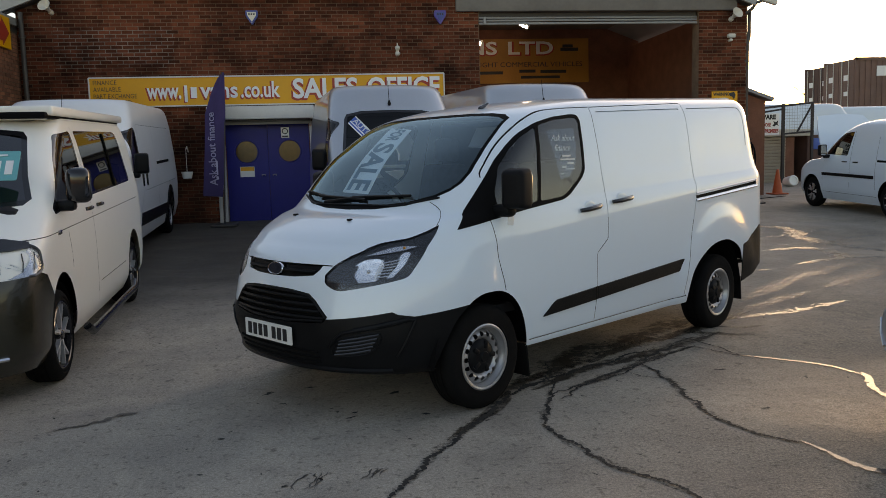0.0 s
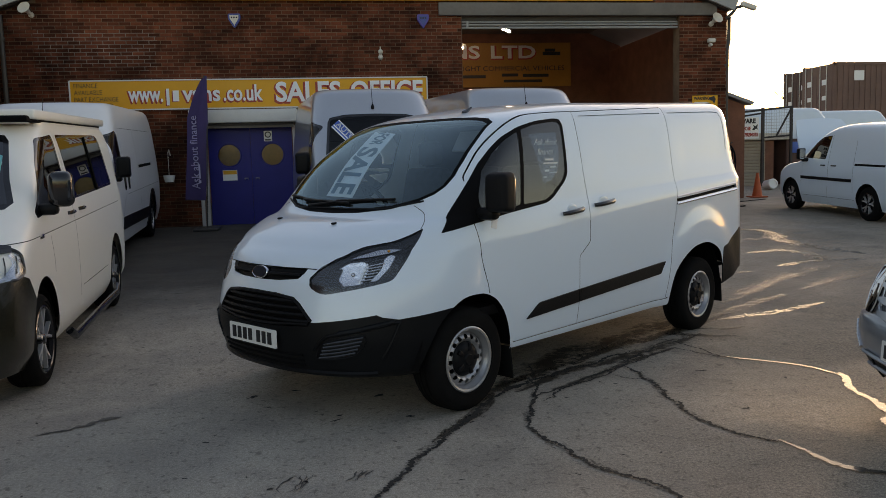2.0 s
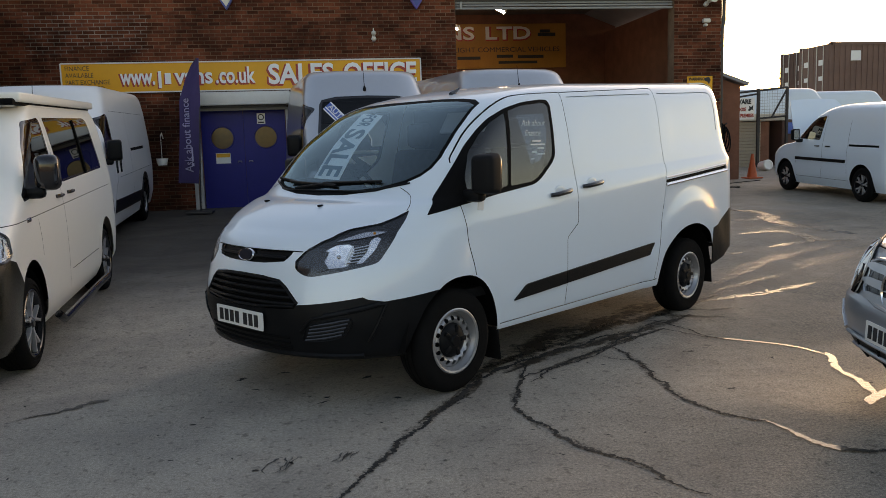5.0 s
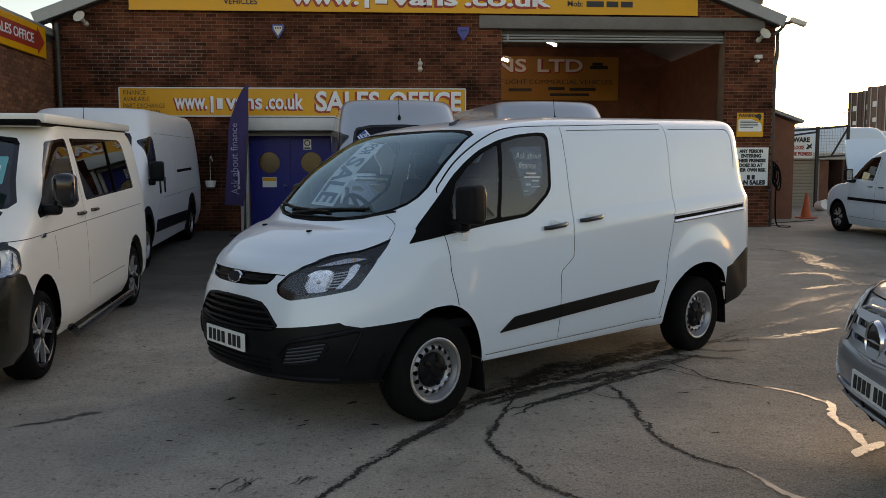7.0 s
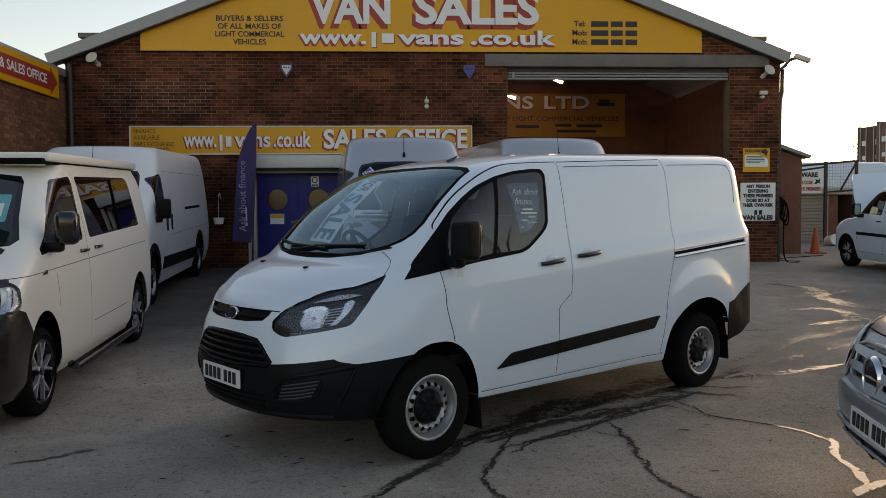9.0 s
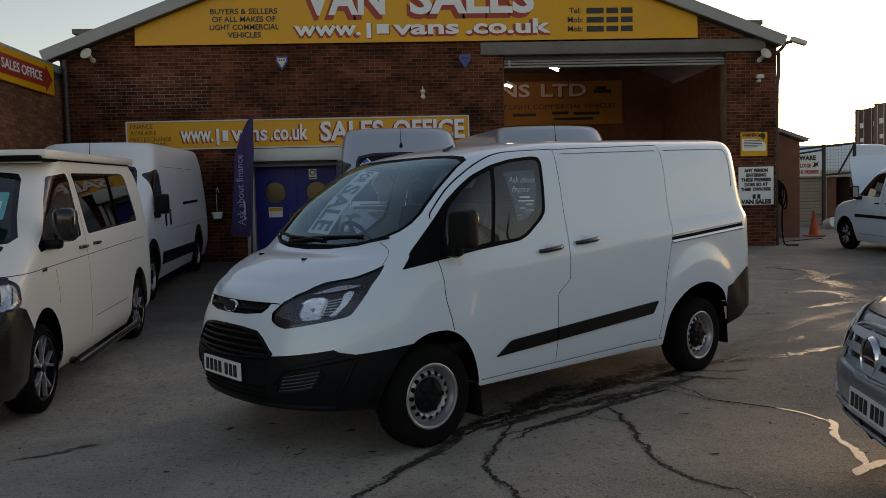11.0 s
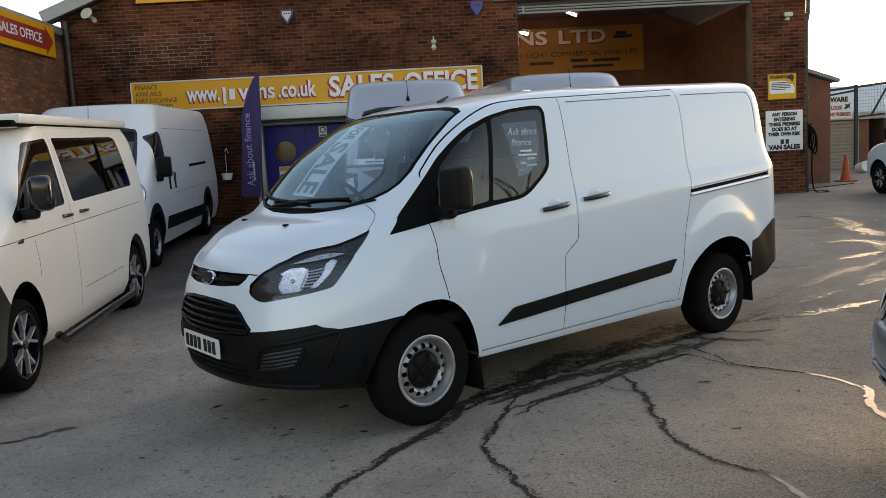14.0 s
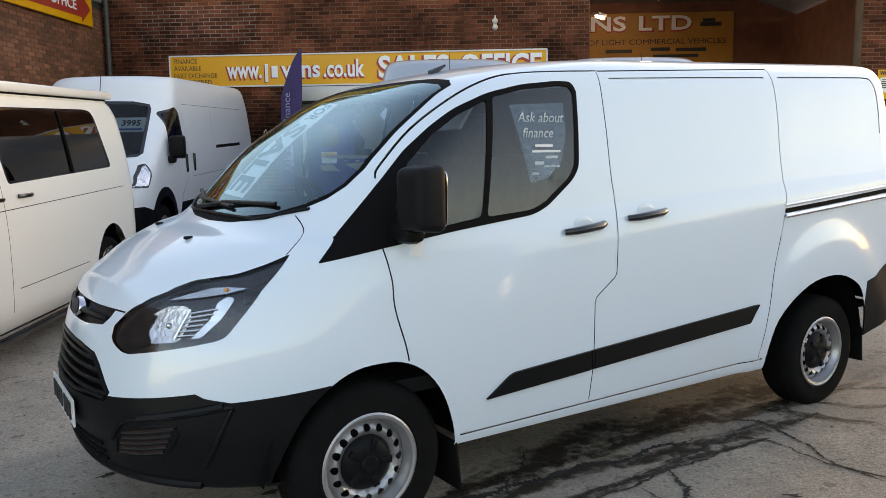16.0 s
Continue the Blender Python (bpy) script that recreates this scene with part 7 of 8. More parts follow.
def board(name, x0, x1, z0, z1, y, material, label, depth=0.05, frame_mat=None):
    b = thing(name, Matrix.Translation(((x0 + x1) / 2, y, (z0 + z1) / 2)), label, "sign")
    part("panel", plate(rect(x1 - x0, z1 - z0), depth), material, b, "", False)
    if frame_mat:
        for w, h, x, z in ((x1 - x0, 0.025, 0, (z1 - z0) / 2), (x1 - x0, 0.025, 0, -(z1 - z0) / 2), (0.025, z1 - z0, -(x1 - x0) / 2, 0), (0.025, z1 - z0, (x1 - x0) / 2, 0)):
            part("frame", box(w, 0.03, h, x, -0.005, z - h / 2), frame_mat, b, "", False)
    return b


def sh_words(text, size, root, x, z, width=None, face=None, shade=None, dx=0.035, dz=-0.035, bold=0.012):
    """Raised letters with a coloured drop shade behind them."""
    if shade:
        words(text, size, shade, root, Matrix.Translation((x + dx, -0.003, z + dz)), "letter_shade", width and width + 0.02, 0.003, bold * 1.3 + 0.014)
    return words(text, size, face or M_WHITEINK, root, Matrix.Translation((x, -0.009, z)), "lettering", width, 0.006, bold)


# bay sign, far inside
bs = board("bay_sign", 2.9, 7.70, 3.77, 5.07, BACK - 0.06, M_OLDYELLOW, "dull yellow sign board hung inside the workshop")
sh_words("VANS", 0.52, bs, -1.40, 0.36, 2.0, M_PLATEW, M_REDINK, 0.02, -0.02)
sh_words("LTD", 0.52, bs, 0.60, 0.36, 1.38, M_PLATEW, M_REDINK, 0.02, -0.02)
words("MAKES OF LIGHT COMMERCIAL VEHICLES", 0.20, M_BLACKINK, bs, Matrix.Translation((0.0, -0.006, -0.11)), "lettering", 4.4)
bars([(-0.6, -0.34, 0.7, 0.09), (0.5, -0.30, 0.5, 0.09), (1.3, -0.32, 0.8, 0.09), (0.9, -0.48, 1.2, 0.08), (1.80, 0.33, 0.55, 0.10), (1.75, 0.43, 0.32, 0.09)], M_BLACKINK, bs, Matrix.Translation((0, -0.006, 0)), "small_print")

# sales office sign
ss = board("office_sign", -4.92, 2.38, 2.80, 3.39, FY - 0.07, M_YELLOW, "yellow sales office sign board over the doors", 0.06, M_FRAMEW)
words("FINANCE", 0.135, M_BLACKINK, ss, Matrix.Translation((-3.34, -0.006, 0.19)), "lettering", 0.46, bold=-0.001)
words("AVAILABLE", 0.135, M_BLACKINK, ss, Matrix.Translation((-3.30, -0.006, 0.055)), "lettering", 0.54, bold=-0.001)
words("PART EXCHANGE", 0.135, M_BLACKINK, ss, Matrix.Translation((-3.15, -0.006, -0.085)), "lettering", 0.86, bold=-0.001)
words("CONSIDERED", 0.135, M_BLACKINK, ss, Matrix.Translation((-3.20, -0.006, -0.215)), "lettering", 0.75, bold=-0.001)
sh_words("www.", 0.46, ss, -2.17, 0.0, 0.68, M_WHITEINK, M_REDINK, -0.022, -0.018, 0.010)
sh_words(".co.uk", 0.46, ss, -0.24, 0.0, 0.80, M_WHITEINK, M_REDINK, -0.022, -0.018, 0.010)
for mt, dx, dy in ((M_REDINK, 0.022, -0.003), (M_WHITEINK, 0, -0.009)):
    rows = [(-1.74, -0.05, 0.06, 0.34), (-1.58, -0.03, 0.12, 0.22)]
    bars([(x - dx, z - dx * 0.7, w, h) for x, z, w, h in rows], mt, ss, Matrix.Translation((0, dy, 0)), "name_bar", 0.006)
sh_words("vans", 0.46, ss, -1.06, 0.0, 0.76, M_WHITEINK, M_REDINK, -0.022, -0.018, 0.010)
sh_words("SALES", 0.56, ss, 1.12, 0.0, 1.36, M_WHITEINK, M_REDINK, -0.030, -0.025, 0.016)
sh_words("OFFICE", 0.56, ss, 2.78, 0.0, 1.55, M_WHITEINK, M_REDINK, -0.030, -0.025, 0.016)

# gable sign
gs = thing("gable_sign", Matrix.Translation((1.40, FY - 0.09, 5.0)), "large yellow gable sign with white and red lettering", "sign")
GL, GR = -4.65 - 1.40, 7.48 - 1.40


def gab(x):
    return gable(x + 1.40) - 5.0 - 0.08


part("panel", plate([(GL, 0), (GR, 0), (GR, 0.26), (GR - 0.01, gab(GR) if gab(GR) > 0.26 else 0.27), (0.15, gab(0.15)), (GL + 0.01, gab(GL) if gab(GL) > 0.2 else 0.22), (GL, 0.20)], 0.07), M_YELLOW, gs, "", False)
part("edge_trim", box(GR - GL, 0.03, 0.03, (GL + GR) / 2, -0.01, -0.015), M_YELLOW, gs, "", False)
sh_words("VAN", 0.92, gs, -1.58, 0.88, 1.72, M_WHITEINK, M_REDINK, -0.07, -0.08, 0.03)
sh_words("SALES", 0.92, gs, 1.12, 0.88, 2.70, M_WHITEINK, M_REDINK, -0.07, -0.08, 0.03)
for mt, dx, dy in ((M_REDINK, -0.06, -0.003), (M_WHITEINK, 0, -0.009)):
    bars([(-1.0 + dx, 1.68 + dx, 0.42, 0.62), (-0.25 + dx, 1.68 + dx, 0.55, 0.62), (0.5 + dx, 1.68 + dx, 0.5, 0.62)], mt, gs, Matrix.Translation((0, dy, 0)), "name_bar", 0.006)
sh_words("www.", 0.42, gs, -1.98, 0.28, 1.42, M_WHITEINK, M_REDINK, -0.025, -0.03, 0.012)
sh_words(".co.uk", 0.42, gs, 1.86, 0.28, 1.86, M_WHITEINK, M_REDINK, -0.025, -0.03, 0.012)
for mt, dx, dy in ((M_REDINK, 0.02, -0.003), (M_WHITEINK, 0, -0.009)):
    bars([(-1.12 + dx, 0.24 - dx, 0.10, 0.32), (-0.82 + dx, 0.27 - dx, 0.26, 0.2)], mt, gs, Matrix.Translation((0, dy, 0)), "name_bar", 0.006)
sh_words("vans", 0.42, gs, 0.13, 0.28, 1.42, M_WHITEINK, M_REDINK, -0.025, -0.03, 0.012)
for i, (tx, w) in enumerate((("BUYERS & SELLERS", 1.42), ("OF ALL MAKES OF", 1.34), ("LIGHT COMMERCIAL", 1.46), ("VEHICLES", 0.70))):
    words(tx, 0.16, M_BLACKINK, gs, Matrix.Translation((-3.76, -0.006, 0.67 - 0.165 * i)), "lettering", w, bold=0.003)
for i, w in enumerate((1.22, 1.38, 1.38)):
    words("Tel:" if i == 0 else "Mob:", 0.17, M_BLACKINK, gs, Matrix.Translation((3.36, -0.006, 0.60 - 0.195 * i)), "lettering", bold=0.003)
    bars([(3.80, 0.60 - 0.195 * i, 0.38, 0.12), (4.18, 0.60 - 0.195 * i, 0.26, 0.12), (4.50, 0.60 - 0.195 * i, 0.26, 0.12)], M_BLACKINK, gs, Matrix.Translation((0, -0.006, 0)), "number_bar")

# the blue double doors with their roller box
door = thing("door_1", Matrix.Translation((-1.415, FY + 0.10, 0.33)), "blue double door with white frame and round windows with painted amber reflections", "door", kind="structure")
for sd in (-1, 1):
    hole = [Vector((sd * 0.45 + 0.235 * math.cos(a), 1.49 + 0.235 * math.sin(a))) for a in np.linspace(0, 2 * math.pi, 33)[:-1]]
    leaf = part("door_leaf", plate(rect(0.865, 2.06, sd * 0.436, 1.03), 0.05, holes=(hole,)), M_BLUEDOOR, door, "", False)
    b = lathe([(0.225, 0.0), (0.232, -0.012), (0.25, -0.012), (0.255, 0.0)], 36)
    part("window_ring", moved(b, Matrix.Translation((sd * 0.45, 0, 1.49))), M_BLUEDOOR, leaf)
    b = lathe([(0, 0.02), (0.235, 0.02), (0.235, 0.03)], 36)
    part("round_window", moved(b, Matrix.Translation((sd * 0.45, 0, 1.49))), M_ROUNDGLASS, leaf, "round window with an amber reflection painted in")
    part("door_pull", tube([(sd * 0.08, 0, 0.98), (sd * 0.08, -0.04, 1.0), (sd * 0.15, -0.04, 1.0), (sd * 0.15, 0, 0.98)], 0.012, 8), M_STEEL, leaf)
    part("door_frame", box(0.07, 0.16, 2.12, sd * 0.925, -0.02, -0.02, 0.008), M_FRAMEW, door)
    part("guide_rail", box(0.07, 0.07, 2.15, sd * 1.02, -0.15, -0.02, 0.008), M_FRAMEW, door)
part("notice", plate(rect(0.30, 0.22), 0.004), M_PLATEW, door, "yellow and white notice", False, Matrix.Translation((-0.455, -0.006, 1.07)))
part("notice_band", plate(rect(0.28, 0.08), 0.003), M_YELLOW, door, "", False, Matrix.Translation((-0.455, -0.010, 1.13)))
part("smoking_notice", plate(rect(0.17, 0.22), 0.004), M_PLATEW, door, "white notice with a ring", False, Matrix.Translation((0.37, -0.006, 1.88)))
part("notice_ring", moved(lathe([(0.045, 0.0), (0.05, -0.003), (0.06, -0.003), (0.065, 0.0)], 24), Matrix.Translation((0.37, -0.010, 1.91))), M_BLACKINK, door)
part("notice_bar", plate(rect(0.13, 0.03), 0.003), M_BLACKINK, door, "", False, Matrix.Translation((0.37, -0.010, 1.80)))
bx = thing("shutter_housing", Matrix.Translation((-1.49, FY - 0.21, 2.48)), "cream roller shutter housing over the blue doors", "shutter")
part("housing", box(2.18, 0.38, 0.27, 0, 0, 0, 0.02), M_FRAMEW, bx)
part("shutter_lip", box(2.0, 0.05, 0.05, 0, -0.05, -0.05, 0.005), M_PIPE, bx)
part("shutter_edge", box(2.0, 0.03, 0.09, 0, 0.06, -0.10, 0.005), M_GREYMETAL, bx)

# west wing with its own sign
wall_west = tagged(part("wall_west", box(0.34, 17.0, 4.30, L0 - 0.17, FY + 0.34 - 8.5, 0.0), M_MORTAR, None, "", False), "red-brown brick wing at the yard's side", "wall", kind="structure")
tagged(part("coping", box(0.55, 17.2, 0.16, L0 - 0.22, FY + 0.3 - 8.5, 4.42, 0.015), M_GREYMETAL), "grey metal fascia along the wing's top", "trim", kind="structure")
tagged(part("fascia", box(0.36, 17.0, 0.13, L0 - 0.17, FY + 0.34 - 8.5, 4.30), M_PIPE), "dark fascia board under the metal edge", "trim", kind="structure")
ws = thing("arrow_sign", Matrix.Translation((L0 + 0.10, 15.55, 4.20)) @ Matrix.Rotation(radians(90), 4, "Z"), "yellow sign with a red arrow on the brick wing", "sign")
part("panel", plate(rect(2.75, 0.60), 0.05), M_YELLOW, ws, "", False)
part("arrow", plate([(-1.3, -0.18), (0.98, -0.18), (0.98, -0.27), (1.31, 0), (0.98, 0.27), (0.98, 0.18), (-1.3, 0.18)], 0.004), M_REDINK, ws, "red arrow", False, Matrix.Translation((0, -0.004, 0)))
words("& SALES OFFICE", 0.25, M_WHITEINK, ws, Matrix.Translation((-0.15, -0.009, 0.0)), "lettering", 1.9, bold=0.004)


# fittings on the front wall
def alarm(x, z, material, label):
    a = thing("alarm_box", Matrix.Translation((x, FY - 0.005, z)), label, "alarm box")
    bdy = rounded([(-0.125, 0.13), (0.125, 0.13), (0.125, 0.02), (0.0, -0.17, 0.04), (-0.125, 0.02)], 0.03)
    part("cover", moved(plate(bdy, 0.09), Matrix.Translation((0, -0.09, 0))), material, a)
    part("front_plate", moved(plate(offset(bdy, -0.035), 0.01), Matrix.Translation((0, -0.099, 0))), M_CAMERAW if material == M_ALARMBLUE else M_ALARMBLUE, a)
    bars([(-0.05, 0.05, 0.03, 0.03), (0, 0.05, 0.03, 0.03), (0.05, 0.05, 0.03, 0.03)], M_BLACKINK, a, Matrix.Translation((0, -0.104, 0)), "lamp_dots")


alarm(-1.595, 4.59, M_ALARMBLUE, "white and blue wedge-shaped alarm box")
alarm(2.335, 4.57, mat("alarm_violet", (0.07, 0.05, 0.28), 0.4), "dark violet wedge-shaped alarm box")
pr = thing("wall_lamp", Matrix.Translation((1.405, FY - 0.005, 3.78)), "small twin white sensor lamp on the wall", "lamp")
for z in (0.03, 0.15):
    b = bmesh.new()
    bmesh.ops.create_uvsphere(b, u_segments=16, v_segments=10, radius=0.055)
    part("lamp_head", moved(b, Matrix.Translation((0, -0.06, z)) @ Matrix.Diagonal((1, 1, 0.9, 1))), M_CAMERAW, pr)
part("lamp_base", box(0.07, 0.03, 0.22, 0, -0.015, -0.02, 0.008), M_CAMERAW, pr)
part("lamp_stem", rod((0, -0.03, 0.18), (0, -0.03, 0.26), 0.012, 8), M_CAMERAW, pr)


def horn(x, z, turn):
    h = thing("loudspeaker", Matrix.Translation((x, FY - 0.005, z)) @ Matrix.Rotation(radians(turn), 4, "Z") @ Matrix.Diagonal((0.8, 0.8, 0.8, 1)), "cream horn loudspeaker under the eaves", "loudspeaker")
    b = lathe([(0.045, 0.05), (0.05, -0.04), (0.075, -0.12), (0.125, -0.20), (0.16, -0.235), (0.155, -0.24), (0.11, -0.19), (0.0, -0.12)], 26)
    part("horn", moved(b, Matrix.Translation((0, -0.10, 0.0)) @ Matrix.Rotation(radians(-25), 4, "X")), M_CAMERAW, h)
    part("driver", moved(lathe([(0, 0.14), (0.06, 0.13), (0.07, 0.06), (0.05, 0.03)], 20), Matrix.Translation((0, -0.10, 0.0)) @ Matrix.Rotation(radians(-25), 4, "X")), M_CAMERAW, h)
    part("bracket", tube([(0, 0, 0.1), (0, -0.08, 0.12), (0, -0.12, 0.02)], 0.014, 8), M_PIPE, h)


horn(-5.55, 4.74, -15)
horn(8.90, 4.52, 12)
tw = thing("security_light", Matrix.Translation((8.86, FY - 0.005, 4.02)), "small white twin security light and sensor", "lamp")
part("lamp_head", box(0.17, 0.10, 0.09, 0.02, -0.09, 0.05, 0.02), M_CAMERAW, tw)
part("sensor", lathe([(0.0, -0.15), (0.03, -0.14), (0.04, -0.09), (0.03, -0.02)], 16), M_CAMERAW, tw)
part("arm", tube([(0, 0, 0), (0, -0.06, 0.02), (0.02, -0.09, 0.06)], 0.012, 8), M_CAMERAW, tw)
cc = thing("security_camera", Matrix.Translation((9.22, FY - 0.1, 4.72)), "security camera on a dark bracket at the eaves", "camera")
part("bracket", tube([(0, 0, -0.12), (0.12, -0.05, -0.02), (0.2, -0.08, 0.10), (0.34, -0.10, 0.14)], 0.035, 8), M_PIPE, cc)
part("housing", moved(box(0.36, 0.12, 0.11, 0, 0, 0, 0.025), Matrix.Translation((0.46, -0.12, 0.08)) @ Matrix.Rotation(radians(18), 4, "Y")), M_CAMERAW, cc)
dp = thing("drainpipe", Matrix.Translation((9.30, FY + 0.02, 0.35)), "dark cast drainpipe at the corner of the wall", "pipe")
part("pipe", tube([(0.02, 0, 0), (0.02, 0, 3.6), (0.06, 0, 3.8), (0.06, 0, 4.3)], 0.045, 10), M_PIPE, dp)
for z in (0.8, 2.0, 3.2):
    part("pipe_clip", lathe([(0.045, z), (0.06, z), (0.06, z + 0.05), (0.045, z + 0.05)], 16, "Z"), M_PIPE, dp)

# water hose on the pier's corner, trailing over the yard
hs = thing("garden_hose", Matrix.Translation((9.36, FY - 0.06, 1.62)), "black rubber hose hung in loops and trailing on the ground", "hose")
for k in range(5):
    loop = [(0.02 * k - 0.03 + 0.02 * math.sin(a + k), -0.03 * k + 0.05 + 0.10 * math.sin(a), 0.20 * math.cos(a) * (1 + 0.06 * k) - 0.05 * k) for a in np.linspace(0, 2 * math.pi, 17)]
    part("hose_loop", tube(loop, 0.016, 6), M_SEAL, hs)
part("hook", rod((0, 0.10, 0.16), (0, -0.12, 0.20), 0.012, 6), M_GATE, hs)
part("hose_tail", tube(curve([(0.02, -0.05, -0.30), (0.0, -0.08, -0.9), (0.05, -0.12, -1.24), (0.28, -0.18, -1.27), (0.42, 0.10, -1.27), (0.15, 0.30, -1.265), (0.35, 0.75, -1.25), (1.0, 1.10, -1.235), (1.75, 1.45, -1.225)], 6), 0.016, 6), M_SEAL, hs)

dq = thing("drainpipe", Matrix.Translation((L0 + 0.13, FY - 0.10, 0.30)), "dark cast drainpipe in the inner corner of the walls", "pipe")
part("pipe", tube([(0, 0, 0), (0, 0, 4.25), (0.0, 0.0, 4.4)], 0.05, 10), M_PIPE, dq)
for z in (1.2, 2.6, 3.9):
    part("pipe_clip", lathe([(0.05, z), (0.066, z), (0.066, z + 0.06), (0.05, z + 0.06)], 16, "Z"), M_PIPE, dq)

# warning signs on the pier
w1 = board("warning_sign", 8.47, 9.08, 2.37, 2.90, FY - 0.02, M_YELLOW, "yellow and white camera warning sign", 0.012)
words("WARNING", 0.10, M_BLACKINK, w1, Matrix.Translation((-0.08, -0.006, 0.20)), "lettering", 0.38, bold=0.003)
part("white_field", plate(rounded([(-0.27, -0.15), (0.27, -0.15), (0.27, 0.02, 0.1), (0.05, 0.12, 0.05), (-0.27, 0.12)], 0.03), 0.004), M_PLATEW, w1, "", False, Matrix.Translation((0, -0.004, 0)))
bars([(-0.05, 0.08, 0.36, 0.014), (-0.03, 0.045, 0.42, 0.014), (-0.03, 0.01, 0.42, 0.014), (-0.03, -0.025, 0.42, 0.014), (-0.08, -0.06, 0.30, 0.014)], M_BLACKINK, w1, Matrix.Translation((0, -0.008, 0)), "small_print")
part("camera_mark", plate([(0.10, 0.22), (0.22, 0.25), (0.26, 0.18), (0.22, 0.08), (0.18, 0.14), (0.12, 0.16)], 0.003), M_BLACKINK, w1, "", False, Matrix.Translation((0, -0.006, 0)))
w2 = board("risk_sign", 8.42, 9.22, 1.28, 2.13, FY - 0.02, M_PLATEW, "white painted entry notice with black lettering", 0.015)
for i, (tx, w) in enumerate((("ANY PERSON", 0.54), ("ENTERING", 0.46), ("THESE PREMISES", 0.68), ("DOES SO AT", 0.54), ("THEIR OWN RISK", 0.70))):
    words(tx, 0.10, M_BLACKINK, w2, Matrix.Translation((0, -0.006, 0.34 - 0.105 * i)), "lettering", w, bold=0.006)
bars([(-0.05, -0.24, 0.07, 0.10), (0.06, -0.24, 0.07, 0.10)], M_BLACKINK, w2, Matrix.Translation((0, -0.006, 0)), "name_bar")
words("VAN SALES", 0.13, M_BLACKINK, w2, Matrix.Translation((0, -0.006, -0.36)), "lettering", 0.68, bold=0.008)

# feather flag beside the doors
fl = thing("feather_flag", Matrix.Translation((-2.28, 16.6, gz(0, 16.6))), "purple feather flag on a bent pole", "flag")
fb = bmesh.new()
rows = []
for i in range(25):
    t = i / 24
    z = 0.60 + 2.45 * t
    w = 0.40 * min(1.0, (1.01 - t) * 2.9) ** 0.6
    xr = 0.02 + 0.03 * math.sin(3 * t) + 0.13 * t
    rows.append([fb.verts.new((xr - w * j / 6 + (0.03 * t if j == 0 else 0), 0.035 * math.sin(5 * t + j * 0.8) + 0.02 * j, z + 0.03 * (j / 6) * (1 - t))) for j in range(7)])
for a, b in zip(rows, rows[1:]):
    for j in range(6):
        fb.faces.new((a[j], a[j + 1], b[j + 1], b[j]))
fbt = BVHTree.FromBMesh(fb)
part("cloth", skin(fb, 0.004), M_PURPLE, fl, "purple flag cloth with pale writing")
part("pole", tube([(0.02, 0.01, 0), (0.08, 0.01, 1.2), (0.15, 0.01, 2.4), (0.16, 0.01, 2.9), (0.12, 0.01, 3.06)], 0.014, 8), M_PIPE, fl)
part("foot", box(0.5, 0.5, 0.06, 0.02, 0.01, 0.0, 0.02), M_PIPE, fl)
for tx, sz, x, z, wd in (("Ask about finance", 0.22, -0.14, 1.56, 1.45),):
    o = words(tx, sz, M_LILAC, fl, Matrix.Identity(4), "lettering", wd, 0.002, 0.002, whole=True)
    for v in o.data.vertices:
        px, pz = x - v.co.z, z + v.co.x
        h = fbt.ray_cast(Vector((px, -2, pz)), Vector((0, 1, 0)))[0]
        v.co = Vector((px, (h.y if h else 0.0) - 0.022, pz))
bars([(-0.06, 0.98, 0.045, 0.06), (-0.06, 1.18, 0.03, 0.28)], M_LILAC, fl, Matrix.Translation((0, -0.02, 0)), "small_print")
hb = thing("hanging_basket", Matrix.Translation((-3.05, FY - 0.02, 1.30)), "small white hanging basket on a wall bracket", "basket")
part("basket", moved(lathe([(0, 0), (0.09, 0.0), (0.12, 0.14), (0.11, 0.14), (0.08, 0.02)], 18, "Z"), Matrix.Translation((0, -0.25, 0))), M_PLATEW, hb)
part("bracket", tube([(0, 0, 0.55), (0, -0.12, 0.66), (0, -0.25, 0.60), (0, -0.25, 0.5)], 0.012, 6), M_FRAMEW, hb)
part("chain", rod((0, -0.25, 0.14), (0, -0.25, 0.52), 0.006, 6), M_FRAMEW, hb)

# ---- by the gate ----
tagged(part("wall_lean_to", plate([(9.3, 0.3), (10.85, 0.3), (10.85, 2.80), (9.3, 3.35)], 0.3), M_BRICKDARK, None, "", False, Matrix.Translation((0, 19.5, 0))), "brick lean-to beside the workshop", "wall", kind="structure")
lr = part("lean_to_roof", moved(box(1.85, 1.9, 0.08, 0, 0, 0), Matrix.Translation((10.12, 20.3, 3.10)) @ Matrix.Rotation(radians(19.5), 4, "Y")), M_ROOF, None, "", False)
tagged(lr, "grey sheet roof of the lean-to", "roof", kind="structure")
tagged(part("wall_store", box(1.9, 1.5, 1.50, 13.33, 24.65, 0.45), M_BRICKDARK, None, "", False), "low brown store behind the gate", "wall", kind="structure")
gd = thing("store_shutter", Matrix.Translation((13.18, 23.86, 0.52)), "tan ribbed store shutter beneath the sign", "shutter")
for i in range(14):
    part("slat", box(1.55, 0.05, 0.095, 0, 0, 0.02 + i * 0.101, 0.012), M_TAN, gd)
sr = part("store_roof", box(2.6, 1.9, 0.22, 13.48, 24.7, 1.97, 0.02), M_CAMERAW, None, "", False)
tagged(sr, "pale flat roof of the low store", "roof", kind="structure")
gt = thing("steel_gate", Matrix.Translation((13.59, 23.55, 0.44)), "dark steel yard gate with wire mesh and a diagonal brace", "gate")
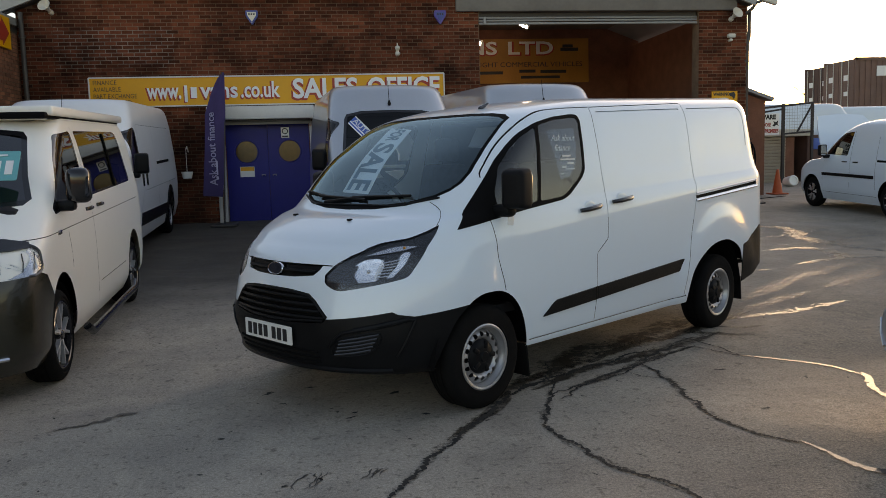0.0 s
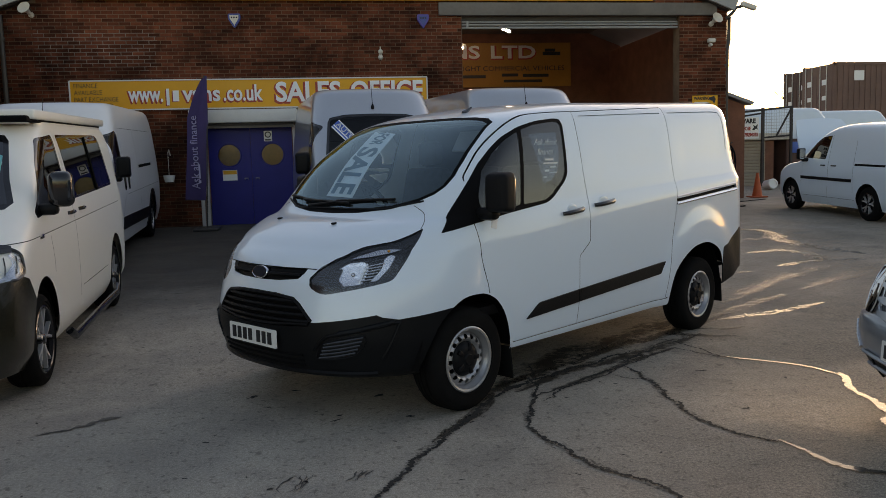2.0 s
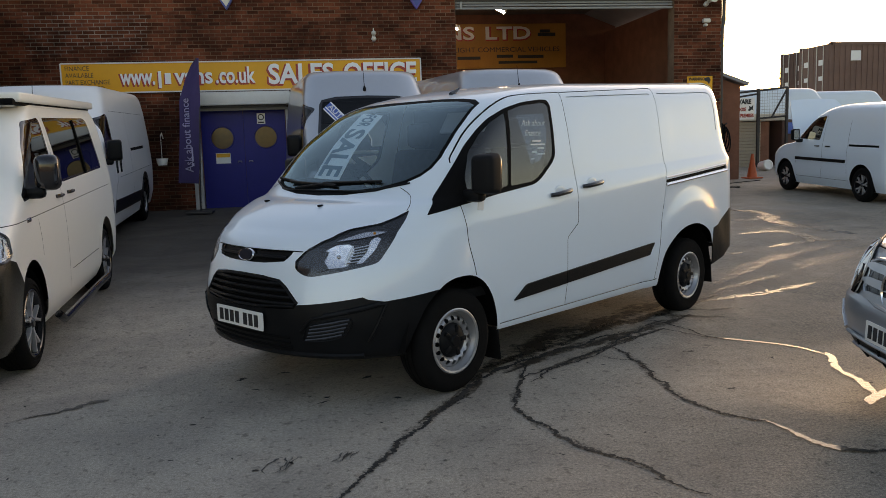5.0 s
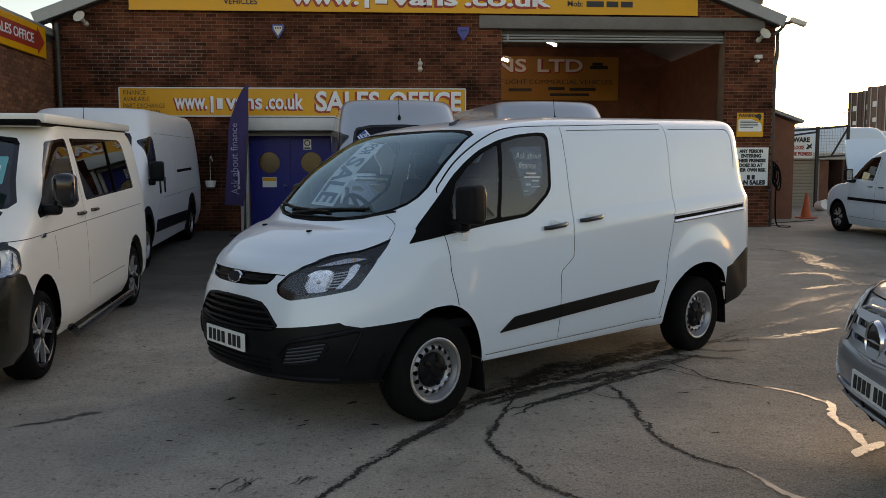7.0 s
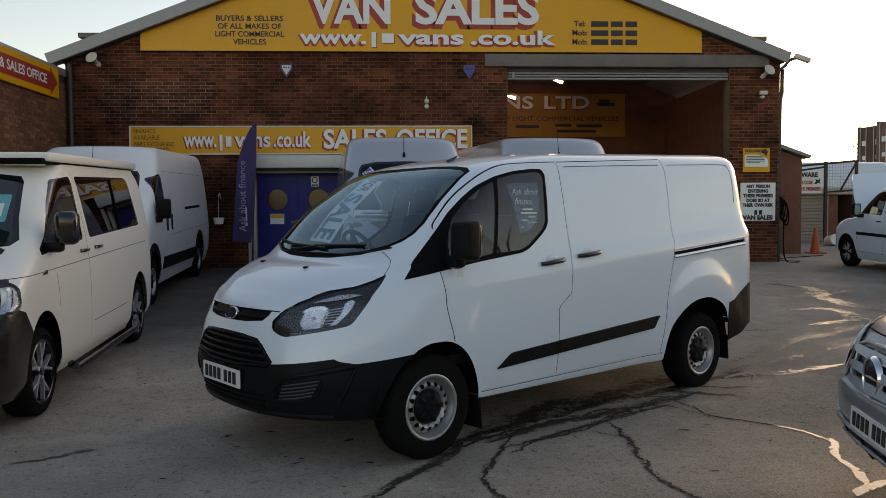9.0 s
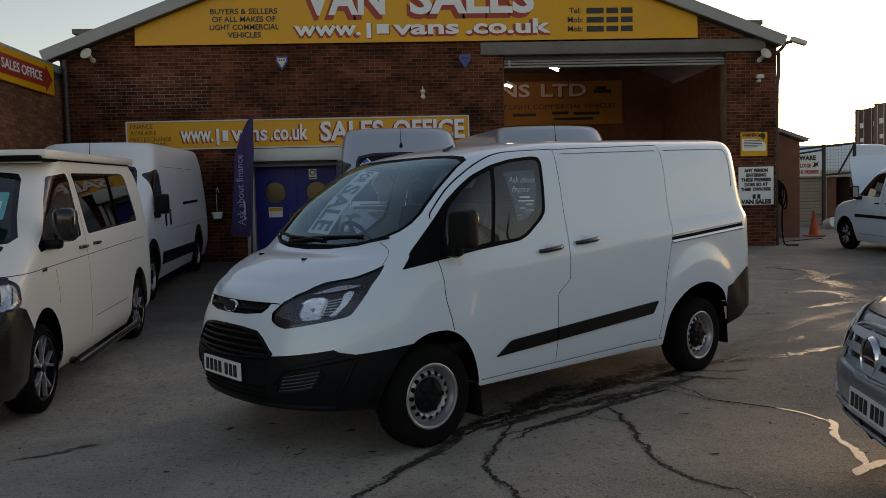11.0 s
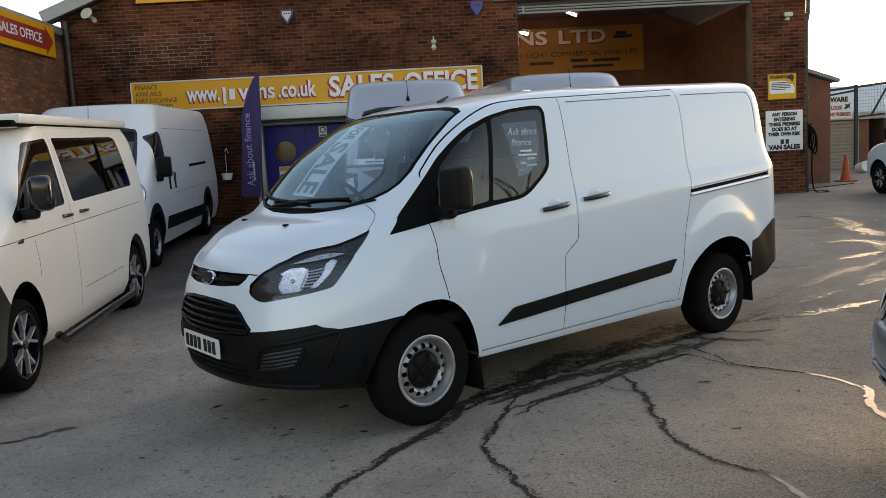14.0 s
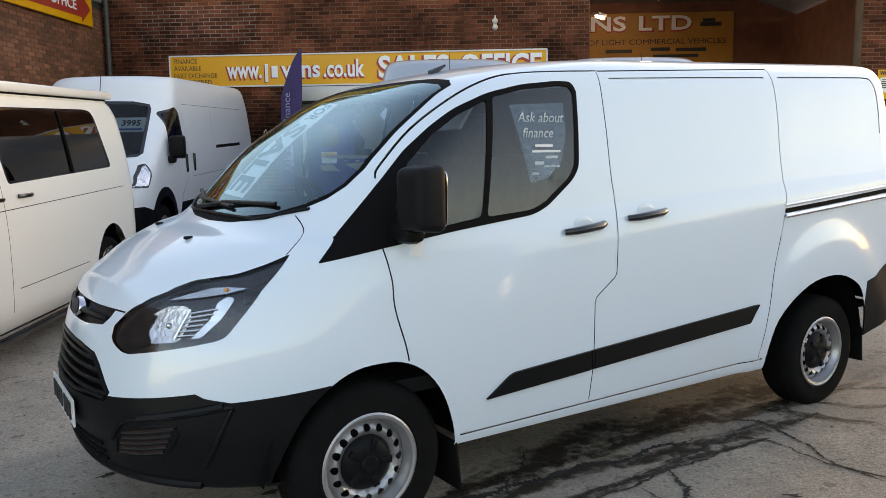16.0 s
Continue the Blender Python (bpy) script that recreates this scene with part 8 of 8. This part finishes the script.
for x, h, w in ((-1.05, 2.40, 0.05), (0.10, 2.52, 0.08), (1.06, 2.55, 0.07)):
    part("post", box(w, w, h, x, 0, 0), M_GATE, gt, "", False)
part("rail", rod((-1.1, 0, 2.36), (1.06, 0, 2.54), 0.034, 6), M_GATE, gt)
part("rail", rod((-1.1, 0, 2.20), (0.10, 0, 2.36), 0.028, 6), M_GATE, gt)
part("rail", rod((0.10, 0, 1.60), (1.06, 0, 1.66), 0.028, 6), M_GATE, gt)
part("brace", rod((0.55, 0, 1.62), (1.06, 0, 2.50), 0.032, 6), M_GATE, gt)
for i in range(11):
    part("wire", rod((0.14 + i * 0.085, 0, 1.62), (0.14 + i * 0.085, 0, 2.50), 0.004, 4), M_WIRE, gt)
for i in range(9):
    part("wire", rod((0.10, 0, 1.68 + i * 0.095), (1.06, 0, 1.70 + i * 0.095), 0.004, 4), M_WIRE, gt)
bw = board("dog_sign", 12.60, 13.54, 2.02, 2.67, 23.505, M_PLATEW, "white warning sign with dark red lettering on the gate", 0.012)
words("BEWARE", 0.19, M_BLACKINK, bw, Matrix.Translation((0.0, -0.006, 0.21)), "lettering", 0.70, bold=0.010)
words("DOG LOOSE", 0.15, M_REDINK, bw, Matrix.Translation((-0.11, -0.006, -0.02)), "lettering", 0.60, bold=0.006)
words("ON THE PREMISES", 0.15, M_REDINK, bw, Matrix.Translation((0.0, -0.006, -0.21)), "lettering", 0.88, bold=0.006)
part("emblem", plate([(0.24, -0.05), (0.30, 0.02), (0.27, 0.09), (0.36, 0.06), (0.43, 0.12), (0.41, 0.0), (0.45, -0.06), (0.37, -0.02), (0.31, -0.07)], 0.003), M_BLACKINK, bw, "", False, Matrix.Translation((0, -0.004, 0)))
cn = thing("traffic_cone", Matrix.Translation((11.28, 19.6, gz(0, 19.6))), "orange traffic cone beside the gate", "cone")
part("cone", lathe([(0.13, 0.03), (0.032, 0.62), (0.028, 0.64), (0.0, 0.64)], 24, "Z"), M_CONE, cn)
part("base", box(0.40, 0.40, 0.035, 0, 0, 0, 0.01), M_CONE, cn)
bk = thing("drum", Matrix.Translation((13.05, 22.0, gz(0, 22.0) + 0.15)) @ Matrix.Rotation(radians(80), 4, "X"), "white plastic drum lying by the gate", "drum")
part("drum_body", lathe([(0, -0.19), (0.13, -0.19), (0.15, -0.17), (0.15, 0.17), (0.13, 0.19), (0.11, 0.19), (0.11, 0.15), (0, 0.15)], 26, "Z"), M_PLATEW, bk)
bn = thing("scrap_skip", Matrix.Translation((15.6, 24.4, gz(0, 24))), "dark skip of scrap behind the gate", "skip")
part("skip_body", box(1.9, 1.2, 1.45, 0, 0, 0, 0.04), M_CONTAINER, bn)
part("blue_sheet", box(0.6, 0.05, 0.35, -0.5, -0.62, 1.0, 0.02), M_SIGNBLUE, bn, "blue plastic sheet")
tagged(part("fence", box(26, 0.15, 1.9, 29.6, 25.6, 0.4), M_GATE, None, "", False), "dark boundary fence behind the parked vans", "fence", kind="structure")


def container(x, y, z, ln, material, label):
    c = thing("shipping_container", Matrix.Translation((x, y, z)), label, "container", "stacked containers")
    part("shell", box(ln - 0.1, 2.34, 2.5, ln / 2, 1.22, 0.04), material, c, "", False)
    for cx in (0.06, ln - 0.06):
        for cy in (0.06, 2.38):
            part("corner_post", box(0.13, 0.13, 2.59, cx, cy, 0), material, c, "", False)
    for cy in (0.04, 2.40):
        for cz in (0.0, 2.46):
            part("side_rail", box(ln, 0.09, 0.13, ln / 2, cy, cz), material, c, "", False)
    ribs = bmesh.new()
    for i in range(int(ln / 0.28)):
        join(ribs, box(0.13, 0.05, 2.32, 0.3 + i * 0.28, 0.045, 0.13))
    part("side_corrugation", ribs, material, c, "", False)
    for k in range(2):
        d = part("end_door", box(0.05, 1.12, 2.3, -0.0, 0.65 + k * 1.15, 0.15), material, c, "", False)
        for yy in (0.35, 0.85):
            part("lock_bar", rod((-0.05, 0.1 + k * 1.15 + yy, 0.1), (-0.05, 0.1 + k * 1.15 + yy, 2.5), 0.02, 6), M_CAMERAW, d)
        part("door_label", box(0.01, 0.35, 0.25, -0.03, 0.65 + k * 1.15, 1.6), M_PLATEW, d, "", False)
        part("door_label", box(0.01, 0.30, 0.20, -0.03, 0.65 + k * 1.15, 0.9), M_PLATEW, d, "", False)
    part("side_label", box(0.5, 0.02, 0.45, 1.3, 0.01, 1.75), M_PLATEW, c, "pale label", False)


for cx, cy, ln, mt in ((23.55, 34.6, 12.19, M_CONTAINERPALE), (24.15, 37.2, 12.19, M_CONTAINER)):
    for lv in range(2):
        container(cx, cy, 0.46 + lv * 2.60, ln, mt, "rust-red shipping container stacked at the yard's edge")


def bare_tree(x, y, h, seed, spread=0.5):
    r = random.Random(seed)
    t = thing("bare_tree", Matrix.Translation((x, y, gz(x, y))), "leafless winter tree beyond the yard", "tree")
    tr, tw = bmesh.new(), bmesh.new()

    def limb(p, d, ln, rad, depth):
        pts, q = [p], p
        for _ in range(3):
            d = (d + Vector((r.uniform(-1, 1), r.uniform(-1, 1), r.uniform(-0.2, 0.6))) * 0.16).normalized()
            q = q + d * ln / 3
            pts.append(q)
        join(tr if depth < 2 else tw, tube(pts, [rad, rad * 0.85, rad * 0.7, rad * 0.55], 6 if depth < 2 else 3))
        if depth < 4:
            for _ in range(r.randint(3, 4)):
                a = pts[r.randint(1, 3)]
                nd = (d + Vector((r.uniform(-1, 1), r.uniform(-1, 1), r.uniform(-0.1, 0.7))) * spread * 1.5).normalized()
                limb(a, nd, ln * r.uniform(0.5, 0.75), rad * 0.5, depth + 1)
    limb(Vector((0, 0, 0)), Vector((0, 0, 1)), h * 0.42, h * 0.022, 0)
    part("trunk", tr, M_BARK, t)
    part("crown", tw, M_BARK, t, "fine bare twigs")


# the yard's far side, behind and beside the camera
tagged(part("wall_east", box(0.4, 46, 2.6, 29.0, -9.0, 0.0), M_BRICKDARK, None, "", False), "low brick boundary wall across the yard", "wall", kind="structure")
tagged(part("wall_south", box(60, 0.4, 2.6, -1.0, -26.0, 0.0), M_BRICKDARK, None, "", False), "low brick boundary wall behind the yard", "wall", kind="structure")
bare_tree(31.5, 1.5, 9.0, 21, 0.6)
bare_tree(32.5, -3.5, 8.0, 22, 0.6)
bare_tree(31.8, 5.5, 7.5, 23, 0.6)
bare_tree(39.0, 60.0, 8.0, 3)
bare_tree(44.0, 63.0, 9.0, 5)


# ---- bricks: real pieces over the mortar ----
BW, BH, JOINT = 0.225, 0.075, 0.010


def brick_rows(a0, a1, z0, z1, holes):
    """Places of stretchers in running bond, as (along, height, length), clear of the openings."""
    out, r = [], 0
    n0, n1 = int(z0 / BH), int(z1 / BH)
    for r in range(n0, n1):
        z, a = r * BH, a0 + (0 if r % 2 else -BW / 2)
        while a < a1 - 0.03:
            s, e = max(a, a0), min(a + BW, a1)
            for h0, h1, hz0, hz1 in holes:
                if hz0 - BH < z < hz1:
                    if s >= h0 and e <= h1:
                        s = e
                    elif s < h0 < e:
                        e = h0
                    elif s < h1 < e:
                        s = h1
            if e - s > 0.04:
                out.append((s, z, e - s - JOINT))
            a += BW
    return out


def brick_verts(rnd, x, z, ln, proud):
    p, hh, c = proud + rnd.uniform(-0.002, 0.002), BH - JOINT, 0.003
    return [(x, 0.004, z), (x + ln, 0.004, z), (x + ln, 0.004, z + hh), (x, 0.004, z + hh), (x + c, -p, z + c), (x + ln - c, -p, z + c), (x + ln - c, -p, z + hh - c), (x + c, -p, z + hh - c)]


BRICK_FACES = [(4, 5, 6, 7), (0, 1, 5, 4), (1, 2, 6, 5), (2, 3, 7, 6), (3, 0, 4, 7)]


def brick_field(name, rows, m, parent, rnd, material=M_BRICK):
    vs, fs = [], []
    for x, z, ln in rows:
        k = len(vs)
        vs += brick_verts(rnd, x, z, ln, 0.008)
        fs += [tuple(k + i for i in f) for f in BRICK_FACES]
    me = bpy.data.meshes.new(name)
    me.from_pydata(vs, [], fs)
    me.materials.append(material)
    ob = new(name, me)
    ob.parent = parent
    ob.matrix_parent_inverse = parent.matrix_world.inverted() if parent else Matrix.Identity(4)
    ob.matrix_world = m
    return tagged(ob, "red-brown bricks in running bond", kind="stuff")


brnd = random.Random(7)
holes = [(-2.40, -0.43, 0.0, 2.46), (B0, B1, 0.0, 4.68)]
rows = [r for r in brick_rows(L0, L1, 0.30, 5.40, holes) if r[1] + BH < gable(r[0]) - 0.05 and r[1] + BH < gable(r[0] + r[2]) - 0.05]
picked = [r for r in rows if 0.05 < r[0] < 3.0 and 3.42 < r[1] < 4.88]
rest = [r for r in rows if r not in set(picked)]
bpy.context.view_layer.update()
brick_field("bricks", rest, Matrix.Translation((0, FY, 0)), wall_north, brnd)
brick_field("bricks", brick_rows(8.0, 17.5, 0.0, 4.28, ()), Matrix.Translation((L0, 0, 0)) @ Matrix.Rotation(radians(90), 4, "Z"), wall_west, brnd, M_WINGBRICK)
full = {}
for x, z, ln in picked[:298]:
    key = round(ln, 2)
    if key not in full:
        me = bpy.data.meshes.new("brick")
        me.from_pydata(brick_verts(brnd, 0, 0, ln, 0.008), [], BRICK_FACES)
        me.materials.append(M_BRICK)
        full[key] = me
    b = new("brick", full[key])
    b.parent = wall_north
    b.matrix_parent_inverse = wall_north.matrix_world.inverted()
    b.matrix_world = Matrix.Translation((x, FY + brnd.uniform(-0.001, 0.001), z))
brick_field("bricks", picked[298:], Matrix.Translation((0, FY, 0)), wall_north, brnd) if len(picked) > 298 else None
# repointed patch with paler joints
edge = [(-5.55 + 0.235 * k, 4.40 + brnd.uniform(-0.10, 0.06)) for k in range(11)] + [(-3.16 + brnd.uniform(-0.12, 0.05), 4.3 - 0.12 * k) for k in range(6)] + [(-3.2 - 0.235 * k, 3.60 + brnd.uniform(-0.06, 0.12)) for k in range(11)]
tagged(part("repointed_joints", plate(edge, 0.003), mat("pale_mortar", (0.22, 0.175, 0.14), 0.95, vary=0.5, scale=2.5, bump=0.3, big=0.6), wall_north, "paler repointed joints", False, Matrix.Translation((0, -0.004, 0))), "paler repointed joints")
